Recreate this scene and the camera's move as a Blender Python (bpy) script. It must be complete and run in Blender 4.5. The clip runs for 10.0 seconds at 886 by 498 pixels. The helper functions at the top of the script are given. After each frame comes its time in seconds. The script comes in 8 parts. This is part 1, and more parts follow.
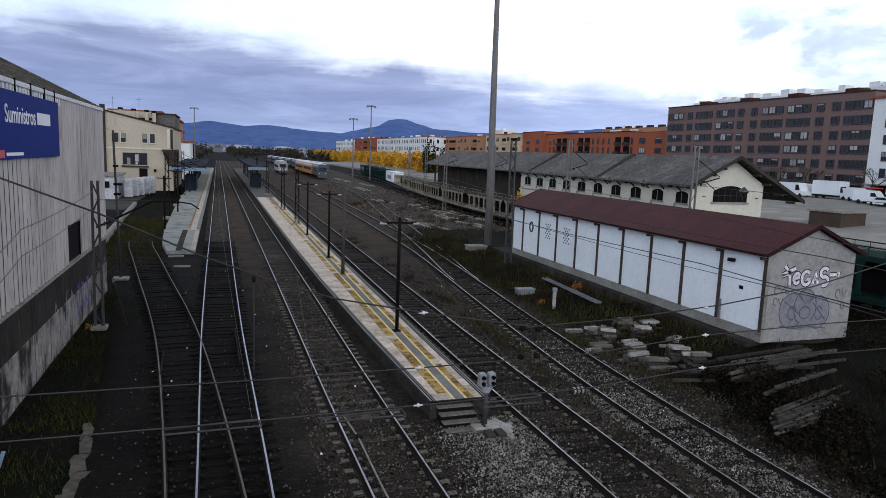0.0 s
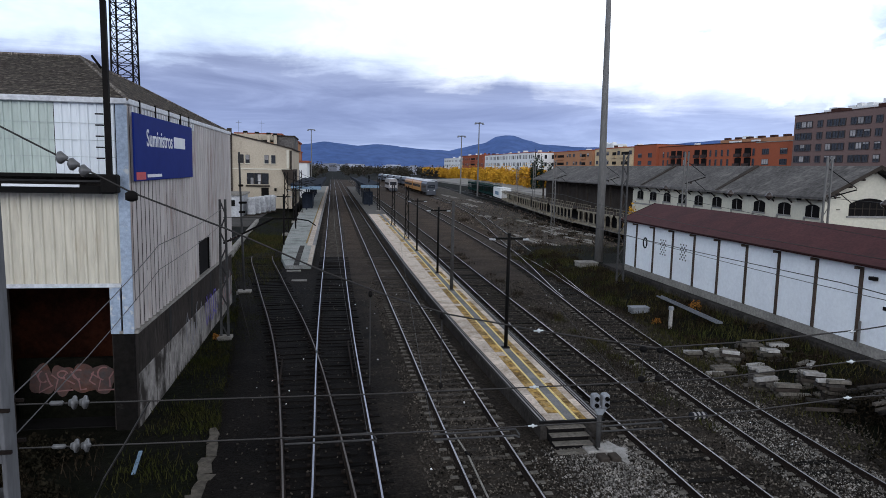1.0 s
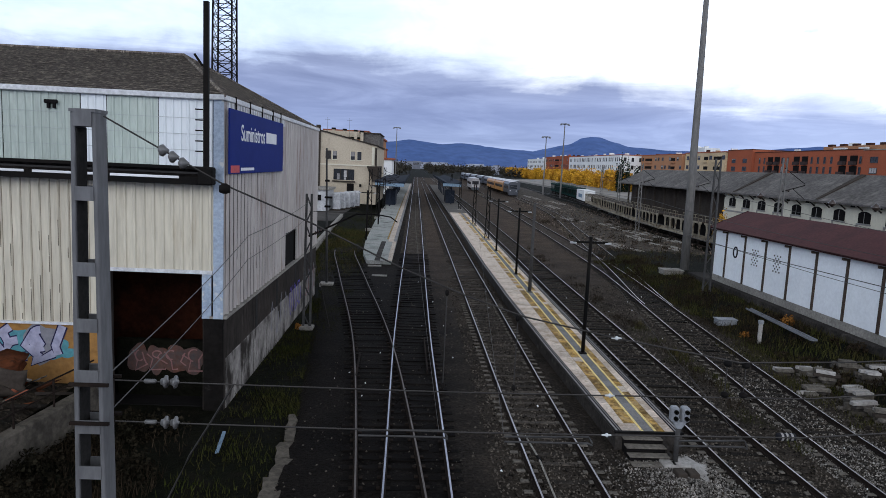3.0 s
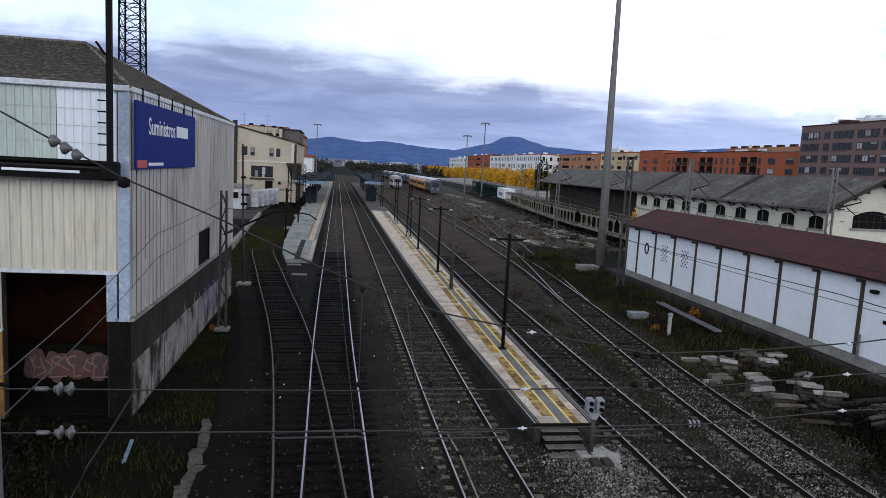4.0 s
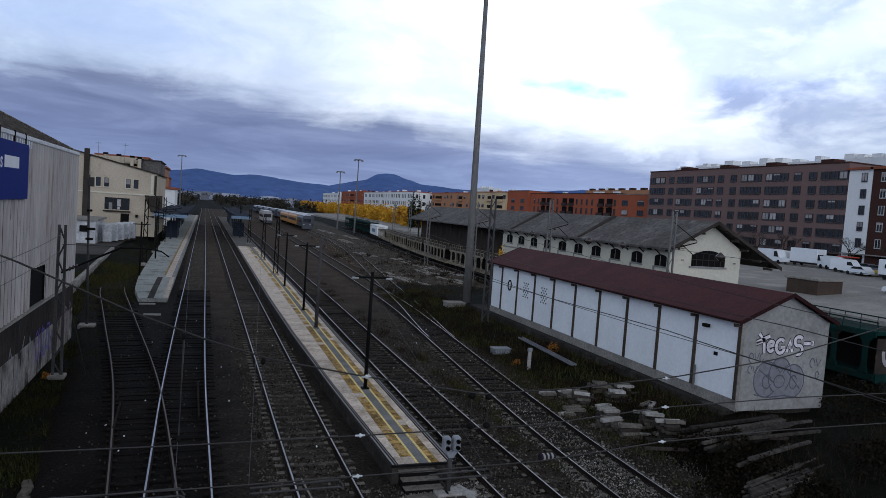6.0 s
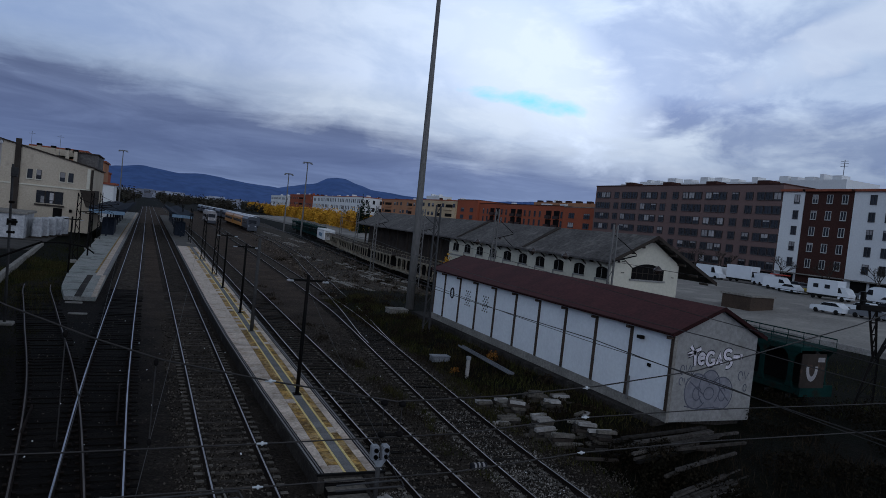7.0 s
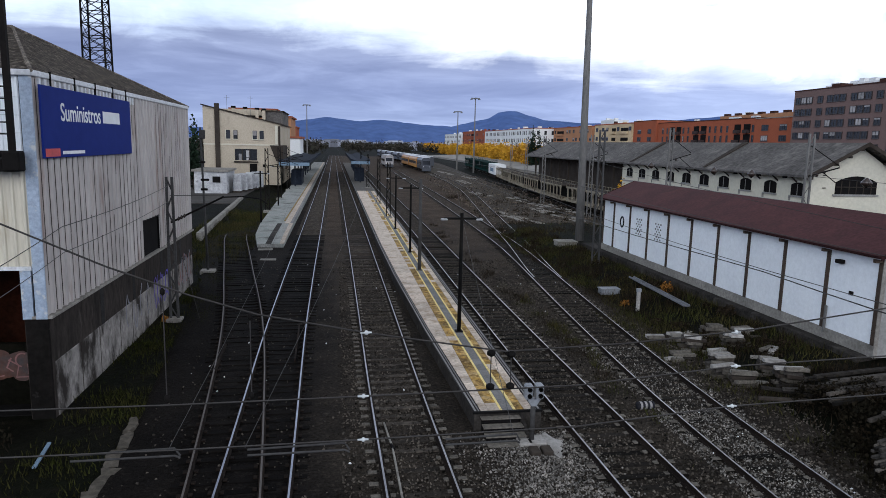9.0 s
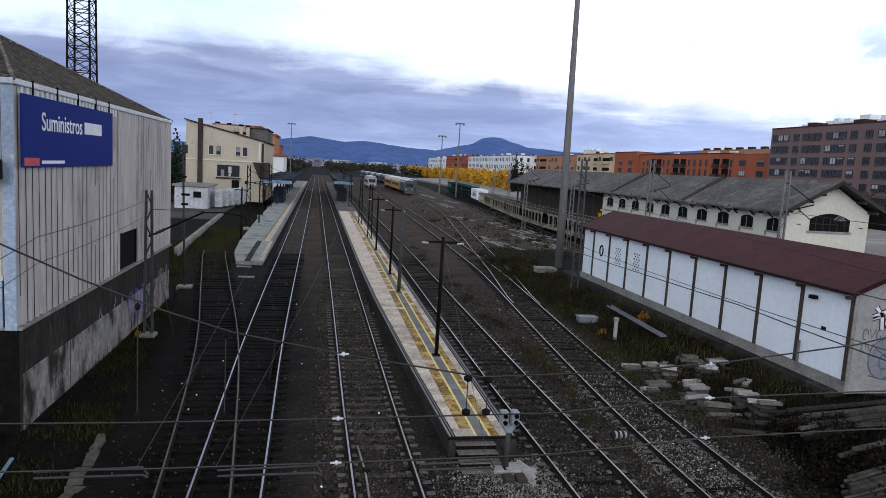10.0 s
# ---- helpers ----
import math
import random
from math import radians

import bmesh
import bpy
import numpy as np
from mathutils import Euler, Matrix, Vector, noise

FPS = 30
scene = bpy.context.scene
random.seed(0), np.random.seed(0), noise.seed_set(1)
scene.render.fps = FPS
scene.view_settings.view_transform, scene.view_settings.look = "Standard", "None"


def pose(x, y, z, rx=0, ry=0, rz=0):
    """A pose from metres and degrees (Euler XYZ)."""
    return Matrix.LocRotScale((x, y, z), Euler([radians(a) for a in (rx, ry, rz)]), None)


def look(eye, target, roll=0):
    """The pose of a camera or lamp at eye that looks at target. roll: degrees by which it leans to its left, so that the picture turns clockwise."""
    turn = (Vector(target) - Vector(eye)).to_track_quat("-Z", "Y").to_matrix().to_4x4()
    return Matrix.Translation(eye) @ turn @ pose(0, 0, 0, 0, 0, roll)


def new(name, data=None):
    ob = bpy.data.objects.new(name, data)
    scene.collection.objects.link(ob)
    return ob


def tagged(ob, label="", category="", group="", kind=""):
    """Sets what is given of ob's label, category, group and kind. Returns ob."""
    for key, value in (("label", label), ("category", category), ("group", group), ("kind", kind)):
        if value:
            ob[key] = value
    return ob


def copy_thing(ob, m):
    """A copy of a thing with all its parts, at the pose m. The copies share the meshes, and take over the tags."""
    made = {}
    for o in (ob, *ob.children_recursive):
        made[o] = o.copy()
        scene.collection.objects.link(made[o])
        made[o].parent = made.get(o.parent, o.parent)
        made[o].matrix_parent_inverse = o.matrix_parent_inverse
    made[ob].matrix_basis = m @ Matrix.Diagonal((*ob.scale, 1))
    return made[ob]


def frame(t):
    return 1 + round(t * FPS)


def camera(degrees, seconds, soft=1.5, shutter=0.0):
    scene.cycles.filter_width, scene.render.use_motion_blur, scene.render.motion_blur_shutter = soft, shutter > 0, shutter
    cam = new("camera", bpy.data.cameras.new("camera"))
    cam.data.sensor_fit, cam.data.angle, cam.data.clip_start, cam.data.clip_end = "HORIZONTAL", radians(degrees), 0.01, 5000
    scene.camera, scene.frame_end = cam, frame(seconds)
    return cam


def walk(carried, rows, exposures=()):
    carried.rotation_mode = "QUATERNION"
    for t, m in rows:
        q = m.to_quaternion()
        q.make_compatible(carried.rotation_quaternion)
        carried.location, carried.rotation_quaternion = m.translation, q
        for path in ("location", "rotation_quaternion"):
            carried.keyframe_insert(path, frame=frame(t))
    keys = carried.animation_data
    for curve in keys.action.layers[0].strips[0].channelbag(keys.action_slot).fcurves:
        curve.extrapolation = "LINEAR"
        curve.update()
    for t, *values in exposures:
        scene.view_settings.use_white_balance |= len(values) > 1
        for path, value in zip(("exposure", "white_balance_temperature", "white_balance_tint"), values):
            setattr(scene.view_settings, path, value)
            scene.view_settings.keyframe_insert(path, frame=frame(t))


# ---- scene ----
cam = camera(67.2, 10.0, soft=0.8)
PATH = [
    (0, (0.776, -0.049, 8.37), (1.41, 1.827, 8.091), 2.2),
    (0.5, (0.738, 0.007, 8.36), (1.256, 1.926, 8.135), 1.9),
    (1, (0.712, 0.104, 8.346), (1.036, 2.063, 8.105), 1.2),
    (1.5, (0.696, 0.357, 8.332), (0.772, 2.343, 8.103), 2.1),
    (2, (0.622, 0.173, 8.327), (0.412, 2.148, 8.097), 1.0),
    (2.5, (0.683, 0.04, 8.354), (0.537, 2.021, 8.121), 1.6),
    (2.7, (0.710, 0.075, 8.357), (0.675, 2.060, 8.115), 2.2),
    (3.8, (0.780, 0.121, 8.341), (1.022, 2.090, 8.086), 2.9),
    (4, (0.827, 0.178, 8.32), (1.144, 2.137, 8.076), 3.1),
    (4.5, (0.827, -0.005, 8.387), (1.309, 1.919, 8.13), 2.8),
    (5, (0.824, 0.0, 8.436), (1.464, 1.876, 8.169), 2.4),
    (5.2, (0.855, -0.031, 8.415), (1.533, 1.836, 8.180), 2.0),
    (6.3, (1.445, 0.171, 8.437), (2.173, 2.033, 8.377), 6.1),
    (6.5, (1.458, 0.17, 8.414), (2.365, 1.951, 8.365), 5.5),
    (7, (1.868, 0.313, 8.363), (2.682, 2.138, 8.286), 6.1),
    (7.5, (2.234, 0.536, 8.427), (2.968, 2.391, 8.284), 5.5),
    (7.8, (2.455, 0.613, 8.438), (3.017, 2.528, 8.312), 6.1),
    (8, (2.499, 0.7, 8.406), (3.095, 2.598, 8.197), 4.9),
    (8.5, (2.811, 1.006, 8.426), (3.098, 2.972, 8.192), 4.2),
    (9, (3.048, 0.892, 8.415), (3.364, 2.842, 8.104), 1.3),
    (9.5, (3.141, 1.124, 8.465), (3.489, 3.074, 8.184), 2.1),
    (10, (3.041, 0.872, 8.426), (3.414, 2.823, 8.186), 3.4),
]
EXPOSURES = [(0, -0.12, 6100, 10), (5.0, -0.12, 6100, 10), (5.8, -0.5, 5900, 10), (6.4, -1.16, 5600, 10), (7.0, -1.45, 5450, 10), (7.5, -1.28, 5650, 10), (7.8, -1.0, 5700, 10), (8.0, -0.86, 5750, 10), (8.5, -0.10, 6050, 10), (9.0, -0.06, 6100, 10), (9.5, 0.24, 6150, 10), (10, -0.06, 6100, 10)]
walk(cam, [(t, look(eye, target, roll)) for t, eye, target, roll in PATH], EXPOSURES)

# ---- sky and sun ----
world = bpy.data.worlds.new("sky")
scene.world = world
world.use_nodes = True
wn, wl = world.node_tree.nodes, world.node_tree.links
wn.clear()


def wnode(kind, **values):
    n = wn.new(kind)
    for key, value in values.items():
        n.inputs[key].default_value = value
    return n


def wmath(op, a, b=None):
    n = wn.new("ShaderNodeMath")
    n.operation = op
    for k, v in enumerate((a, b)):
        if v is None:
            continue
        if isinstance(v, (int, float)):
            n.inputs[k].default_value = v
        else:
            wl.new(v, n.inputs[k])
    return n.outputs[0]


def wramp(fac, stops):
    n = wn.new("ShaderNodeValToRGB")
    e = n.color_ramp.elements
    while len(e) < len(stops):
        e.new(0.5)
    for k, (p, c) in enumerate(stops):
        e[k].position, e[k].color = p, (*c, 1)
    wl.new(fac, n.inputs[0])
    return n.outputs[0]


def wmix(fac, a, b, mode="MIX"):
    n = wn.new("ShaderNodeMix")
    n.data_type, n.blend_type = "RGBA", mode
    for socket, v in ((n.inputs[0], fac), (n.inputs[6], a), (n.inputs[7], b)):
        if isinstance(v, (int, float)):
            socket.default_value = v
        elif isinstance(v, tuple):
            socket.default_value = (*v, 1)
        else:
            wl.new(v, socket)
    return n.outputs[2]


coord = wn.new("ShaderNodeTexCoord")
sep = wn.new("ShaderNodeSeparateXYZ")
wl.new(coord.outputs["Generated"], sep.inputs[0])
sx, sy, sz = sep.outputs
up = wmath("MAXIMUM", sz, 0.0)
lift = wmath("ADD", up, 0.13)
flat = wn.new("ShaderNodeCombineXYZ")
wl.new(wmath("DIVIDE", sx, lift), flat.inputs[0])
wl.new(wmath("DIVIDE", sy, lift), flat.inputs[1])
fine = wnode("ShaderNodeTexNoise", Scale=1.7, Detail=8.0, Roughness=0.6, Distortion=0.6)
wl.new(flat.outputs[0], fine.inputs["Vector"])
nish = wn.new("ShaderNodeTexSky")
nish.sky_type, nish.sun_disc = "NISHITA", False
nish.sun_elevation, nish.sun_rotation = radians(25), radians(207)
blue = wmix(1.0, nish.outputs[0], (0.11, 0.11, 0.11), "MULTIPLY")
azim = wmath("ARCTAN2", sx, sy)
wisp = wnode("ShaderNodeTexNoise", Scale=7.0, Detail=7.0, Roughness=0.58, Distortion=0.3)
tall = wn.new("ShaderNodeCombineXYZ")
wl.new(sx, tall.inputs[0]), wl.new(sy, tall.inputs[1])
wl.new(wmath("MULTIPLY", sz, 2.2), tall.inputs[2])
wl.new(tall.outputs[0], wisp.inputs["Vector"])
wav = wmath("SUBTRACT", wisp.outputs[0], 0.5)
streak = wnode("ShaderNodeTexNoise", Scale=5.0, Detail=6.0, Roughness=0.6, Distortion=0.5)
long_ = wn.new("ShaderNodeCombineXYZ")
wl.new(sx, long_.inputs[0]), wl.new(sy, long_.inputs[1])
wl.new(wmath("MULTIPLY", sz, 7.0), long_.inputs[2])
wl.new(long_.outputs[0], streak.inputs["Vector"])
str_ = wmath("SUBTRACT", streak.outputs[0], 0.5)
# a long grey bank with a ragged upper edge that sinks to the east, and a bright broken deck above it
turn_fac = wmath("DIVIDE", wmath("ADD", azim, radians(60)), radians(140))


def by_bearing(stops):
    return wramp(turn_fac, [((d + 60) / 140, (v, v, v) if isinstance(v, float) else v) for d, v in stops])


edge = by_bearing([(-60, 0.13), (-37, 0.140), (-27, 0.132), (-20, 0.150), (-14, 0.137), (-8, 0.152), (-3, 0.153), (2, 0.139), (8, 0.131), (15, 0.130), (21, 0.118), (30, 0.110), (38, 0.102), (46, 0.096), (54, 0.10), (80, 0.12)])
over = wmath("SUBTRACT", up, edge)
over = wmath("ADD", over, wmath("MULTIPLY", wav, 0.055))
over = wmath("ADD", over, wmath("MULTIPLY", str_, 0.05))
soft_east = by_bearing([(-60, 1.0), (10, 0.9), (22, 0.5), (36, 0.36), (80, 0.4)])
lid = wramp(wmath("ADD", wmath("MULTIPLY", wmath("MULTIPLY", over, soft_east), 14.0), 0.5), [(0.0, (0, 0, 0)), (0.30, (0.04, 0.04, 0.04)), (0.62, (0.8, 0.8, 0.8)), (0.8, (1, 1, 1)), (1.0, (1, 1, 1))])
bank = wramp(up, [(0.0, (0.47, 0.565, 0.84)), (0.03, (0.41, 0.495, 0.76)), (0.07, (0.335, 0.405, 0.66)), (0.115, (0.33, 0.39, 0.62)), (0.16, (0.42, 0.48, 0.70))])
bank = wmix(1.0, bank, wramp(streak.outputs[0], [(0.3, (0.80, 0.81, 0.84)), (0.5, (0.98, 0.98, 0.98)), (0.68, (1.28, 1.26, 1.2))]), "MULTIPLY")
bank = wmix(1.0, bank, by_bearing([(-60, (1.0, 1.0, 1.0)), (5, (1.0, 1.0, 1.0)), (18, (1.05, 1.05, 1.05)), (32, (1.3, 1.28, 1.2)), (46, (1.35, 1.33, 1.25)), (80, (1.2, 1.2, 1.15))]), "MULTIPLY")
deck = wramp(up, [(0.0, (1.25, 1.3, 1.4)), (0.165, (1.40, 1.44, 1.52)), (0.20, (1.45, 1.52, 1.70)), (0.34, (1.55, 1.62, 1.76)), (0.55, (0.54, 0.55, 0.60)), (1.0, (0.37, 0.37, 0.385))])
deck = wmix(1.0, deck, by_bearing([(-60, (0.74, 0.80, 0.86)), (-30, (0.70, 0.77, 0.86)), (-4, (0.70, 0.76, 0.86)), (7, (0.9, 0.92, 0.96)), (16, (1.1, 1.1, 1.08)), (40, (1.1, 1.1, 1.08)), (50, (0.95, 0.98, 1.0)), (80, (0.9, 0.93, 0.95))]), "MULTIPLY")
mottle = wramp(wisp.outputs[0], [(0.3, (0.82, 0.86, 0.92)), (0.46, (0.94, 0.96, 0.98)), (0.6, (1.10, 1.09, 1.06)), (1.0, (1.14, 1.12, 1.08))])
deck = wmix(1.0, deck, mottle, "MULTIPLY")
deck = wmix(lid, bank, deck)
gaps = wramp(fine.outputs[0], [(0.0, (1, 1, 1)), (0.37, (1, 1, 1)), (0.44, (0, 0, 0)), (1.0, (0, 0, 0))])
high = wramp(up, [(0.0, (0, 0, 0)), (0.40, (0, 0, 0)), (0.52, (1, 1, 1)), (1.0, (1, 1, 1))])
opening = wmix(1.0, gaps, high, "MULTIPLY")
patchy = wmix(opening, deck, wmix(0.5, (0.55, 0.95, 1.15), blue))
# single clouds and a blue opening in the broken part of the deck
def cloud(az, el, half_az, half_el, tilt, ragged, edge=0.5):
    u = wmath("SUBTRACT", azim, radians(az))
    v = wmath("SUBTRACT", wmath("SUBTRACT", sz, el), wmath("MULTIPLY", u, tilt))
    u, v = wmath("DIVIDE", u, radians(half_az)), wmath("DIVIDE", v, half_el)
    d = wmath("ADD", wmath("MULTIPLY", u, u), wmath("MULTIPLY", v, v))
    d = wmath("ADD", d, wmath("MULTIPLY", wav, ragged))
    return wramp(d, [(0.0, (1, 1, 1)), (1 - edge, (1, 1, 1)), (1.0, (0, 0, 0))])


def tinted(base, mask, colour, amount=1.0):
    return wmix(wmath("MULTIPLY", mask, amount), base, wmix(1.0, base, colour, "MULTIPLY"))


patchy = tinted(patchy, cloud(44, 0.27, 11, 0.13, 0.25, 5.0, 1.0), (0.80, 0.82, 0.89))
patchy = tinted(patchy, cloud(51, 0.165, 15, 0.045, -0.02, 5.0, 1.0), (0.62, 0.65, 0.76))
patchy = wmix(wmath("MULTIPLY", cloud(54, 0.285, 9, 0.035, 0.45, 7.0, 1.0), 0.6), patchy, (1.9, 1.92, 1.95))
patchy = wmix(cloud(30.5, 0.215, 10.0, 0.090, -0.40, 5.0, 1.0), patchy, (1.9, 1.94, 2.0))
patchy = wmix(cloud(29.5, 0.190, 5.5, 0.018, -0.10, 4.0, 0.8), patchy, (0.70, 1.75, 1.9))
# brighter towards the hidden sun, and the open sky behind the camera
spot = wmath("ADD", wmath("ADD", wmath("MULTIPLY", sx, 0.50), wmath("MULTIPLY", sy, 0.82)), wmath("MULTIPLY", sz, 0.27))
spot = wmath("MULTIPLY", wmath("POWER", wmath("MAXIMUM", spot, 0.0), 30.0), 0.30)
behind = wmath("MULTIPLY", wmath("MINIMUM", wmath("MAXIMUM", wmath("ADD", wmath("MULTIPLY", sy, -1.4), 0.25), 0.0), 1.0), 0.65)
gain = wn.new("ShaderNodeCombineXYZ")
total = wmath("ADD", wmath("ADD", spot, behind), 1.0)
# the light from behind is a little warmer
for socket, tint in zip(gain.inputs, (0.16, 0.0, -0.16)):
    wl.new(wmath("ADD", total, wmath("MULTIPLY", behind, tint)), socket)
patchy = wmix(1.0, patchy, gain.outputs[0], "MULTIPLY")
back = wn.new("ShaderNodeBackground")
wl.new(patchy, back.inputs[0])
back.inputs[1].default_value = 1.0
wo = wn.new("ShaderNodeOutputWorld")
wl.new(back.outputs[0], wo.inputs[0])

sun = new("sun", bpy.data.lights.new("sun", "SUN"))
sun.data.energy, sun.data.angle, sun.data.color = 0.7, radians(30), (1.0, 0.96, 0.9)
sun.matrix_world = look((-25, -50, 26), (0, 0, 0))


# ---- materials ----
def material(name, a, b=None, rough=0.85, metal=0.0, large=0.6, small=9.0, bump=0.25, grain=0.35, obj=0.0, island=0.0, stain=None, stain_at=(0.55, 0.7), stain_scale=1.3, stretch=(1, 1, 1), depth=0.02, oil=False):
    """Two base colours mixed by a broad pattern, darkened and lit by a fine grain, with relief, and stains of a third colour."""
    m = bpy.data.materials.new(name)
    m.use_nodes = True
    n, l = m.node_tree.nodes, m.node_tree.links
    bsdf = n["Principled BSDF"]
    geo = n.new("ShaderNodeNewGeometry")
    mp = n.new("ShaderNodeMapping")
    mp.inputs["Scale"].default_value = stretch
    l.new(geo.outputs["Position"], mp.inputs[0])

    def noise_of(scale, detail=5.0):
        t = n.new("ShaderNodeTexNoise")
        t.inputs["Scale"].default_value, t.inputs["Detail"].default_value, t.inputs["Roughness"].default_value = scale, detail, 0.62
        l.new(mp.outputs[0], t.inputs["Vector"])
        return t.outputs[0]

    def ramp(fac, p0, p1, c0=(0, 0, 0), c1=(1, 1, 1)):
        r = n.new("ShaderNodeValToRGB")
        r.color_ramp.elements[0].position, r.color_ramp.elements[1].position = p0, p1
        r.color_ramp.elements[0].color, r.color_ramp.elements[1].color = (*c0, 1), (*c1, 1)
        l.new(fac, r.inputs[0])
        return r.outputs[0]

    def mix(fac, x, y, mode="MIX"):
        k = n.new("ShaderNodeMix")
        k.data_type, k.blend_type = "RGBA", mode
        for s, v in ((k.inputs[0], fac), (k.inputs[6], x), (k.inputs[7], y)):
            if isinstance(v, (int, float)):
                s.default_value = v
            elif isinstance(v, tuple):
                s.default_value = (*v, 1)
            else:
                l.new(v, s)
        return k.outputs[2]

    b = b or tuple(c * 0.75 for c in a)
    colour = mix(ramp(noise_of(large), 0.35, 0.65), a, b)
    fine_n = noise_of(small, 7.0)
    colour = mix(1.0, colour, ramp(fine_n, 0.25, 0.75, (1 - grain,) * 3, (1 + grain * 0.6,) * 3), "MULTIPLY")
    if stain:
        colour = mix(ramp(noise_of(stain_scale, 8.0), *stain_at), colour, stain)
    for amount, kind, socket in ((obj, "ShaderNodeObjectInfo", "Random"), (island, "", "Random Per Island")):
        if amount:
            src = n.new(kind).outputs[socket] if kind else geo.outputs[socket]
            colour = mix(1.0, colour, ramp(src, 0.0, 1.0, (1 - amount,) * 3, (1 + amount,) * 3), "MULTIPLY")
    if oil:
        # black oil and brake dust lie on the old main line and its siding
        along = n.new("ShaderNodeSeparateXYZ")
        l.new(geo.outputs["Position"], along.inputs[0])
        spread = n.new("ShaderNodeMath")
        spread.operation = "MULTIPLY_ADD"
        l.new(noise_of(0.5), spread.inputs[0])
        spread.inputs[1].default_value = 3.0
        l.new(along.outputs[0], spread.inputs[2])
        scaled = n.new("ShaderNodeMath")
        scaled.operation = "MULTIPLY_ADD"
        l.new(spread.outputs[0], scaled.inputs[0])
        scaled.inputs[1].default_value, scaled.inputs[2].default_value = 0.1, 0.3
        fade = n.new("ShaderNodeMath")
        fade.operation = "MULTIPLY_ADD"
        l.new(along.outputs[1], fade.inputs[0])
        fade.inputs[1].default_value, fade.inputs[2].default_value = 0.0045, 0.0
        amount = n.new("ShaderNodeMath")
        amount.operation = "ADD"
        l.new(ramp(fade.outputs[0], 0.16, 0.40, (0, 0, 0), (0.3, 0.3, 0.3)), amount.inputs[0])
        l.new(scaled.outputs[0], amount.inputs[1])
        # towards the station the stones get lighter and browner
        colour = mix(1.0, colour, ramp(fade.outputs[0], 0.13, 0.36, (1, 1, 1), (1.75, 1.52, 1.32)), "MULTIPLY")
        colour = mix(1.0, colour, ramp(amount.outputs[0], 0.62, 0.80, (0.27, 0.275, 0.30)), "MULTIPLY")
    l.new(colour, bsdf.inputs["Base Color"])
    bsdf.inputs["Roughness"].default_value, bsdf.inputs["Metallic"].default_value = rough, metal
    if rough > 0.6:
        bsdf.inputs["Specular IOR Level"].default_value = 0.04
    if bump:
        k = n.new("ShaderNodeBump")
        k.inputs["Strength"].default_value, k.inputs["Distance"].default_value = bump, depth
        l.new(fine_n, k.inputs["Height"])
        l.new(k.outputs[0], bsdf.inputs["Normal"])
    return m


M = {}
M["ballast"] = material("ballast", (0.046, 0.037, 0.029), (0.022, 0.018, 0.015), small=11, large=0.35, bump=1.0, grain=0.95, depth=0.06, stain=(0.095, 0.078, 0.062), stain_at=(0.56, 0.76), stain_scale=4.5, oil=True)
M["stone"] = material("stone", (0.100, 0.086, 0.071), (0.022, 0.019, 0.017), small=25, large=2.0, island=0.9, bump=0.2)
M["pale_stone"] = material("pale_stone", (0.25, 0.23, 0.21), (0.09, 0.083, 0.076), small=25, large=2.0, island=0.85, bump=0.2)
M["yard_stone"] = material("yard_stone", (0.15, 0.118, 0.093), (0.04, 0.031, 0.025), small=12, large=0.4, island=0.85, bump=0.2)
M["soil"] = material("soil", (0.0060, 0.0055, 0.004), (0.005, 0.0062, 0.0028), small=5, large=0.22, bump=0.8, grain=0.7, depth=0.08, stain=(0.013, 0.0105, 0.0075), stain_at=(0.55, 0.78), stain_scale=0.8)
M["grass"] = material("grass", (0.030, 0.036, 0.008), (0.030, 0.026, 0.010), small=8, large=0.5, bump=0.6, grain=0.6, island=0.6)
M["tall_grass"] = material("tall_grass", (0.040, 0.046, 0.013), (0.056, 0.045, 0.019), small=8, large=0.35, bump=0.2, grain=0.5, island=0.7)
M["lamp_white"] = material("lamp_white", (0.42, 0.43, 0.44), bump=0, grain=0.1, rough=0.5)
M["dry_weed"] = material("dry_weed", (0.034, 0.025, 0.016), (0.018, 0.0135, 0.009), small=8, large=0.5, bump=0.2, island=0.6)
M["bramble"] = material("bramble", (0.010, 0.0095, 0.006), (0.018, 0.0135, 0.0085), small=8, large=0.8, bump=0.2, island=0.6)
M["rust_leaf"] = material("rust_leaf", (0.30, 0.13, 0.03), (0.2, 0.09, 0.02), small=8, island=0.4, bump=0)
M["sleeper"] = material("sleeper", (0.0095, 0.008, 0.007), (0.006, 0.0052, 0.005), small=18, large=1.5, obj=0.5, bump=0.6, stretch=(1, 5, 5), stain=(0.03, 0.026, 0.023), stain_at=(0.62, 0.78), stain_scale=3)
M["conc_sleeper"] = material("conc_sleeper", (0.019, 0.016, 0.0135), (0.009, 0.008, 0.007), small=18, large=1.5, obj=0.6, bump=0.4, stain=(0.05, 0.043, 0.036), stain_at=(0.57, 0.72), stain_scale=3)
M["rail_side"] = material("rail_side", (0.026, 0.019, 0.015), (0.013, 0.010, 0.009), small=20, rough=0.8, bump=0.3)
M["rail_top"] = material("rail_top", (0.45, 0.46, 0.52), (0.30, 0.30, 0.34), small=20, rough=0.42, metal=1.0, bump=0.05, grain=0.3)
M["rail_worn"] = material("rail_worn", (0.36, 0.355, 0.38), (0.20, 0.19, 0.19), small=12, large=0.4, rough=0.42, metal=0.9, bump=0.08, grain=0.35)
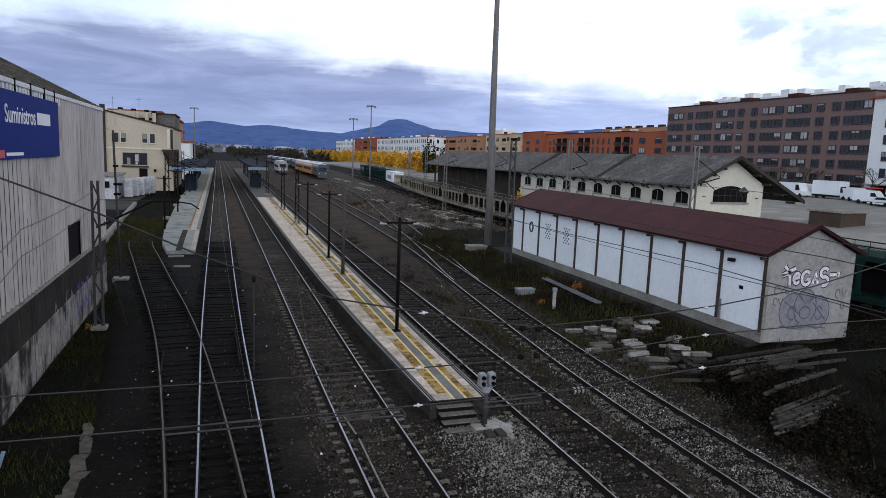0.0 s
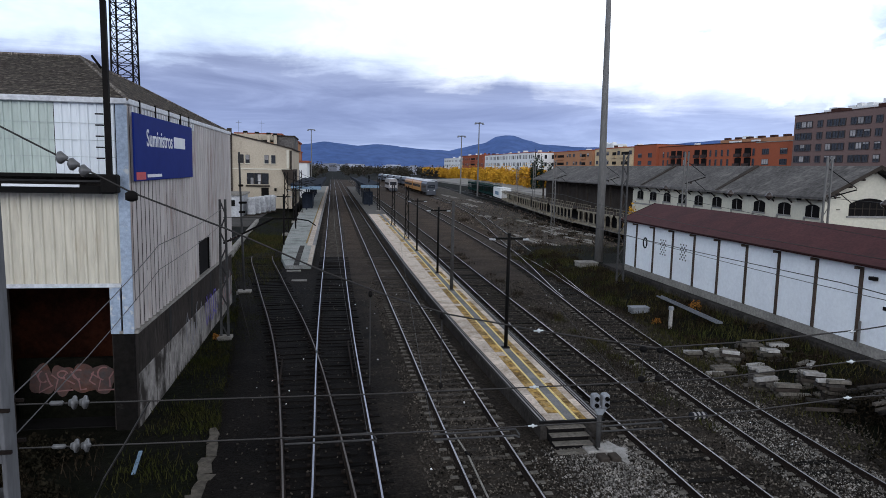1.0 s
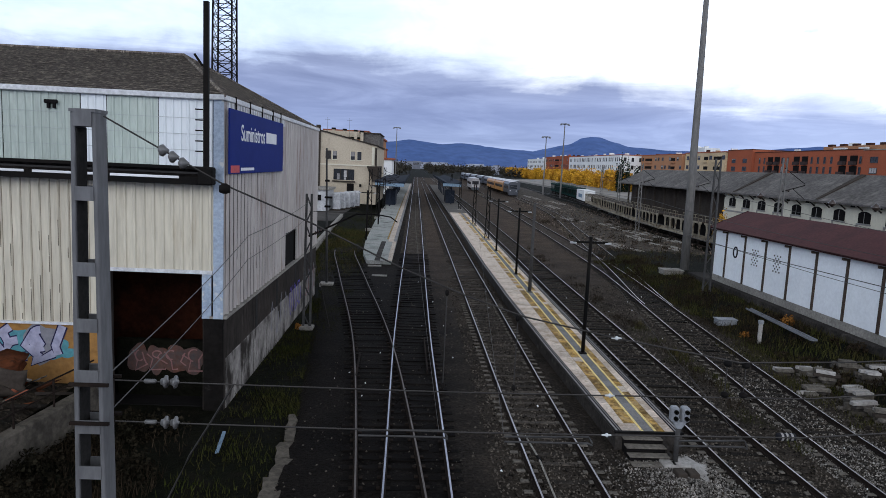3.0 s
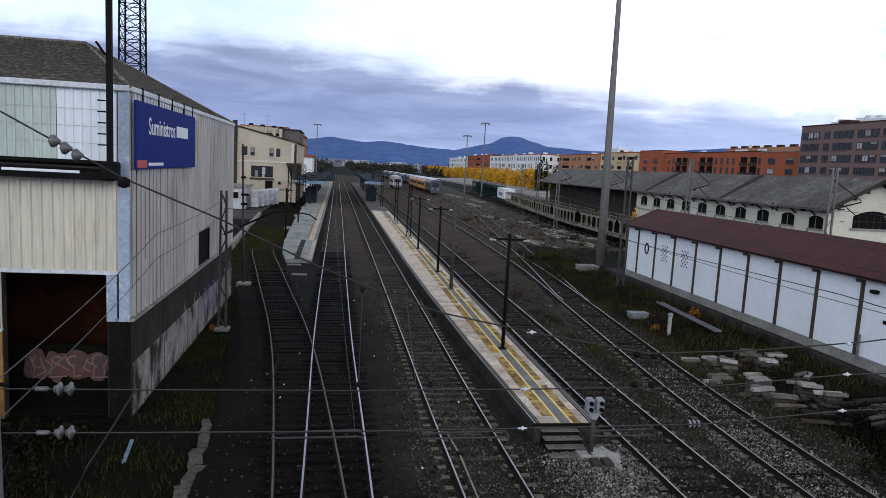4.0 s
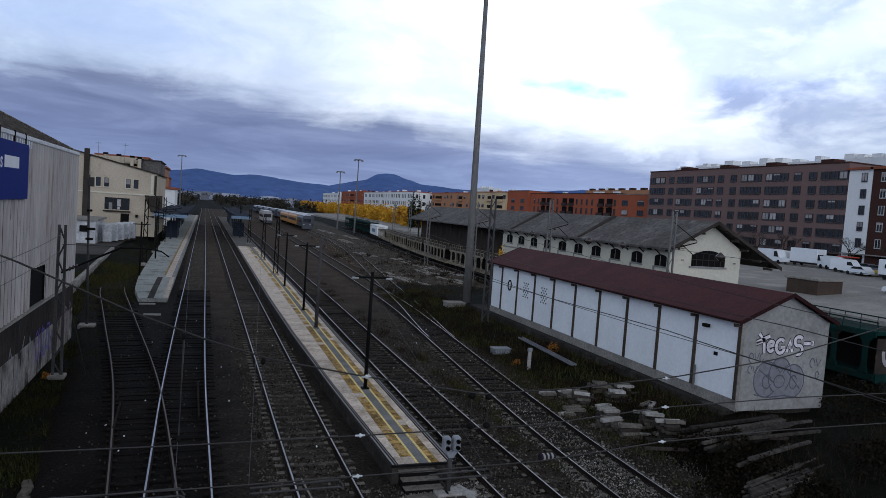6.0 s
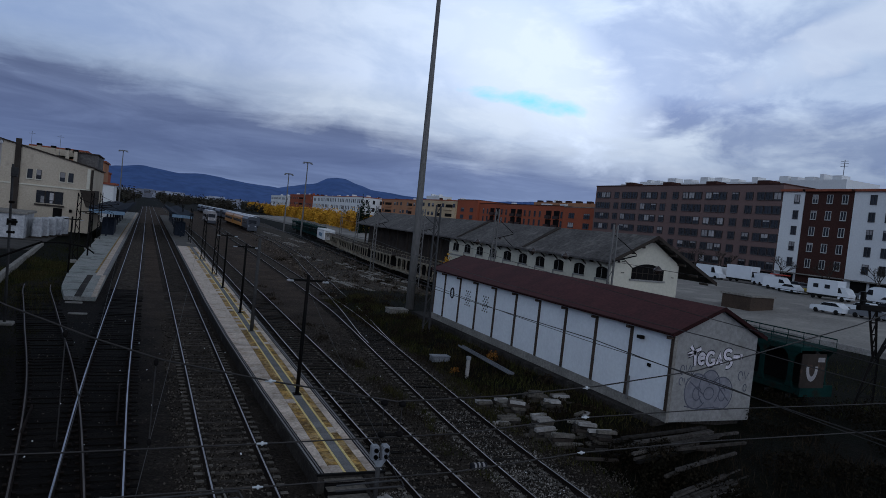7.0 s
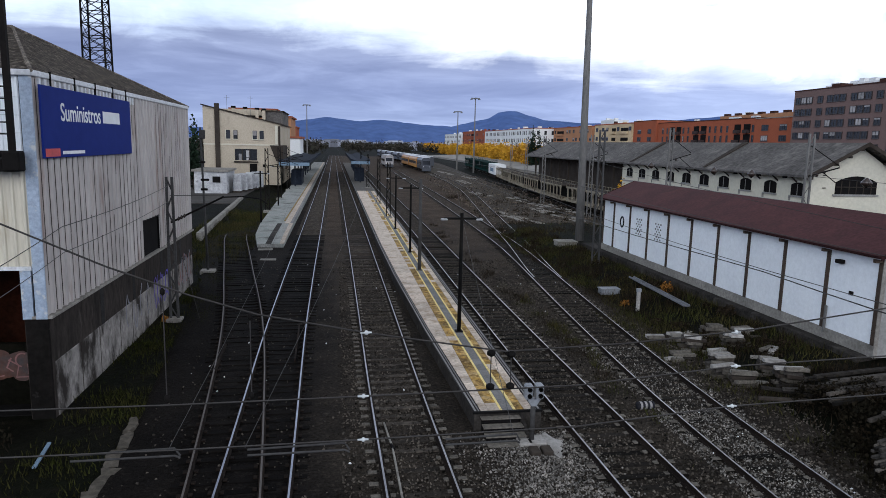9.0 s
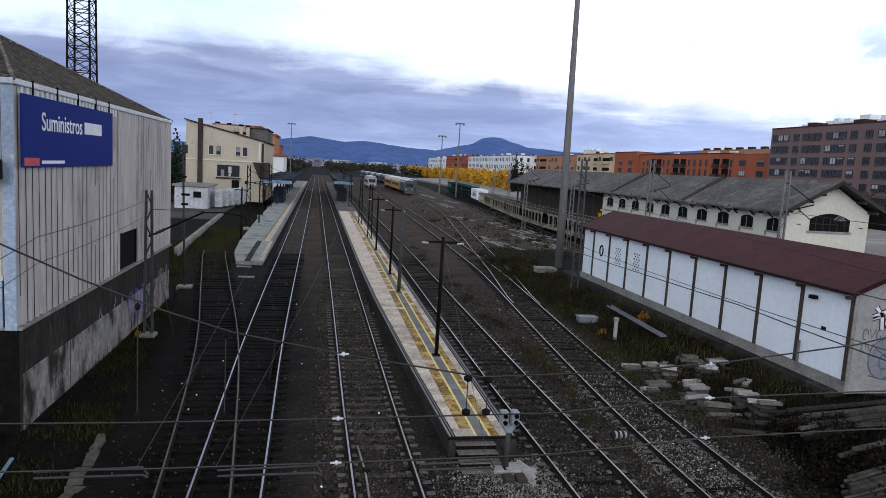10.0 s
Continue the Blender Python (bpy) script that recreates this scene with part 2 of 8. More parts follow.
M["rail_dull"] = material("rail_dull", (0.12, 0.10, 0.088), (0.07, 0.056, 0.048), small=20, rough=0.6, metal=0.3, bump=0.1)
M["paving"] = material("paving", (0.64, 0.545, 0.46), (0.52, 0.43, 0.355), small=10, large=0.8, obj=0.2, bump=0.2, grain=0.45, stain=(0.28, 0.21, 0.145), stain_at=(0.50, 0.72), stain_scale=2.6)
M["paving_joint"] = material("paving_joint", (0.13, 0.12, 0.11), bump=0.3)
M["ochre"] = material("ochre", (0.47, 0.28, 0.065), (0.40, 0.29, 0.15), small=14, large=2.8, obj=0.35, bump=0.5, grain=0.6, stain=(0.15, 0.09, 0.035), stain_at=(0.46, 0.60), stain_scale=4.0)
M["yellow"] = material("yellow", (0.86, 0.70, 0.30), (0.74, 0.58, 0.25), small=14, large=2.5, bump=0.2, grain=0.4, stain=(0.36, 0.28, 0.15), stain_at=(0.60, 0.72), stain_scale=5)
M["grey_paving"] = material("grey_paving", (0.22, 0.212, 0.21), (0.17, 0.163, 0.16), small=14, large=1.2, obj=0.15, bump=0.3, grain=0.4)
M["dusty_sleeper"] = material("dusty_sleeper", (0.046, 0.039, 0.033), (0.026, 0.023, 0.020), small=18, large=1.5, obj=0.5, bump=0.5, stain=(0.07, 0.059, 0.049), stain_at=(0.45, 0.6), stain_scale=3)
M["kerb_dark"] = material("kerb_dark", (0.022, 0.021, 0.021), (0.04, 0.038, 0.037), small=14)
M["kerb"] = material("kerb", (0.26, 0.25, 0.245), (0.19, 0.18, 0.18), small=14, obj=0.2)
M["platform_wall"] = material("platform_wall", (0.052, 0.046, 0.041), (0.028, 0.025, 0.023), small=9, large=0.9, bump=0.6, grain=0.6, stain=(0.085, 0.077, 0.068), stain_at=(0.58, 0.72))
M["green_paving"] = material("green_paving", (0.27, 0.285, 0.265), (0.34, 0.335, 0.315), small=9, large=0.5, bump=0.2, grain=0.5, stain=(0.12, 0.12, 0.108), stain_at=(0.52, 0.68), stain_scale=0.9)
M["cladding"] = material("cladding", (0.60, 0.55, 0.44), (0.50, 0.455, 0.365), small=7, large=0.4, bump=0.06, grain=0.25, rough=0.6, stretch=(1, 1, 0.12), stain=(0.33, 0.26, 0.17), stain_at=(0.58, 0.8), stain_scale=2.5)
M["cladding_grey"] = material("cladding_grey", (0.46, 0.42, 0.395), (0.36, 0.325, 0.305), small=7, large=0.35, bump=0.06, grain=0.3, rough=0.6, stretch=(1, 1, 0.1), stain=(0.18, 0.11, 0.085), stain_at=(0.57, 0.74), stain_scale=2.5)
M["sheet_white"] = material("sheet_white", (0.70, 0.73, 0.75), (0.62, 0.65, 0.67), small=7, bump=0.05, grain=0.1, rough=0.5, stretch=(1, 1, 0.2))
M["sheet_green"] = material("sheet_green", (0.42, 0.47, 0.42), (0.36, 0.41, 0.365), small=7, bump=0.05, grain=0.2, rough=0.45, stretch=(1, 1, 0.2), obj=0.08)
M["sheet_lap"] = material("sheet_lap", (0.42, 0.45, 0.44), (0.34, 0.37, 0.36), small=7, bump=0, grain=0.3)
M["groove"] = material("groove", (0.30, 0.255, 0.19), (0.20, 0.165, 0.12), small=7, large=1.2, bump=0, grain=0.5, stretch=(1, 1, 0.3))
M["blue_trim"] = material("blue_trim", (0.35, 0.41, 0.50), (0.28, 0.34, 0.43), small=9, bump=0.1, rough=0.55, stain=(0.5, 0.5, 0.48), stain_at=(0.58, 0.66), stain_scale=3)
M["white_trim"] = material("white_trim", (0.62, 0.63, 0.64), (0.5, 0.5, 0.52), small=9, bump=0.1, rough=0.6)
M["concrete_wall"] = material("concrete_wall", (0.050, 0.041, 0.036), (0.024, 0.0205, 0.0185), small=6, large=0.5, bump=0.5, grain=0.6, stretch=(1, 1, 0.35), stain=(0.12, 0.104, 0.092), stain_at=(0.62, 0.78), stain_scale=0.9)
M["whitewash"] = material("whitewash", (0.29, 0.265, 0.245), (0.16, 0.147, 0.137), small=6, large=0.9, bump=0.4, grain=0.6, stretch=(1, 1, 0.6), stain=(0.032, 0.027, 0.024), stain_at=(0.49, 0.60), stain_scale=0.9)
M["tread"] = material("tread", (0.17, 0.152, 0.13), (0.11, 0.098, 0.084), small=9, bump=0.4, grain=0.6)
M["yard"] = material("yard", (0.080, 0.065, 0.051), (0.050, 0.042, 0.034), small=7, large=0.25, bump=0.8, grain=0.8, depth=0.05, stain=(0.14, 0.118, 0.098), stain_at=(0.54, 0.74), stain_scale=0.9)
M["concrete"] = material("concrete", (0.30, 0.28, 0.25), (0.21, 0.195, 0.175), small=8, large=0.6, bump=0.4, grain=0.4, stain=(0.11, 0.10, 0.09), stain_at=(0.55, 0.75))
M["pale_concrete"] = material("pale_concrete", (0.42, 0.40, 0.38), (0.30, 0.28, 0.26), small=8, large=0.9, bump=0.4, grain=0.4, obj=0.2, stain=(0.15, 0.13, 0.12), stain_at=(0.55, 0.7))
M["roof_old"] = material("roof_old", (0.19, 0.16, 0.137), (0.10, 0.084, 0.072), small=9, large=2.6, bump=0.8, grain=0.9, stain=(0.34, 0.29, 0.23), stain_at=(0.54, 0.64), stain_scale=4.5, depth=0.04)
M["orange_wall"] = material("orange_wall", (0.33, 0.17, 0.05), (0.24, 0.13, 0.05), small=6, large=0.6, bump=0.3, grain=0.3)
M["heap"] = material("heap", (0.045, 0.036, 0.027), (0.012, 0.011, 0.009), small=9, large=1.8, bump=0.9, grain=0.9, depth=0.08, stain=(0.13, 0.105, 0.08), stain_at=(0.56, 0.66), stain_scale=3.0)
M["soot"] = material("soot", (0.013, 0.011, 0.010), (0.007, 0.0065, 0.006), small=6, large=0.8, bump=0.4, grain=0.5, stain=(0.045, 0.04, 0.036), stain_at=(0.64, 0.74), stain_scale=2.0)
# rust colour lowered to carry the shade inside the shed
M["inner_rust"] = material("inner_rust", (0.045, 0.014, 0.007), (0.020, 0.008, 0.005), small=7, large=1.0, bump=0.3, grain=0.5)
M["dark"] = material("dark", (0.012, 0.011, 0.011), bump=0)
M["black_steel"] = material("black_steel", (0.007, 0.007, 0.007), (0.013, 0.011, 0.010), small=12, rough=0.7, metal=0.0, bump=0.1)
M["galv"] = material("galv", (0.20, 0.205, 0.22), (0.14, 0.145, 0.16), small=10, rough=0.62, metal=0.0, bump=0.1, stain=(0.18, 0.15, 0.13), stain_at=(0.6, 0.75))
M["mast_grey"] = material("mast_grey", (0.19, 0.183, 0.175), (0.14, 0.134, 0.128), small=8, bump=0.2, rough=0.75, stretch=(1, 1, 0.2))
M["mast_dark"] = material("mast_dark", (0.075, 0.073, 0.072), (0.05, 0.048, 0.047), small=8, bump=0.2, rough=0.75)
M["sign_blue"] = material("sign_blue", (0.010, 0.021, 0.145), (0.012, 0.025, 0.165), small=3, bump=0, grain=0.1, rough=0.65)
M["sign_white"] = material("sign_white", (0.8, 0.8, 0.82), bump=0, grain=0.05, rough=0.5)
M["sign_red"] = material("sign_red", (0.55, 0.05, 0.05), bump=0, rough=0.5)
M["white_paint"] = material("white_paint", (0.80, 0.82, 0.84), (0.74, 0.76, 0.79), small=6, large=0.5, bump=0.12, grain=0.1, obj=0.04, stain=(0.6, 0.6, 0.6), stain_at=(0.66, 0.85))
M["brown_post"] = material("brown_post", (0.085, 0.062, 0.048), (0.06, 0.045, 0.036), small=9)
M["maroon"] = material("maroon", (0.085, 0.033, 0.034), (0.062, 0.026, 0.028), small=7, large=0.5, bump=0.2, grain=0.35, rough=0.7, stain=(0.045, 0.022, 0.022), stain_at=(0.56, 0.75), stain_scale=0.8)
M["maroon_edge"] = material("maroon_edge", (0.035, 0.015, 0.015), small=7)
M["render_grey"] = material("render_grey", (0.31, 0.30, 0.285), (0.245, 0.236, 0.226), small=6, large=0.5, bump=0.25, grain=0.3, stain=(0.17, 0.157, 0.143), stain_at=(0.58, 0.78))
M["paint_white"] = material("paint_white", (0.75, 0.70, 0.74), small=9, bump=0)
M["paint_black"] = material("paint_black", (0.03, 0.03, 0.035), small=9, bump=0)
M["paint_mauve"] = material("paint_mauve", (0.225, 0.222, 0.245), (0.19, 0.185, 0.205), small=5, bump=0, grain=0.3)
M["paint_slate"] = material("paint_slate", (0.085, 0.088, 0.11), (0.12, 0.12, 0.145), small=5, bump=0, grain=0.3)
M["paint_pink"] = material("paint_pink", (0.24, 0.125, 0.12), (0.15, 0.09, 0.09), small=5, bump=0)
M["paint_teal"] = material("paint_teal", (0.10, 0.27, 0.31), small=5, bump=0)
M["paint_blue"] = material("paint_blue", (0.09, 0.08, 0.30), (0.14, 0.10, 0.30), small=5, bump=0)
M["cream"] = material("cream", (0.62, 0.58, 0.47), (0.56, 0.53, 0.44), small=4, large=0.25, bump=0.2, grain=0.15, stain=(0.42, 0.39, 0.32), stain_at=(0.6, 0.8), stain_scale=0.5)
M["station_wall"] = material("station_wall", (0.50, 0.43, 0.335), (0.43, 0.365, 0.28), small=4, large=0.2, bump=0.15, grain=0.2, stain=(0.30, 0.25, 0.2), stain_at=(0.58, 0.76), stain_scale=0.6)
M["roof_slate"] = material("roof_slate", (0.150, 0.138, 0.130), (0.098, 0.09, 0.086), small=3, large=0.25, bump=0.4, grain=0.6, stain=(0.22, 0.20, 0.185), stain_at=(0.55, 0.75), stain_scale=0.7)
M["wood_dark"] = material("wood_dark", (0.04, 0.032, 0.027), (0.06, 0.05, 0.042), small=9)
M["wood_grey"] = material("wood_grey", (0.066, 0.059, 0.053), (0.026, 0.023, 0.021), small=10, large=1.2, obj=0.7, bump=0.5, stretch=(4, 1, 4))
M["wood_pale"] = material("wood_pale", (0.115, 0.10, 0.087), (0.05, 0.044, 0.038), small=10, large=1.2, obj=0.5, bump=0.5, stretch=(4, 1, 4))
M["brick_brown"] = material("brick_brown", (0.18, 0.121, 0.11), (0.158, 0.107, 0.098), small=3, large=0.1, bump=0.1, grain=0.15)
M["brick_orange"] = material("brick_orange", (0.33, 0.095, 0.050), (0.28, 0.085, 0.047), small=3, large=0.1, bump=0.1, grain=0.15)
M["brick_tan"] = material("brick_tan", (0.40, 0.20, 0.11), (0.35, 0.18, 0.10), small=3, large=0.1, bump=0.1, grain=0.15)
M["block_cream"] = material("block_cream", (0.60, 0.46, 0.29), small=3, large=0.1, bump=0.1)
M["block_white"] = material("block_white", (0.72, 0.72, 0.71), (0.66, 0.66, 0.66), small=3, large=0.1, bump=0.1, grain=0.1)
M["bale_white"] = material("bale_white", (0.56, 0.56, 0.57), (0.36, 0.36, 0.38), small=3, large=0.7, bump=0.3, grain=0.4, stain=(0.10, 0.10, 0.12), stain_at=(0.60, 0.70), stain_scale=1.1)
M["brick_dark"] = material("brick_dark", (0.065, 0.032, 0.026), (0.055, 0.028, 0.024), small=3, large=0.2, bump=0.1)
M["roof_red"] = material("roof_red", (0.30, 0.10, 0.06), small=3, large=0.3)
M["glass"] = material("glass", (0.010, 0.012, 0.016), (0.018, 0.02, 0.026), small=0.8, large=0.3, bump=0, rough=0.25, obj=0.5)
M["frame_grey"] = material("frame_grey", (0.045, 0.042, 0.044), (0.032, 0.03, 0.032), small=3, bump=0, grain=0.1, rough=0.55)
M["frame_white"] = material("frame_white", (0.46, 0.45, 0.43), small=3, bump=0, grain=0.1, rough=0.55)
M["panel_brown"] = material("panel_brown", (0.062, 0.044, 0.042), (0.05, 0.037, 0.036), small=3, large=0.3, bump=0.1, grain=0.2)
M["shutter"] = material("shutter", (0.38, 0.36, 0.36), small=3, bump=0, obj=0.25)
M["asphalt"] = material("asphalt", (0.31, 0.29, 0.265), (0.23, 0.215, 0.20), small=3, large=0.08, bump=0.2, grain=0.3, stain=(0.38, 0.35, 0.315), stain_at=(0.54, 0.7), stain_scale=0.2)
M["asphalt_dark"] = material("asphalt_dark", (0.085, 0.078, 0.072), (0.058, 0.053, 0.049), small=3, large=0.2, bump=0.2, grain=0.35)
# the blue of distance haze is put into the hills' base colour
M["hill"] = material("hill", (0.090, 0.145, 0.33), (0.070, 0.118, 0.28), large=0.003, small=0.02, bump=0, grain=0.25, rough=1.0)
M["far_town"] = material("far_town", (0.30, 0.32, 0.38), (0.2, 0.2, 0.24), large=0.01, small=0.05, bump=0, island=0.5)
M["far_wood"] = material("far_wood", (0.05, 0.042, 0.035), (0.035, 0.035, 0.025), large=0.05, small=0.4, island=0.4, bump=0.3)
M["yellow_leaf"] = material("yellow_leaf", (0.60, 0.34, 0.030), (0.46, 0.23, 0.03), large=0.12, small=2, island=0.4, bump=0)
M["dark_leaf"] = material("dark_leaf", (0.018, 0.030, 0.018), (0.012, 0.02, 0.014), large=0.3, small=3, island=0.4, bump=0)
M["bark"] = material("bark", (0.06, 0.05, 0.042), small=9)
M["rust"] = material("rust", (0.115, 0.036, 0.014), (0.06, 0.024, 0.014), small=7, large=1.0, bump=0.4, grain=0.5, stain=(0.02, 0.014, 0.012), stain_at=(0.55, 0.68), stain_scale=1.6)
M["wagon_cream"] = material("wagon_cream", (0.34, 0.30, 0.225), (0.20, 0.172, 0.13), small=4, large=0.5, bump=0.1, stain=(0.07, 0.048, 0.033), stain_at=(0.52, 0.68))
M["wagon_deck"] = material("wagon_deck", (0.050, 0.040, 0.034), (0.030, 0.025, 0.022), small=4, large=0.5, bump=0.1, stain=(0.12, 0.075, 0.055), stain_at=(0.58, 0.70))
M["wagon_green"] = material("wagon_green", (0.009, 0.036, 0.031), (0.007, 0.025, 0.023), small=4, large=0.5, bump=0.1, stain=(0.02, 0.016, 0.013), stain_at=(0.52, 0.66))
M["train_orange"] = material("train_orange", (0.50, 0.22, 0.03), (0.44, 0.2, 0.04), small=2, bump=0, rough=0.4)
M["train_dark"] = material("train_dark", (0.05, 0.055, 0.07), small=2, bump=0, rough=0.4)
M["train_silver"] = material("train_silver", (0.52, 0.52, 0.55), (0.42, 0.42, 0.45), small=2, bump=0, rough=0.4, metal=0.1)
M["car_white"] = material("car_white", (0.75, 0.77, 0.80), (0.7, 0.72, 0.75), small=2, bump=0, grain=0.05, rough=0.3)
M["car_grey"] = material("car_grey", (0.16, 0.17, 0.19), small=2, bump=0, grain=0.05, rough=0.3)
M["car_blue"] = material("car_blue", (0.05, 0.09, 0.22), small=2, bump=0, grain=0.05, rough=0.3)
M["car_red"] = material("car_red", (0.5, 0.05, 0.03), small=2, bump=0, grain=0.05, rough=0.3)
M["car_yellow"] = material("car_yellow", (0.55, 0.40, 0.03), small=2, bump=0, grain=0.05, rough=0.3)
M["tyre"] = material("tyre", (0.02, 0.02, 0.02), bump=0)
M["insulator"] = material("insulator", (0.62, 0.64, 0.64), bump=0, grain=0.1, rough=0.2)
M["insulator_dark"] = material("insulator_dark", (0.05, 0.035, 0.03), bump=0, rough=0.25)
M["porcelain"] = material("porcelain", (0.14, 0.137, 0.137), (0.09, 0.087, 0.085), small=20, bump=0, rough=0.35)
M["column_grey"] = material("column_grey", (0.155, 0.155, 0.162), (0.115, 0.113, 0.116), small=10, rough=0.62, bump=0.15, stretch=(1, 1, 0.25), grain=0.3, stain=(0.075, 0.06, 0.05), stain_at=(0.62, 0.76), stain_scale=2.5)
M["rust_line"] = material("rust_line", (0.10, 0.075, 0.055), (0.05, 0.038, 0.03), small=9, bump=0)
M["seam_dark"] = material("seam_dark", (0.055, 0.042, 0.036), (0.028, 0.022, 0.02), small=9, bump=0)
M["yard_wall"] = material("yard_wall", (0.115, 0.10, 0.083), (0.068, 0.06, 0.05), small=6, large=0.8, bump=0.5, grain=0.5, stain=(0.035, 0.031, 0.026), stain_at=(0.5, 0.66))
M["paint_lilac"] = material("paint_lilac", (0.36, 0.345, 0.44), (0.28, 0.28, 0.38), small=5, large=1.4, bump=0, grain=0.35)
M["paint_navy"] = material("paint_navy", (0.03, 0.028, 0.075), small=5, bump=0)
M["paint_shade"] = material("paint_shade", (0.075, 0.063, 0.063), (0.11, 0.05, 0.035), small=5, large=2.0, bump=0)
M["wire"] = material("wire", (0.05, 0.045, 0.042), bump=0, rough=0.6, metal=0.5)
M["canopy_blue"] = material("canopy_blue", (0.016, 0.02, 0.03), (0.025, 0.03, 0.043), small=3, bump=0.1, rough=0.8)
M["pale_blue"] = material("pale_blue", (0.20, 0.28, 0.37), small=4, bump=0, rough=0.7)
M["signal_grey"] = material("signal_grey", (0.26, 0.27, 0.29), (0.17, 0.18, 0.20), small=9, bump=0.1, rough=0.5)


# ---- mesh helpers ----
def empty(name, loc=(0, 0, 0), rz=0.0, label="", category="", group="", kind=""):
    ob = new(name)
    ob.matrix_world = pose(*loc, 0, 0, rz)
    ob.empty_display_size = 0.2
    return tagged(ob, label, category, group, kind)


def mesh_of(name, bm, mats):
    me = bpy.data.meshes.new(name)
    bm.normal_update()
    bm.to_mesh(me)
    bm.free()
    for m in mats if isinstance(mats, (list, tuple)) else (mats,):
        me.materials.append(M[m])
    return me


def part(name, bm, mats, parent=None, label=""):
    ob = new(name, mesh_of(name, bm, mats))
    ob.parent = parent
    return tagged(ob, label)


def piece(name, me, parent, m):
    ob = new(name, me)
    ob.parent = parent
    ob.matrix_basis = m
    return ob


def structure(name, bm, mats, label, category, kind="structure"):
    return tagged(new(name, mesh_of(name, bm, mats)), label, category, "", kind)


def solid(bm, corners, mat=0, bevel=0.0):
    """A hexahedron from its lower and upper four corners, counter-clockwise from above."""
    v = [bm.verts.new(c) for c in corners]
    faces = [bm.faces.new([v[i] for i in q]) for q in ((3, 2, 1, 0), (4, 5, 6, 7), (0, 1, 5, 4), (1, 2, 6, 5), (2, 3, 7, 6), (3, 0, 4, 7))]
    for fc in faces:
        fc.material_index = mat
    if bevel:
        edges = list({e for fc in faces for e in fc.edges})
        for fc in bmesh.ops.bevel(bm, geom=edges, offset=bevel, segments=1, affect="EDGES", profile=0.5)["faces"]:
            fc.material_index = mat
    return faces


def box(bm, x0, x1, y0, y1, z0, z1, mat=0, bevel=0.0):
    return solid(bm, [(x0, y0, z0), (x1, y0, z0), (x1, y1, z0), (x0, y1, z0), (x0, y0, z1), (x1, y0, z1), (x1, y1, z1), (x0, y1, z1)], mat, bevel)


def boxed(*args, **kw):
    bm = bmesh.new()
    box(bm, *args, **kw)
    return bm


def tube(bm, pts, r, seg=6, mat=0, r1=None):
    """A round bar through the points; r1: the radius at its end."""
    pts = [Vector(p) for p in pts]
    rings = []
    for k, p in enumerate(pts):
        d = (pts[min(k + 1, len(pts) - 1)] - pts[max(k - 1, 0)]).normalized()
        a = d.cross((0, 0, 1) if abs(d.z) < 0.9 else (1, 0, 0)).normalized()
        b = d.cross(a)
        q = r if r1 is None else r + (r1 - r) * k / (len(pts) - 1)
        rings.append([bm.verts.new(p + (a * math.cos(t) + b * math.sin(t)) * q) for t in (2 * math.pi * i / seg for i in range(seg))])
    for u, v in zip(rings, rings[1:]):
        for i in range(seg):
            f = bm.faces.new((u[i], u[(i + 1) % seg], v[(i + 1) % seg], v[i]))
            f.material_index, f.smooth = mat, seg > 6
    for ring, flip in ((rings[0], False), (rings[-1], True)):
        f = bm.faces.new(ring if flip else ring[::-1])
        f.material_index = mat
    return bm


def bar(bm, p, q, w, mat=0):
    """A square bar from p to q."""
    return tube(bm, (p, q), w * 0.707, 4, mat)


def lathe(bm, profile, centre, axis="z", seg=12, mat=0):
    """Turns (radius, along) points round an axis through centre."""
    rings = []
    for r, h in profile:
        ring = []
        for i in range(seg):
            a = 2 * math.pi * i / seg
            u, v = r * math.cos(a), r * math.sin(a)
            off = {"z": (u, v, h), "y": (u, h, v), "x": (h, u, v)}[axis]
            ring.append(bm.verts.new(Vector(centre) + Vector(off)))
        rings.append(ring)
    for u, v in zip(rings, rings[1:]):
        for i in range(seg):
            f = bm.faces.new((u[i], u[(i + 1) % seg], v[(i + 1) % seg], v[i]))
            f.material_index, f.smooth = mat, True
    for ring in (rings[0], rings[-1]):
        f = bm.faces.new(ring)
        f.material_index = mat
    bmesh.ops.recalc_face_normals(bm, faces=bm.faces[:])
    return bm


def prism(bm, outline, axis, a, b, mat=0):
    """A flat outline, drawn out from a to b along an axis. Outline points are (y, z), (x, z) or (x, y)."""
    at = {"x": lambda p, h: (h, p[0], p[1]), "y": lambda p, h: (p[0], h, p[1]), "z": lambda p, h: (p[0], p[1], h)}[axis]
    lo, hi = [bm.verts.new(at(p, a)) for p in outline], [bm.verts.new(at(p, b)) for p in outline]
    fs = [bm.faces.new(lo), bm.faces.new(hi[::-1])]
    for i in range(len(outline)):
        k = (i + 1) % len(outline)
        fs.append(bm.faces.new((lo[k], lo[i], hi[i], hi[k])))
    for f in fs:
        f.material_index = mat
    bmesh.ops.recalc_face_normals(bm, faces=fs)
    return fs


def from_arrays(name, verts, faces, mats, label="", category="", kind="", parent=None, indices=None):
    me = bpy.data.meshes.new(name)
    me.from_pydata([tuple(v) for v in verts], [], [tuple(f) for f in faces])
    for m in mats if isinstance(mats, (list, tuple)) else (mats,):
        me.materials.append(M[m])
    if indices is not None:
        me.polygons.foreach_set("material_index", indices)
    me.update()
    ob = new(name, me)
    ob.parent = parent
    return tagged(ob, label, category, "", kind)


rng = np.random.default_rng(7)


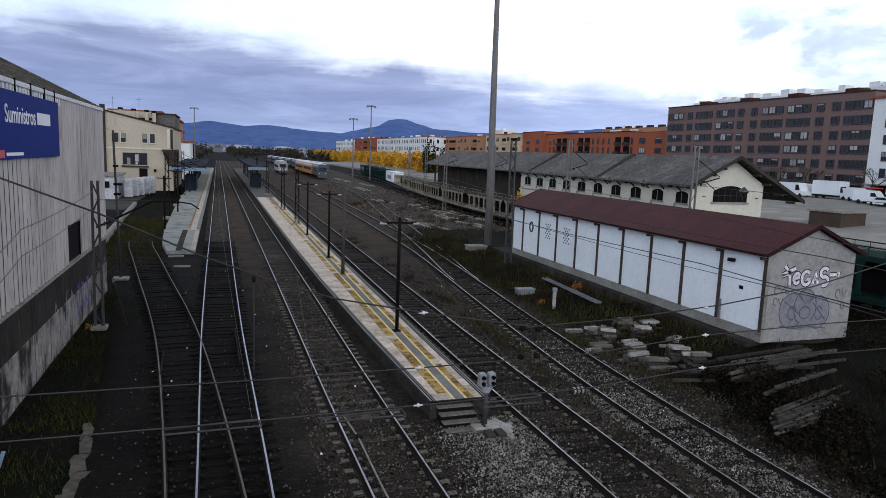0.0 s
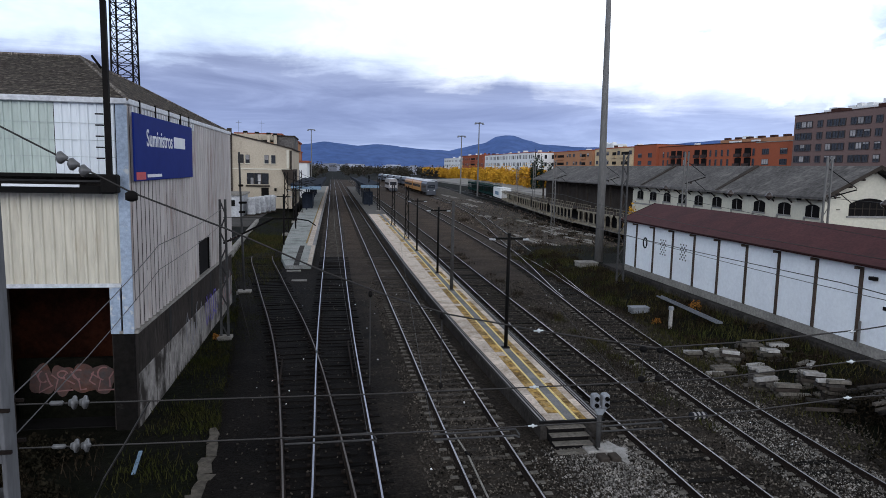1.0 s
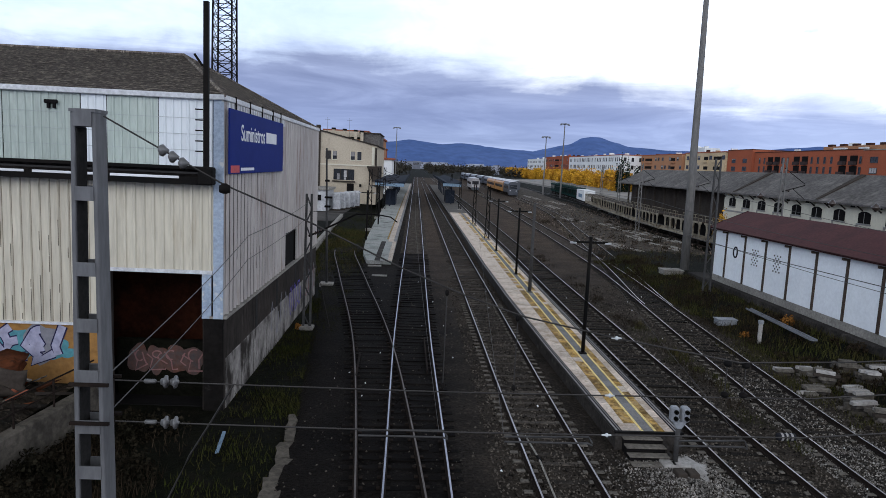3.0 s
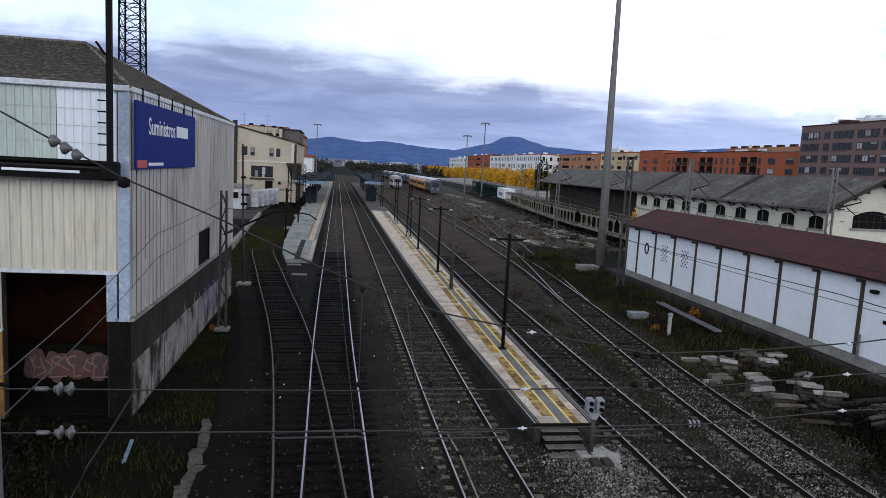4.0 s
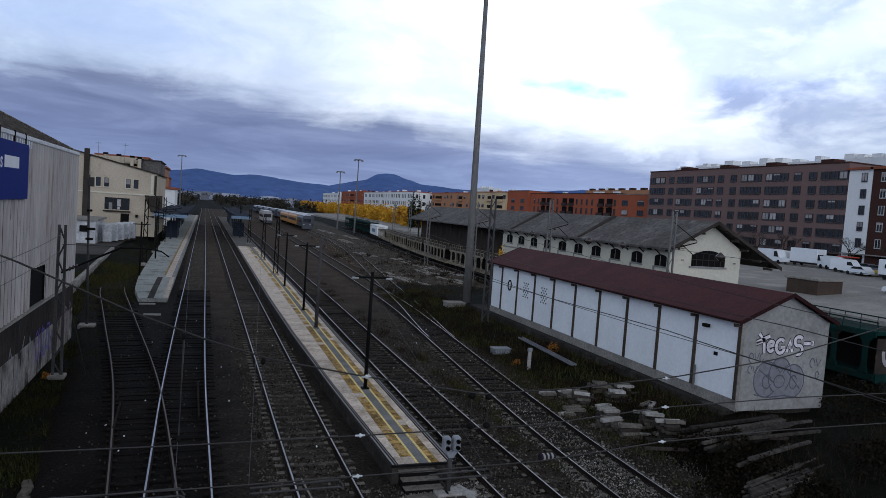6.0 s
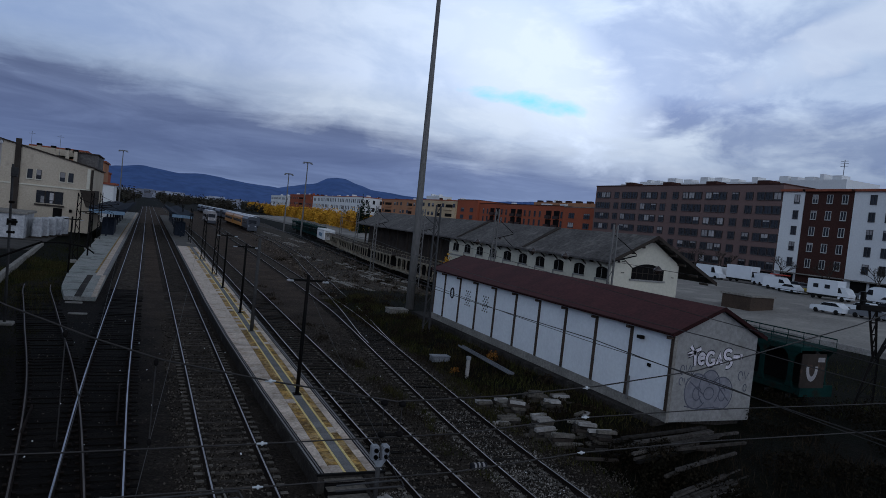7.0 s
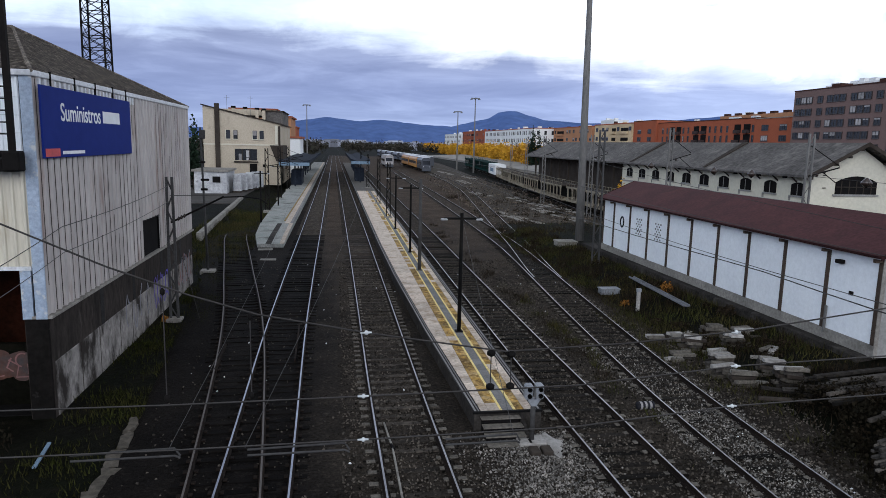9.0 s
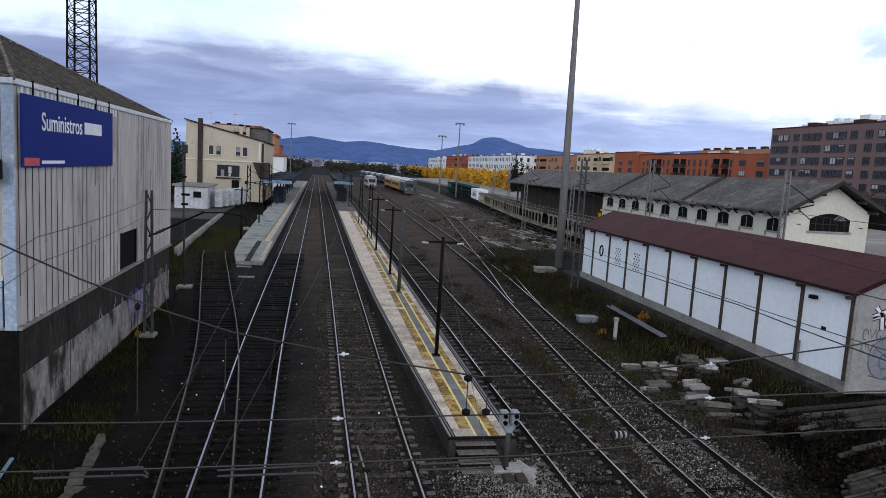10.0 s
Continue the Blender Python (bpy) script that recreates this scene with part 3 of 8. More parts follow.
# ---- ground ----
def rise(x, y):
    """The height of the ground: flat by the tracks, a bank beside the warehouse, mounds beyond its end."""
    z = -0.12 + 0.07 * noise.noise((x * 0.35, y * 0.35, 0.3))
    if 17.2 < x < 60 and -20 < y < 75:
        k = min((x - 17.2) / 4.5, 1.0)
        z += 0.6 * k * min(max((75 - y) / 15, 0), 1)
        if y < 24:
            z += 0.25 * k * (0.6 + noise.noise((x * 0.4, y * 0.4, 4.0)))
    if x > 46:
        z += min((x - 46) / 6, 1.0) * 0.5
    if x < -7.5 and y > 46:
        z += min((-7.5 - x) / 1.5, 1.0) * 0.45
    return z


def sheet(xs, ys, height):
    bm = bmesh.new()
    grid = [[bm.verts.new((x, y, height(x, y))) for x in xs] for y in ys]
    for r0, r1 in zip(grid, grid[1:]):
        for i in range(len(xs) - 1):
            f = bm.faces.new((r0[i], r0[i + 1], r1[i + 1], r1[i]))
            f.smooth = True
    return bm


xs = [-4500, -1500, -500, -160, -80] + [-50 + 1.25 * i for i in range(88)] + [62, 70, 80, 110, 160, 300, 700, 1800, 4500]
ys = [-60, -20, -5] + [1.25 * i for i in range(65)] + [84, 90, 100, 115, 135, 160, 200, 260, 360, 600, 1100, 2200, 3400, 5000]
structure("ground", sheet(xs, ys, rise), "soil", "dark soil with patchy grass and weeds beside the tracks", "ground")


def left_edge(y):
    return np.interp(y, [5, 20, 40, 62, 75, 300], [-2.4, -2.6, -4.6, -8.0, -1.6, -1.4])


def ballast_bed():
    bm = bmesh.new()
    rows = []
    y = 3.0
    while y < 420:
        a, b = left_edge(y), np.interp(y, [5, 30, 60, 120, 200], [17.4, 17.8, 22, 30, 34])
        n = 34
        row = [bm.verts.new((a - 0.5, y, -0.3))]
        row += [bm.verts.new((a + (b - a) * i / n, y, 0.025 * noise.noise((i * 0.9, y * 1.3, 0)))) for i in range(n + 1)]
        row.append(bm.verts.new((b + 0.6, y, -0.3)))
        rows.append(row)
        y += 0.6 if y < 60 else 6
    for r0, r1 in zip(rows, rows[1:]):
        for i in range(len(r0) - 1):
            bm.faces.new((r0[i], r0[i + 1], r1[i + 1], r1[i])).smooth = True
    return bm


bm = bmesh.new()
rows = []
for y in list(np.arange(48, 130, 2.0)) + list(np.arange(130, 330, 12.0)):
    a, b = np.interp(y, [48, 70, 120, 330], [18.6, 20.6, 26, 32]), np.interp(y, [48, 70, 120, 330], [20.2, 34.2, 36.2, 52])
    rows.append([bm.verts.new((a + (b - a) * i / 12, y, 0.03 + 0.05 * noise.noise((i * 1.3, y * 0.6, 2)) - (0.3 if i in (0, 12) else 0))) for i in range(13)])
for r0, r1 in zip(rows, rows[1:]):
    for i in range(12):
        bm.faces.new((r0[i], r0[i + 1], r1[i + 1], r1[i])).smooth = True
structure("yard_ground", bm, "yard", "brown weedy gravel of the old yard", "ground")
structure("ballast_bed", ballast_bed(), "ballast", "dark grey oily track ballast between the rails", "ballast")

# ---- tracks: centre lines as (y, x) ----
TRACKS = [
    ("main line track with bright rails on dark wooden sleepers", [(4, 1.15), (16, 1.07), (30, 0.82), (45, 0.76), (70, 0.75), (120, 0.68), (420, 0.0)], 4, 420, 1.73, "rail_top", "sleeper", 0.6),
    ("second main track along the island platform", [(4, 5.2), (15, 5.1), (22, 5.0), (33, 4.98), (63, 4.87), (170, 4.3), (420, 3.2)], 4, 420, 1.73, "rail_worn", "dusty_sleeper", 0.6),
    ("rusty dead-end siding on dark wooden sleepers, ending in grass", [(4, 1.0), (10, 0.8), (15.5, 0.44), (21, -0.05), (28, -0.72), (35, -1.65), (42.4, -2.85), (50, -4.0), (61, -5.75)], 4, 61, 1.75, "rail_dull", "sleeper", 0.6),
    ("track beside the island platform on worn sleepers", [(4, 10.9), (15, 10.88), (25, 10.8), (40, 10.92), (59, 11.1), (140, 11.3), (420, 10.0)], 4, 420, 1.80, "rail_worn", "conc_sleeper", 0.62),
    ("curving yard track on worn concrete sleepers", [(4, 14.4), (12, 14.42), (20, 14.5), (27, 14.98), (36, 15.75), (45, 16.6), (54, 17.35), (80, 18.2), (110, 18.9), (300, 22.0)], 4, 300, 1.82, "rail_worn", "conc_sleeper", 0.62),
    ("yard track that branches off towards the parked train", [(40, 16.15), (46, 17.0), (54, 18.2), (75, 20.8), (100, 24.0), (120, 26.4), (150, 28.6), (190, 29.3), (320, 29.0)], 41, 320, 1.76, "rail_worn", "conc_sleeper", 0.64),
]


def line_of(points):
    ys = np.arange(points[0][0] - 4, points[-1][0] + 5, 0.5)
    xs = np.interp(ys, [p[0] for p in points], [p[1] for p in points])
    pad = np.pad(xs, 8, mode="reflect", reflect_type="odd")
    xs = np.convolve(pad, np.ones(17) / 17, "valid")
    return lambda y: float(np.interp(y, ys, xs))


def rail(centre, off, y0, y1, top):
    prof = [(-0.07, 0.02), (0.07, 0.02), (0.065, 0.045), (0.018, 0.06), (0.018, 0.135), (0.038, 0.145), (0.038, 0.176), (0.025, 0.184), (-0.025, 0.184), (-0.038, 0.176), (-0.038, 0.145), (-0.018, 0.135), (-0.018, 0.06), (-0.065, 0.045)]
    bm = bmesh.new()
    rows, y = [], y0
    while y <= y1 + 0.01:
        slope = (centre(y + 0.5) - centre(y - 0.5))
        cx, cy = centre(y) + off, y - off * slope
        rows.append([bm.verts.new((cx + u, cy, v)) for u, v in prof])
        y += 1.5 if y < 80 else 8
    for r0, r1 in zip(rows, rows[1:]):
        for i in range(len(prof)):
            k = (i + 1) % len(prof)
            f = bm.faces.new((r0[k], r0[i], r1[i], r1[k]))
            f.material_index = 1 if i == 7 else 0
    bm.faces.new(rows[0][::-1]), bm.faces.new(rows[-1])
    bmesh.ops.recalc_face_normals(bm, faces=bm.faces[:])
    return bm


sleeper_mesh = mesh_of("sleeper", boxed(-1.28, 1.28, -0.12, 0.12, -0.1, 0.035, bevel=0.015), "sleeper")
dusty_mesh = mesh_of("sleeper", boxed(-1.28, 1.28, -0.12, 0.12, -0.1, 0.03, bevel=0.015), "dusty_sleeper")
conc_mesh = mesh_of("sleeper", boxed(-1.28, 1.28, -0.125, 0.125, -0.1, 0.04, bevel=0.02), "conc_sleeper")
clip_bm = bmesh.new()
for s in (-1, 1):
    for u in (-0.13, 0.13):
        box(clip_bm, s * 0.867 + u - 0.05, s * 0.867 + u + 0.05, -0.07, 0.07, 0.03, 0.065)
clip_mesh = mesh_of("fastening", clip_bm, "rail_side")
clip_bm = bmesh.new()
for s in (-1, 1):
    box(clip_bm, s * 1.12 - 0.12, s * 1.12 + 0.12, -0.085, 0.085, 0.02, 0.055, bevel=0.01)
    box(clip_bm, s * 0.7 - 0.06, s * 0.7 + 0.06, -0.07, 0.07, 0.02, 0.055)
clip_pale = mesh_of("fastening", clip_bm, "tread")
sleeper_jobs = []
for label, points, y0, y1, gauge, top, kind, gap in TRACKS:
    track = empty("railway_track", (0, 0, 0), label=label, category="railway track", kind="structure")
    centre = line_of(points)
    for s in (-1, 1):
        part("rail", rail(centre, s * gauge / 2, y0, y1, top), ["rail_side", top], track)
    sleeper_jobs.append((track, centre, max(y0, 8), y1, kind, gap))

# check rails of the crossing
bm = bmesh.new()
for x0, x1, y0, y1 in ((-1.30, -1.42, 25.0, 28.2), (1.47, 1.38, 26, 31)):
    solid(bm, [(x0 - .03, y0, .03), (x0 + .03, y0, .03), (x1 + .03, y1, .03), (x1 - .03, y1, .03), (x0 - .03, y0, .19), (x0 + .03, y0, .19), (x1 + .03, y1, .19), (x1 - .03, y1, .19)])
structure("check_rail", bm, "rail_side", "short rusty check rails beside the running rails", "check rail")

# ---- island platform ----
PZ = 0.58
PY = 19.35
plat = empty("island_platform", (8, PY, 0), label="long narrow island platform with pale paving and yellow lines", category="platform", kind="structure")


def p_left(y):
    return float(np.interp(y, [19.35, 28, 40, 53, 121, 260], [7.05, 6.72, 6.42, 6.28, 6.1, 5.6]))


def p_right(y):
    return float(np.interp(y, [19.35, 32, 60, 140, 260], [9.15, 9.18, 9.35, 9.5, 9.2]))


def strip(bm, fa, fb, y0, y1, z0, z1, step=3.0, mat=0):
    y = y0
    while y < y1 - 0.01:
        e = min(y + step, y1)
        solid(bm, [(fa(y) - 8, y - PY, z0), (fb(y) - 8, y - PY, z0), (fb(e) - 8, e - PY, z0), (fa(e) - 8, e - PY, z0), (fa(y) - 8, y - PY, z1), (fb(y) - 8, y - PY, z1), (fb(e) - 8, e - PY, z1), (fa(e) - 8, e - PY, z1)], mat)
        y = e


bm = bmesh.new()
strip(bm, lambda y: p_left(y) + 0.06, lambda y: p_right(y) - 0.06, PY, 260, -0.2, PZ - 0.06)
part("platform_wall", bm, "platform_wall", plat, "stained concrete side walls")
bm = bmesh.new()
strip(bm, lambda y: p_left(y) + 0.02, lambda y: p_right(y) - 0.02, PY - 0.02, 260, PZ - 0.06, PZ - 0.02)
part("paving_bed", bm, "paving_joint", plat)
for fa, w in ((p_left, 1), (p_right, -1)):
    for a, b, m, h in ((0.0, 0.045, "kerb_dark", 0.004), (0.05, 0.11, "kerb", 0.002), (0.12, 0.155, "kerb_dark", 0.004), (0.16, 0.20, "kerb", 0.002), (0.205, 0.235, "kerb_dark", 0.004)):
        bm = bmesh.new()
        lo, hi = sorted((a * w, b * w))
        strip(bm, lambda y, lo=lo: fa(y) + lo, lambda y, hi=hi: fa(y) + hi, PY - 0.03, 260, PZ - 0.02, PZ + 0.004 + h)
        part("edge_strip", bm, m, plat)
# bands across, measured from the right edge
for a, b in ((0.785, 0.86), (1.20, 1.275)):
    bm = bmesh.new()
    strip(bm, lambda y: p_right(y) - b, lambda y: p_right(y) - a, PY, 95, PZ - 0.02, PZ + 0.006)
    part("yellow_line", bm, "yellow", plat, "worn yellow painted line")

# ---- stepped end of the platform ----
steps = empty("platform_steps", (7.82, PY - 0.03, 0), label="worn concrete steps at the platform's end", category="steps", kind="structure")
for k in range(4):
    # near-black body stands for the shaded gaps under the treads
    st_ = part("step", boxed(-0.53, 0.62, -0.32 * (k + 1) + 0.10, -0.32 * k, -0.2, 0.42 - 0.135 * k), "dark", steps)
    part("tread", boxed(-0.57, 0.64, -0.32 * (k + 1), -0.32 * k, 0.42 - 0.135 * k, 0.455 - 0.135 * k, bevel=0.012), "tread", st_)
bm = bmesh.new()
for k in range(4):
    box(bm, 0.63, 0.72, -0.32 * (k + 1), -0.32 * k - 0.02, -0.2, 0.50 - 0.13 * k, bevel=0.01)
part("side_wall", bm, "platform_wall", steps)
structure("platform_end_edge", boxed(p_left(PY) - 0.01, p_right(PY) + 0.01, PY - 0.13, PY - 0.035, PZ - 0.05, PZ + 0.012), "black_steel", "black steel edge across the platform's end", "edge")
structure("platform_end_plate", boxed(p_left(PY) + 0.02, p_right(PY) - 0.02, PY - 0.10, PY - 0.03, -0.2, PZ - 0.02), "platform_wall", "dark stained end wall of the platform", "platform wall")


# ---- the big shed with the blue sign ----
SX, SY0, SY1 = -5.45, 21.8, 42.0
SL = -34.0
shed = empty("warehouse_shed", (SX, SY0, 0), label="large shed clad in pale corrugated sheets over a stained concrete wall", category="warehouse")


def corrugated(length, z0, z1, pitch=0.27, deep=0.045):
    """A ribbed sheet along +x, facing -y."""
    bm = bmesh.new()
    prof, x = [], 0.0
    while x < length - 1e-4:
        for u, d in ((0, 0), (0.58, 0), (0.68, deep), (0.90, deep)):
            if x + u * pitch <= length:
                prof.append((x + u * pitch, -d))
        x += pitch
    prof.append((length, 0))
    lo, hi = [bm.verts.new((x, y, z0)) for x, y in prof], [bm.verts.new((x, y, z1)) for x, y in prof]
    for i in range(len(prof) - 1):
        bm.faces.new((lo[i], lo[i + 1], hi[i + 1], hi[i]))
    return bm


def placed(bm, m):
    bmesh.ops.transform(bm, matrix=m, verts=bm.verts[:])
    return bm


W = SX - SL
DX0, DX1 = -9.1 - SX, -6.12 - SX
# wall cores, behind the sheets; the doorway goes through
bm = bmesh.new()
box(bm, -W, DX0, 0.06, 0.3, -0.4, 10.1)
box(bm, DX0, DX1, 0.06, 0.3, 4.55, 10.1)
box(bm, DX1, -0.06, 0.06, 0.3, -0.4, 10.1)
part("front_wall", bm, "concrete_wall", shed, "stained concrete wall")
bm = bmesh.new()
wy0, wy1 = 32.0 - SY0, 34.75 - SY0
box(bm, -0.34, -0.06, 0.3, wy0, 2.9, 10.1)
box(bm, -0.34, -0.06, wy1, SY1 - SY0, 2.9, 10.1)
box(bm, -0.34, -0.06, wy0, wy1, 4.75, 10.1)
part("side_wall", bm, "cladding_grey", shed)
bm = bmesh.new()
box(bm, -0.4, 0.02, 0.0, SY1 - SY0, -0.5, 3.0, bevel=0.03)
part("plinth_wall", bm, "concrete_wall", shed, "dark stained concrete base wall with pale patches")
part("lower_band", boxed(-0.3, 0.04, 0.25, SY1 - SY0 - 0.2, -0.5, 1.6, bevel=0.02), "whitewash", shed, "flaking whitewashed band along the foot of the wall")
joint_mesh = mesh_of("panel_joint", boxed(0.041, 0.046, -0.025, 0.02, -0.4, 1.6), "seam_dark")
pier_mesh = mesh_of("stain_band", boxed(0.022, 0.027, -0.2, 0.16, 1.6, 3.0), "kerb_dark")
for k, yy in enumerate((2.3, 4.1, 6.4, 8.0, 10.3, 12.6, 14.2, 16.6, 18.4)):
    piece("panel_joint", joint_mesh, shed, pose(0, yy, 0))
    if k % 2:
        piece("stain_band", pier_mesh, shed, pose(0, yy + 0.5, 0))
part("plinth_coping", boxed(-0.42, 0.14, -0.05, SY1 - SY0 + 0.05, 3.0, 3.09, bevel=0.01), "concrete", shed)
part("back_wall", boxed(-W, 0, SY1 - SY0 - 0.2, SY1 - SY0, -0.4, 10.1), "cladding_grey", shed)
part("far_side_wall", boxed(-W - 0.2, -W, 0, SY1 - SY0, -0.4, 10.1), "cladding_grey", shed)
# floor coloured near-black for the unlit interior
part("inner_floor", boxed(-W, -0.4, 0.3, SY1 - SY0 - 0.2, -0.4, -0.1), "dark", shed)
# side cladding in three runs round the window
turn = pose(0, 0, 0, 0, 0, 90)
for y0, y1, z0, z1 in ((0, wy0, 3.1, 10.1), (wy0, wy1, 4.75, 10.1), (wy1, SY1 - SY0, 3.1, 10.1)):
    bm = placed(corrugated(y1 - y0, z0, z1, 0.48, 0.07), pose(0, y0, 0) @ turn)
    part("side_cladding", bm, "cladding_grey", shed, "grey-white ribbed side cladding with rust streaks")
# solid black fill stands in for the unlit room behind the opening
part("window", boxed(-0.3, -0.05, wy0, wy1, 3.1, 4.75), "dark", shed, "broken window opening, filled black for the unlit inside")
bm = bmesh.new()
for y0, y1, z0, z1 in ((wy0, wy0 + .08, 3.1, 4.75), (wy1 - .08, wy1, 3.1, 4.75), (wy0 + .08, wy1 - .08, 4.67, 4.75)):
    box(bm, -0.05, 0.02, y0, y1, z0, z1)
part("window_frame", bm, "black_steel", shed)
# front cladding
bm = placed(corrugated(W + DX0, 2.72, 7.4, 0.30), pose(-W, 0.0, 0))
part("front_cladding", bm, "cladding", shed, "cream ribbed sheets with rust streaks at the seams")
bm = placed(corrugated(-0.30 - DX0, 4.55, 7.4, 0.30), pose(DX0, 0.0, 0))
part("front_cladding", bm, "cladding", shed)
streak_r = random.Random(31)
bm = bmesh.new()
for k in range(150):
    xx = -W + 0.30 * int(streak_r.uniform(50, (W + DX0) / 0.30)) + 0.255
    z0 = 2.74 if streak_r.random() < 0.4 else 2.74 + 2.6 * streak_r.random() ** 2
    box(bm, xx - 0.008, xx + 0.009, -0.051, -0.046, z0, z0 + streak_r.uniform(0.1, 0.85))
# thin brown strips paint the shade along the foot of each rib
groove_mesh = mesh_of("sheet_groove", boxed(-0.009, 0.009, -0.006, -0.002, 2.73, 7.38), "groove")
for k in range(40, int((W + DX0) / 0.30)):
    piece("sheet_groove", groove_mesh, shed, pose(-W + 0.30 * k + 0.005, 0, 0))
seam = bmesh.new()
yy = 0.24
while yy < SY1 - SY0 - 0.3:
    if not (wy0 - 0.1 < yy < wy1 + 0.1):
        z0 = 3.12
        while z0 < 9.6:
            l = streak_r.uniform(0.8, 4.0)
            if streak_r.random() < 0.75:
                box(seam, 0.002, 0.008, yy - 0.022, yy + streak_r.uniform(0.006, 0.03), z0, min(z0 + l, 10.0))
            z0 += l
    yy += 0.48
tagged(part("side_seam", seam, "seam_dark", shed, "dark rusty seams between the side sheets"), kind="stuff")
tagged(part("rust_streak", bm, "rust_line", shed, "thin rust streaks along the sheet seams"), kind="stuff")
part("sheet_sill", boxed(-W, DX0, -0.09, 0.04, 2.64, 2.72), "white_trim", shed)
part("lower_panel", boxed(-W, DX0 - 0.02, -0.01, 0.05, -0.4, 2.64), "orange_wall", shed, "ochre painted lower wall with graffiti")
part("door_head", boxed(DX0, DX1 + 0.35, -0.08, -0.04, 4.48, 4.6), "white_trim", shed)
part("door_jamb", boxed(DX1, DX1 + 0.3, -0.03, 0.05, 3.0, 4.48), "blue_trim", shed, "peeling blue and white jamb")
part("inner_sheet", boxed(DX0 - 2.0, DX1, 3.4, 3.5, 0.6, 6.0), "inner_rust", shed, "rusty sheet inside the doorway, darkened for the shade there")
part("corner_trim", boxed(-0.30, 0.02, -0.07, 0.0, 3.0, 10.15, bevel=0.01), "blue_trim", shed, "pale blue corner strip, paint peeling")
part("corner_pier", boxed(-0.62, 0.02, -0.02, 0.05, -0.5, 3.0), "soot", shed, "near-black corner pier of the base wall")
# upper band of translucent and white sheets
x = -0.32
k = 0
for w, m in ((1.7, "sheet_white"), (1.6, "sheet_green"), (0.8, "sheet_white"), (2.4, "sheet_green"), (2.4, "sheet_green"), (1.2, "sheet_white"), (3.2, "sheet_green"), (3.2, "sheet_white"), (5.0, "sheet_green"), (6.0, "sheet_white")):
    bm = placed(corrugated(w - 0.02, 7.95, 10.05, 0.24, 0.03), pose(x - w, 0.0, 0))
    part("upper_sheet", bm, m, shed, "pale green translucent sheet" if m == "sheet_green" else "white ribbed sheet")
    x -= w
for z in (8.45, 8.95, 9.45):
    part("sheet_lap", boxed(-W, -0.32, -0.034, -0.031, z, z + 0.012), "sheet_lap", shed)
part("vent_box", boxed(-5.5, -5.1, -0.12, -0.03, 9.70, 9.82, bevel=0.02), "dark", shed, "small dark vent in the upper sheets")
for xx in (-5.42, -5.24):
    part("vent_flap", boxed(xx, xx + 0.08, -0.1, -0.03, 9.55, 9.70), "dark", shed)
part("ledge_pipe", boxed(-W, -0.3, -0.62, -0.575, 7.72, 7.78), "kerb_dark", shed)
# ledge with lamp tubes between the two bands
bm = bmesh.new()
box(bm, -W, -0.3, -0.55, -0.02, 7.38, 7.46)
box(bm, -W, -0.3, -0.55, -0.47, 7.46, 7.62)
box(bm, -W, -0.3, -0.5, -0.02, 7.86, 7.95)
part("ledge", bm, "black_steel", shed, "dark steel ledge along the front")
tube_mesh = mesh_of("tube_lamp", boxed(-2.1, 0, -0.60, -0.555, 7.56, 7.64, bevel=0.01), "sign_white")
xx = -1.2
while xx > -W + 3:
    tagged(piece("tube_lamp", tube_mesh, shed, pose(xx, 0, 0)), "unlit white tube lamp")
    xx -= 2.35
part("gutter", boxed(-W, 0.05, -0.16, 0.0, 10.05, 10.22, bevel=0.02), "white_trim", shed)
bm = boxed(0.0, 0.1, -0.1, SY1 - SY0, 10.05, 10.22, bevel=0.02)
part("side_fascia", bm, "white_trim", shed)
tooth_mesh = mesh_of("vent_tooth", boxed(0.02, 0.085, 0, 0.16, 9.74, 10.02), "white_trim")
yy = 0.3
while yy < 9.5:
    piece("vent_tooth", tooth_mesh, shed, pose(0, yy, 0))
    yy += 0.36
# hipped roof
ax, ay, az = -10.1 - SX, 31.9 - SY0, 12.75
bm = bmesh.new()
e0, e1, e2, e3 = (0.06, -0.12, 10.2), (0.06, SY1 - SY0 + 0.1, 10.2), (-W, SY1 - SY0 + 0.1, 10.2), (-W, -0.12, 10.2)
v = [bm.verts.new(c) for c in (e0, e1, e2, e3, (ax, ay, az), (-W, ay, az))]
for q in ((3, 0, 4, 5), (0, 1, 4), (1, 2, 5, 4)):
    bm.faces.new([v[i] for i in q])
bmesh.ops.solidify(bm, geom=bm.faces[:], thickness=0.08)
part("roof", bm, "roof_old", shed, "weathered grey-brown fibre-cement hipped roof")
bm = bmesh.new()
tube(bm, ((ax, ay, az + .03), (-W, ay, az + .03)), 0.09)
tube(bm, (e0, (ax, ay, az + .03)), 0.06)
tube(bm, (e1, (ax, ay, az + .03)), 0.06)
part("roof_ridge", bm, "roof_old", shed)

sign = empty("shop_sign", (SX + 0.10, 21.95, 7.72), label="dark blue advertising sign with white lettering, fixed to the shed", category="sign")
part("sign_panel", boxed(0, 0.06, 0, 8.5, 0.02, 2.12, bevel=0.01), "sign_blue", sign)
bm = bmesh.new()
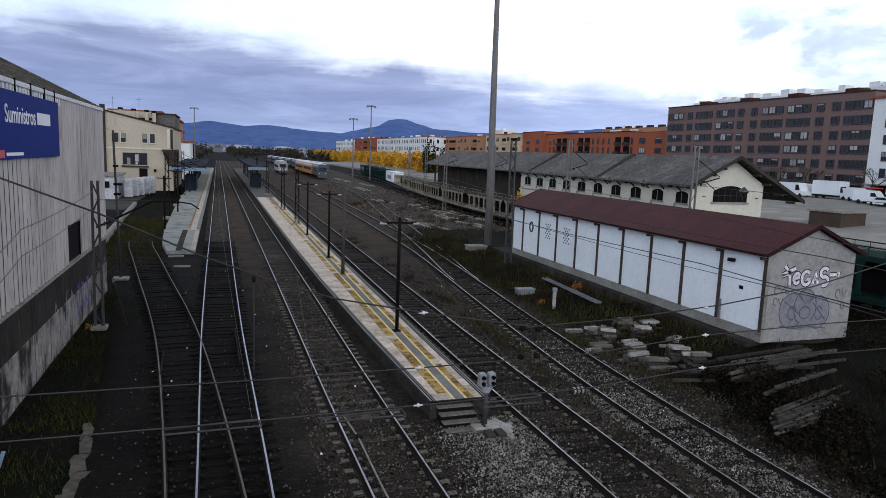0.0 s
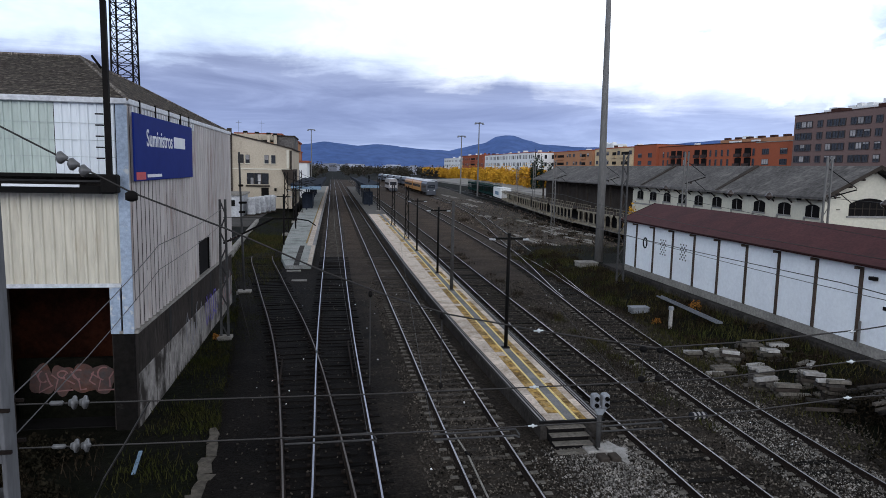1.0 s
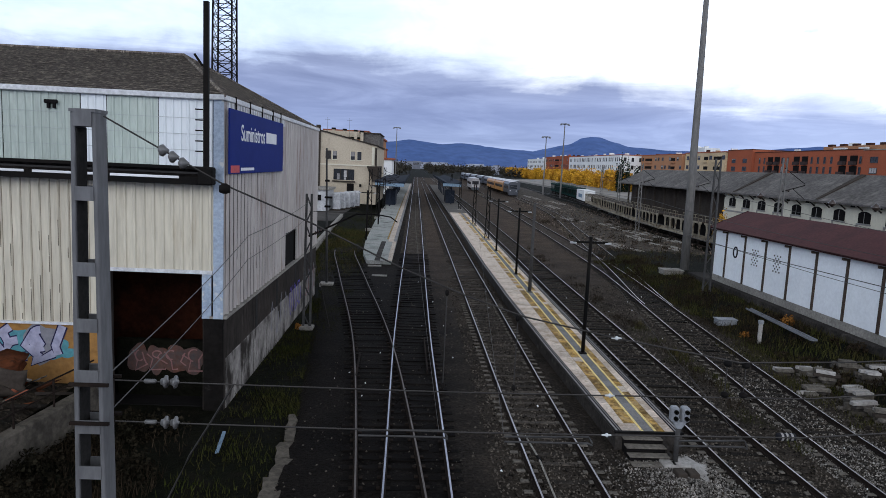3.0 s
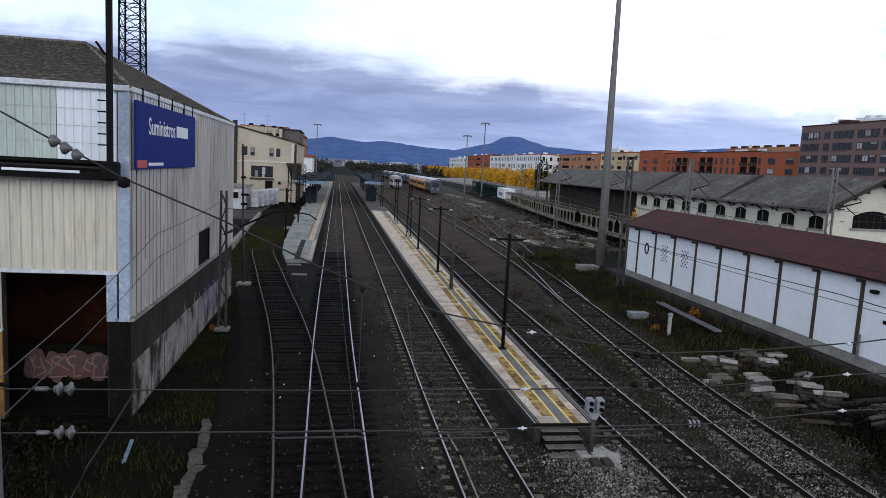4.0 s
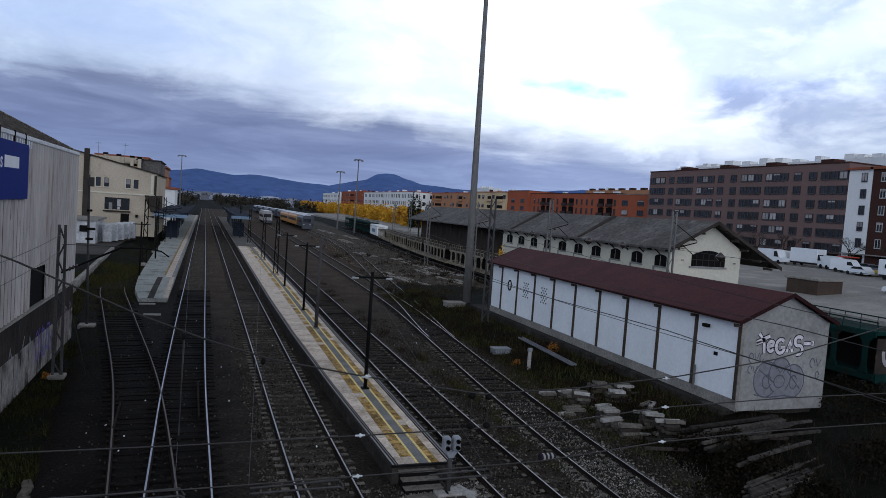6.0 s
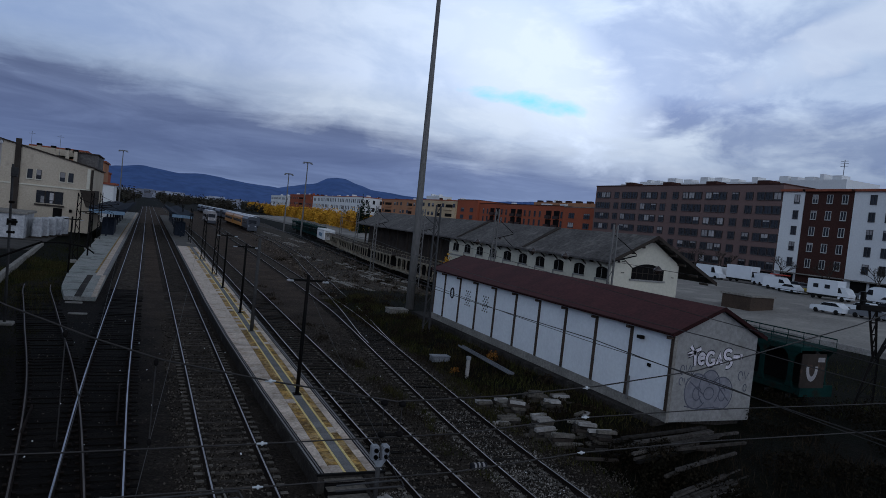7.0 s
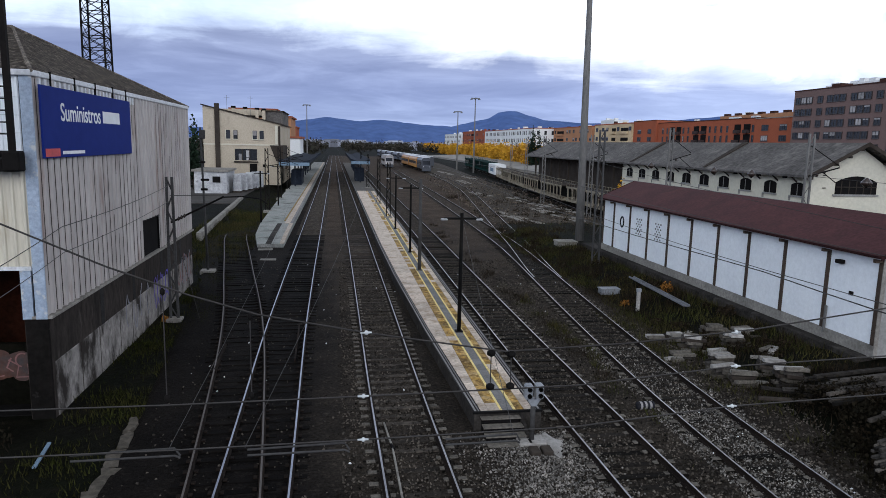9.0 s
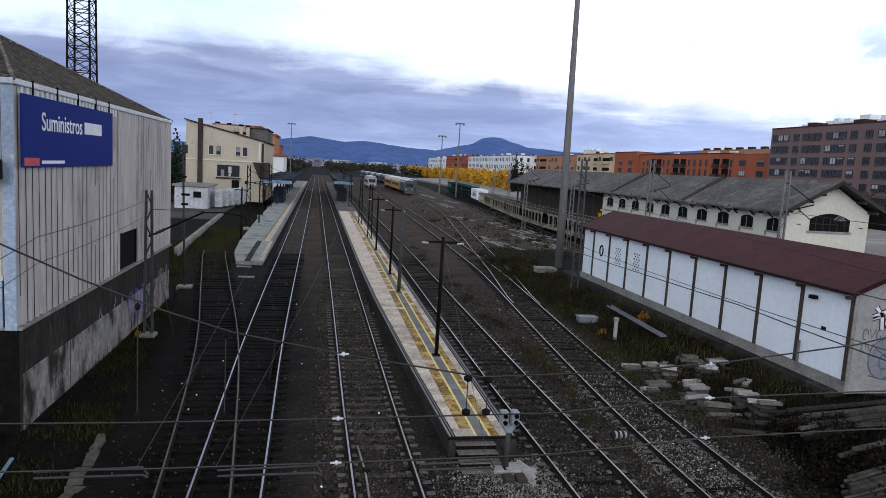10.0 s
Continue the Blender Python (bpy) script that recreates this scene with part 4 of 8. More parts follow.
# the trade in letters, the name as a plain bar
part("name_bar", boxed(0.062, 0.068, 5.15, 7.05, 1.16, 1.58), "sign_white", sign)
txt = bpy.data.curves.new("sign_word", "FONT")
txt.body, txt.size, txt.extrude, txt.offset = "Suministros", 0.78, 0.004, 0.006
txt_ob = bpy.data.objects.new("sign_word", txt)
scene.collection.objects.link(txt_ob)
bpy.context.view_layer.update()
word = bpy.data.meshes.new_from_object(txt_ob.evaluated_get(bpy.context.evaluated_depsgraph_get()))
bpy.data.objects.remove(txt_ob)
wide = max(v.co.x for v in word.vertices)
word.transform(pose(0.066, 1.35, 1.14, 90, 0, 90) @ Matrix.Diagonal((3.55 / wide, 1, 1, 1)))
word.materials.clear()
word.materials.append(M["sign_white"])
piece("sign_word", word, sign, Matrix.Identity(4))
bm.free()
part("red_corner", boxed(0.062, 0.068, 0.1, 1.15, 0.06, 0.30), "sign_red", sign)
part("small_line_bar", boxed(0.062, 0.068, 1.35, 3.2, 0.12, 0.22), "sign_white", sign)
for yy in (0.9, 2.8, 4.7, 6.6, 8.2):
    bm = bmesh.new()
    bar(bm, (0.0, yy, 2.1), (0.0, yy, 2.55), 0.05)
    part("bracket", bm, "black_steel", sign)

bp = empty("steel_post", (SX - 0.36, SY0 - 0.62, 7.4), label="black steel post rising from the shed's ledge", category="post")
bm = bmesh.new()
box(bm, -0.065, 0.085, -0.07, 0.07, 0, 5.5)
part("post", bm, "black_steel", bp)
for k in range(5):
    part("rung", boxed(-0.32, -0.1, -0.03, 0.03, 1.0 + k * 0.32, 1.04 + k * 0.32), "black_steel", bp)
bm = bmesh.new()
bar(bm, (-0.1, 0, 3.6), (-0.35, 0, 3.95), 0.05)
part("bracket", bm, "black_steel", bp)
part("foot_box", boxed(-0.2, 0.25, -0.2, 0.2, 0.0, 0.55, bevel=0.04), "black_steel", bp)

# ---- the white warehouse ----
WX0, WX1, WY0, WY1, WZ, WE = 22.85, 27.78, 22.1, 48.3, 1.15, 4.70
wh = empty("garage_building", (WX0, WY0, WZ), label="long low white outbuilding with brown posts and a maroon roof", category="outbuilding")
dx, dy, he = WX1 - WX0, WY1 - WY0, WE - WZ
hr = 5.86 - WZ
bm = bmesh.new()
prism(bm, [(0.08, -0.3), (dx, -0.3), (dx, he), (dx / 2, hr), (0.08, he)], "y", 0.0, 0.2)
part("gable_wall", bm, "render_grey", wh, "grey rendered gable with graffiti")
bm = bmesh.new()
prism(bm, [(0.08, -0.3), (dx, -0.3), (dx, he), (dx / 2, hr), (0.08, he)], "y", dy - 0.2, dy)
part("gable_wall", bm, "render_grey", wh)
part("back_wall", boxed(dx - 0.2, dx, 0.2, dy - 0.2, -0.3, he), "render_grey", wh)
part("inner_wall", boxed(0.12, 0.3, 0.2, dy - 0.2, -0.3, he), "render_grey", wh)
part("base_strip", boxed(0.0, 0.12, 0.0, dy, -0.3, 0.16), "concrete", wh)
posts = [0.1 + 2.68 * k for k in range(10)] + [dy - 0.1]
for k, y in enumerate(posts):
    part("wall_post", boxed(0.0, 0.14, y - 0.09, y + 0.09, 0.16, he), "brown_post", wh)
panel_mesh = mesh_of("wall_panel", boxed(0.05, 0.12, 0.0, 2.50, 0.16, he, bevel=0.008), "white_paint")
for a, b in zip(posts, posts[1:]):
    if b - a > 2.6:
        piece("wall_panel", panel_mesh, wh, pose(0, a + 0.09, 0))
    else:
        part("wall_panel", boxed(0.05, 0.12, a + 0.09, b - 0.09, 0.16, he), "white_paint", wh)
bm = bmesh.new()
for s, (xa, xb) in ((0, (-0.32, dx / 2)), (1, (dx + 0.3, dx / 2))):
    za, zb = he + 0.02, hr + 0.12
    solid(bm, [(xa, -0.22, za - 0.08), (xb, -0.22, zb - 0.1), (xb, dy + 0.22, zb - 0.1), (xa, dy + 0.22, za - 0.08), (xa, -0.22, za + 0.02), (xb, -0.22, zb), (xb, dy + 0.22, zb), (xa, dy + 0.22, za + 0.02)])
bmesh.ops.recalc_face_normals(bm, faces=bm.faces[:])
part("roof", bm, "maroon", wh, "plain maroon sheet roof")
for xa, xb in ((-0.34, dx / 2), (dx + 0.32, dx / 2)):
    for y in (-0.26, dy + 0.23):
        bm = bmesh.new()
        solid(bm, [(xa, y, he - 0.12), (xb, y, hr - 0.02), (xb, y + .03, hr - 0.02), (xa, y + .03, he - 0.12), (xa, y, he + 0.06), (xb, y, hr + 0.15), (xb, y + .03, hr + 0.15), (xa, y + .03, he + 0.06)])
        bmesh.ops.recalc_face_normals(bm, faces=bm.faces[:])
        part("verge_board", bm, "maroon_edge", wh)
part("gutter", boxed(-0.40, -0.30, -0.2, dy + 0.2, he - 0.05, he + 0.05), "maroon_edge", wh)
part("eave_board", boxed(-0.26, -0.01, -0.1, dy + 0.1, he - 0.10, he - 0.05), "white_trim", wh, "white eave board under the roof")
for y in posts:
    part("eave_bracket", boxed(-0.30, 0.0, y - 0.07, y + 0.07, he - 0.24, he - 0.10), "brown_post", wh)
part("corner_quoin", boxed(0.0, 0.16, -0.03, -0.003, -0.3, he), "concrete", wh, "sandy worn corner strip")
part("downpipe", boxed(-0.09, -0.01, posts[1] - 0.28, posts[1] - 0.20, 0.0, 1.1), "mast_grey", wh)
part("lamp_box", boxed(-0.2, 0.04, posts[1] - 0.9, posts[1] - 0.6, he - 0.6, he - 0.45, bevel=0.02), "black_steel", wh)
bm = bmesh.new()
# emblem and lattice vents on three panels
y = posts[8] + 1.25
tube(bm, [(0.03, y + 0.27 * math.sin(a), 2.15 + 0.36 * math.cos(a)) for a in (2 * math.pi * i / 12 for i in range(13))], 0.055, 6)
part("round_emblem", bm, "paint_black", wh, "black ring emblem")
for k in (6, 7):
    bm = bmesh.new()
    for i in range(5):
        for j in range(7):
            if (i + j) % 2 == 0:
                box(bm, 0.025, 0.045, posts[k] + 0.9 + i * 0.17, posts[k] + 1.02 + i * 0.17, 1.6 + j * 0.16, 1.7 + j * 0.16)
    tagged(part("vent_lattice", bm, "mast_grey", wh, "grey chequered ventilation openings"), kind="stuff")
bm = bmesh.new()
box(bm, 0.0, 0.05, posts[0] + 1.2, posts[0] + 1.4, 1.8, 1.95)
part("wall_box", bm, "black_steel", wh)
structure("loading_dock", boxed(WX0 - 0.45, WX1 - 0.3, WY0 + 0.25, WY1 + 3, -0.4, WZ - 0.28, bevel=0.04), "platform_wall", "old concrete loading dock under the outbuilding", "dock")

# ---- the old goods station ----
GX0, GX1, GY0, GY1 = 40.1, 47.9, 48.7, 84.0
gs = empty("goods_station", (GX0, GY0, 0.3), label="old cream goods station with arched windows and a wide slate roof", category="station building")
gw, ge, gr = GX1 - GX0, 6.45, 8.7


def arch(bm, x0, x1, z0, z1, y0, y1, axis, at):
    """A window hole's fill: a flat body under a shallow arch."""
    n = 8
    pts = [(x0, z0), (x1, z0)] + [(x1 + (x0 - x1) * i / n, z1 - 0.13 * (x1 - x0) * (2 * i / n - 1) ** 2) for i in range(n + 1)]
    prism(bm, pts, axis, y0, y1)


bm = bmesh.new()
prism(bm, [(0, -0.5), (gw, -0.5), (gw, ge), (gw / 2 + 0.2, gr), (0, ge)], "y", 0, 0.4)
part("gable_wall", bm, "cream", gs, "cream rendered gable wall")
part("side_wall", boxed(0, 0.4, 0.4, GY1 - GY0, -0.5, ge), "cream", gs)
part("far_side_wall", boxed(gw - 0.4, gw, 0.4, GY1 - GY0, -0.5, ge), "cream", gs)
part("end_wall", boxed(0.4, gw - 0.4, GY1 - GY0 - 0.4, GY1 - GY0, -0.5, ge), "cream", gs)
bm = bmesh.new()

for xa, xb, za, zb in ((-0.95, gw / 2 + 0.2, ge - 0.12, gr + 0.25), (gw + 4.0, gw / 2 + 0.2, ge - 1.3, gr + 0.25)):
    solid(bm, [(xa, -0.9, za - 0.18), (xb, -0.9, zb - 0.2), (xb, 78, zb - 0.2), (xa, 78, za - 0.18), (xa, -0.9, za), (xb, -0.9, zb), (xb, 78, zb), (xa, 78, za)])
bmesh.ops.recalc_face_normals(bm, faces=bm.faces[:])
part("roof", bm, "roof_slate", gs, "worn dark slate roof with wide eaves")
bm = bmesh.new()
for xa, za in ((-0.97, ge - 0.13), (gw + 4.02, ge - 1.3)):
    xb, zb = gw / 2 + 0.2, gr + 0.27
    solid(bm, [(xa, -1.0, za - 0.3), (xb, -1.0, zb - 0.28), (xb, -0.93, zb - 0.28), (xa, -0.93, za - 0.3), (xa, -1.0, za + 0.03), (xb, -1.0, zb + 0.03), (xb, -0.93, zb + 0.03), (xa, -0.93, za + 0.03)])
bmesh.ops.recalc_face_normals(bm, faces=bm.faces[:])
part("barge_board", bm, "wood_dark", gs)
bm = bmesh.new()
bar(bm, (0.0, 0, ge - 0.75), (-0.7, 0, ge - 0.2), 0.1)
bracket_mesh = mesh_of("eave_bracket", bm, "wood_dark")
for y in np.arange(1.5, 78, 2.4):
    piece("eave_bracket", bracket_mesh, gs, pose(0, y, 0))
# raised seams where roof sections meet
for y in (14.0, 31.0):
    bm = bmesh.new()
    solid(bm, [(-0.9, y, ge - 0.05), (gw / 2, y + 0.5, gr + 0.1), (gw / 2, y + 1.3, gr + 0.1), (-0.9, y + 0.5, ge - 0.05), (-0.9, y, ge - 0.03), (gw / 2, y + 0.5, gr + 0.3), (gw / 2, y + 1.3, gr + 0.3), (-0.9, y + 0.5, ge - 0.01)])
    part("roof_break", bm, "wood_dark", gs, "dark broken strip in the roof")
wm = bmesh.new()
arch(wm, -0.8, 0.8, 4.62, 5.68, -0.06, 0.0, "y", 0)
win_mesh = mesh_of("arched_window", placed(wm, pose(0, 0, 0, 0, 0, -90)), "dark")
wf = bmesh.new()
box(wf, -0.12, -0.03, -0.95, 0.95, 4.48, 4.6)
box(wf, -0.08, -0.06, -0.03, 0.03, 4.6, 5.55)
sill_mesh = mesh_of("window_sill", wf, "render_grey")
for k, y in enumerate(np.arange(1.25, 33.5, 3.53)):
    w = piece("arched_window", win_mesh, gs, pose(-0.005, y, 0))
    piece("window_sill", sill_mesh, w, pose(0, 0, 0))
surround = bmesh.new()
arch(surround, -0.95, 0.95, 5.70, 5.86, -0.04, 0.0, "y", 0)
hood_mesh = mesh_of("window_hood", placed(surround, pose(0, 0, 0, 0, 0, -90)), "render_grey")
vent_mesh = mesh_of("eave_vent", boxed(-0.05, 0.0, -0.3, 0.3, 5.95, 6.2), "dark")
for y in np.arange(3.0, 33.5, 3.53):
    piece("eave_vent", vent_mesh, gs, pose(-0.002, y, 0))
part("plinth_band", boxed(-0.06, 0.0, 0.0, GY1 - GY0, 3.9, 4.1), "render_grey", gs)
stain_mesh = mesh_of("wall_stain", boxed(-0.012, 0.0, -0.12, 0.16, 4.15, 4.55), "concrete")
for y in np.arange(2.2, 33, 3.53):
    piece("wall_stain", stain_mesh, gs, pose(-0.001, y, 0))
bm = bmesh.new()
arch(bm, 2.3, 6.0, 4.85, 6.3, -0.06, -0.005, "y", 0)
big_w = part("gable_window", bm, "dark", gs, "wide arched black window")
bm = bmesh.new()
for x in (2.8, 3.5, 4.15, 4.8, 5.5):
    box(bm, x - 0.03, x + 0.03, -0.09, -0.065, 4.85, 5.9)
box(bm, 2.3, 6.0, -0.09, -0.065, 5.4, 5.46)
part("mullions", bm, "wood_dark", big_w)
part("gable_window_sill", boxed(2.1, 6.2, -0.12, -0.004, 4.7, 4.85), "render_grey", big_w)
for x, z in ((1.1, 6.3), (1.15, 5.3), (7.0, 5.2)):
    part("wall_tie", boxed(x, x + 0.3, -0.05, -0.004, z, z + 0.07), "wood_dark", gs)
for x, za in ((-0.6, 5.9), (0.4, 6.4), (1.5, 7.0), (2.6, 7.6), (3.6, 8.2), (5.2, 8.0), (6.4, 7.1), (7.6, 6.3), (9.2, 5.4), (10.6, 4.7)):
    part("rafter_end", boxed(x, x + 0.16, -0.95, 0.05, za + 0.12, za + 0.32), "wood_dark", gs)
part("side_hatch", boxed(2.2, 4.1, -0.09, -0.004, 2.2, 3.0), "brown_post", gs)
# open end of the shed under the same roof
post_mesh = mesh_of("timber_post", boxed(0.0, 0.25, 0, 0.25, -0.4, ge - 0.2), "wood_dark")
for y in np.arange(GY1 - GY0 + 3, 77, 4.5):
    piece("timber_post", post_mesh, gs, pose(0, y, 0))
    piece("timber_post", post_mesh, gs, pose(gw - 0.25, y, 0))
part("dark_boarding", boxed(1.5, 1.7, GY1 - GY0 + 0.5, 77, -0.3, ge - 0.4), "wood_dark", gs)


# ---- car park and street ----
def lot_z(x):
    return 0.75 + min(max(x - 50, 0), 54) * 0.045


bm = bmesh.new()
rows = []
for y in (8, 30, 60, 90, 120, 156, 420):
    row = [bm.verts.new((60, y, -0.4))]
    row += [bm.verts.new((x, y, lot_z(x))) for x in (60, 66, 75, 90, 104)] + [bm.verts.new((x, y, lot_z(104) + 0.02)) for x in (112, 240)]
    rows.append(row)
for r0, r1 in zip(rows, rows[1:]):
    for i in range(len(r0) - 1):
        bm.faces.new((r0[i], r0[i + 1], r1[i + 1], r1[i]))
structure("parking_lot", bm, "asphalt", "pale worn asphalt car park that rises to the street", "car park")
bm = bmesh.new()
box(bm, 59.7, 60.0, 10, 52, -0.3, 1.35)
structure("lot_wall", bm, "pale_concrete", "low pale wall along the car park", "wall")


# ---- blocks of flats ----
def relief(name, ys, zs, cell, mats):
    """One connected sheet facing -x: cell(i, j) gives (how far it stands out, material) of each field of the grid."""
    bm = bmesh.new()
    n, m = len(ys) - 1, len(zs) - 1
    got = {(i, j): cell(i, j) for i in range(n) for j in range(m)}

    def quad(pts, mat):
        bm.faces.new([bm.verts.new(p) for p in pts]).material_index = mat

    for (i, j), (d, mat) in got.items():
        a, b, c, e = ys[i], ys[i + 1], zs[j], zs[j + 1]
        quad(((-d, b, c), (-d, a, c), (-d, a, e), (-d, b, e)), mat)
        for (u, v), p, q in (((i - 1, j), (a, c), (a, e)), ((i + 1, j), (b, e), (b, c)), ((i, j - 1), (b, c), (a, c)), ((i, j + 1), (a, e), (b, e))):
            o = got.get((u, v), (-0.02, 0))[0]
            if o < d - 1e-6:
                quad(((-d, *p), (-o, *p), (-o, *q), (-d, *q)), mat)
    bmesh.ops.remove_doubles(bm, verts=bm.verts[:], dist=1e-5)
    bmesh.ops.recalc_face_normals(bm, faces=bm.faces[:])
    return mesh_of(name, bm, mats)


def window_mesh(w, h, blind=0.0, bars=1, rim="frame_grey"):
    """A framed window that faces -x, with its blind let down by a share of its height."""
    ys = [-w / 2, -w / 2 + 0.08]
    for k in range(bars):
        c = -w / 2 + w * (k + 1) / (bars + 1)
        ys += [c - 0.04, c + 0.04]
    ys += [w / 2 - 0.08, w / 2]
    zs = [-0.1, 0.06, max(h * (1 - blind), 0.12) if blind else h * 0.5, h - 0.08, h]

    def cell(i, j):
        if j == 0:
            return 0.14, 1
        if i % 2 == 0 or j == 3:
            return 0.10, 1
        return (0.06, 2) if blind and j == 2 else (0.03, 0)

    return relief("window", ys, zs, cell, ["glass", rim, "shutter"])


def window_set(w, h, bars=1, rim="frame_grey"):
    return [window_mesh(w, h, b, bars, rim) for b in (0.0, 0.25, 0.55, 0.9)]


def pick(r, kinds, shut):
    return kinds[0] if r.random() > shut else r.choice(kinds[1:])


def block(name, label, x, y0, y1, z0, z1, wall, roof, rows, spacing, ww, wh_, deep=14, skip=0.15, first=1.3, shut=0.3, group=3, seed=1, roof_over=0.5, shops=False, rim="frame_grey", bays=()):
    """A block whose front faces -x; windows are set in rows along y. bays: (from, to) of projecting balconies, backed
    by dark sheets for the recess shade.
    """
    r = random.Random(seed)
    b = empty(name, (x, y0, z0), label=label, category="apartment block")
    h, L = z1 - z0, y1 - y0
    part("wall", boxed(0, deep, 0, L, -1.5, h), wall, b)
    part("roof", boxed(-roof_over, deep + roof_over, -0.3, L + 0.3, h, h + 0.4), roof, b)
    if shops:
        for k in range(int(L // 3.4)):
            part("shopfront", boxed(-0.14, -0.02, 0.4 + 3.4 * k, 3.2 + 3.4 * k, 0.1, 2.7), "dark", b, "dark glazed shopfront")
        part("awning", boxed(-0.9, -0.02, 0.3, L - 0.3, 2.75, 2.95), "concrete", b)
    kinds = window_set(ww, wh_, 1, rim)
    step = (h - 0.4) / rows
    for k in range(rows):
        y, c = 1.5, 0
        if shops and k == 0:
            continue
        while y < L - 1.2:
            if r.random() > skip and not any(p - 1 < y < q + 1 for p, q in bays):
                piece("window", pick(r, kinds, shut), b, pose(0, y, k * step + first))
            c += 1
            y += spacing if c % group else spacing * 1.55
        for p, q in bays:
            # flat near-black sheet paints the shade of a recess
            bay = part("balcony", boxed(-0.04, -0.005, p, q, k * step + 0.6, k * step + 2.7), "dark", b, "dark sheet for the shade in a balcony recess")
            part("balustrade", boxed(-0.75, -0.05, p - 0.1, q + 0.1, k * step + 0.35, k * step + 1.35), wall, bay)
    # end wall that faces the camera
    for k in range(rows):
        for xx in np.arange(2.5, deep - 1, 4.0):
            if r.random() > skip:
                piece("window", kinds[0], b, pose(xx, 0, k * step + first, 0, 0, 90))
    rr = random.Random(seed + 50)
    for k in range(int(L / 11)):
        y = rr.uniform(1, L - 4)
        part("chimney", boxed(4, 4 + rr.uniform(0.7, 2.5), y, y + rr.uniform(0.6, 2.2), h + 0.4, h + rr.uniform(0.9, 1.9)), rr.choice(("block_white", wall, "brick_dark")), b)
    return b


bz = lot_z(104)


def strip_block():
    """The long brown brick block: windows in threes and singles on each storey."""
    r = random.Random(3)
    y0, y1, z1 = 93.0, 152.5, 22.9
    b = empty("brick_apartment_block", (114, y0, bz), label="long brown brick block of six storeys with dark strip windows", category="apartment block")
    part("wall", boxed(0, 14, 0, y1 - y0, -1.5, z1 - bz), "brick_brown", b)
    part("parapet", boxed(-0.12, 14.1, -0.1, y1 - y0 + 0.1, z1 - bz, z1 - bz + 0.25), "brick_dark", b)
    kinds = window_set(1.72, 1.5, 1)
    groups = ((148.9, 3), (143.4, 1), (138.3, 3), (131.0, 3), (125.9, 1), (121.9, 1), (116.7, 3), (109.7, 3), (104.4, 1), (100.8, 1), (96.0, 3))
    for k in range(6):
        z = 19.85 - 2.76 * k - bz
        for c, n in groups:
            panel = part("window_panel", boxed(-0.05, -0.005, c - y0 - 1.02 * n + 0.05, c - y0 + 1.02 * n - 0.05, z - 0.05, z + 1.55), "panel_brown", b, "dark brown panel between the windows")
            for i in range(n):
                piece("window", pick(r, kinds, 0.30), panel, pose(-0.05, c - y0 + (i - (n - 1) / 2) * 1.98, z))
    part("shopfront", boxed(-0.14, -0.02, 0.4, y1 - y0 - 0.4, 0.2, 2.5), "dark", b, "dark shopfronts behind the street trees")
    for k in range(4):
        part("roof_housing", boxed(3, 6, 6 + 14 * k, 9 + 14 * k, z1 - bz, z1 - bz + 1.3), "brick_dark", b)


strip_block()
for k, (y0, y1, wall) in enumerate(((88.2, 92.9, "block_white"), (78.6, 88.1, "brick_dark"), (70.6, 78.5, "block_white"), (61.0, 70.5, "brick_dark"), (53.0, 60.9, "block_white"), (43.0, 52.9, "brick_dark"))):
    block("flats", "white rendered flats with a red eave" if wall == "block_white" else "dark brown brick flats with white-framed windows", 114, y0, y1, bz, 21.5, wall, "roof_red", 6, 2.9, 1.15, 1.6, group=9, seed=10 + k, skip=0.0, shut=0.4, first=1.2, shops=True, rim="frame_white" if wall == "brick_dark" else "frame_grey")


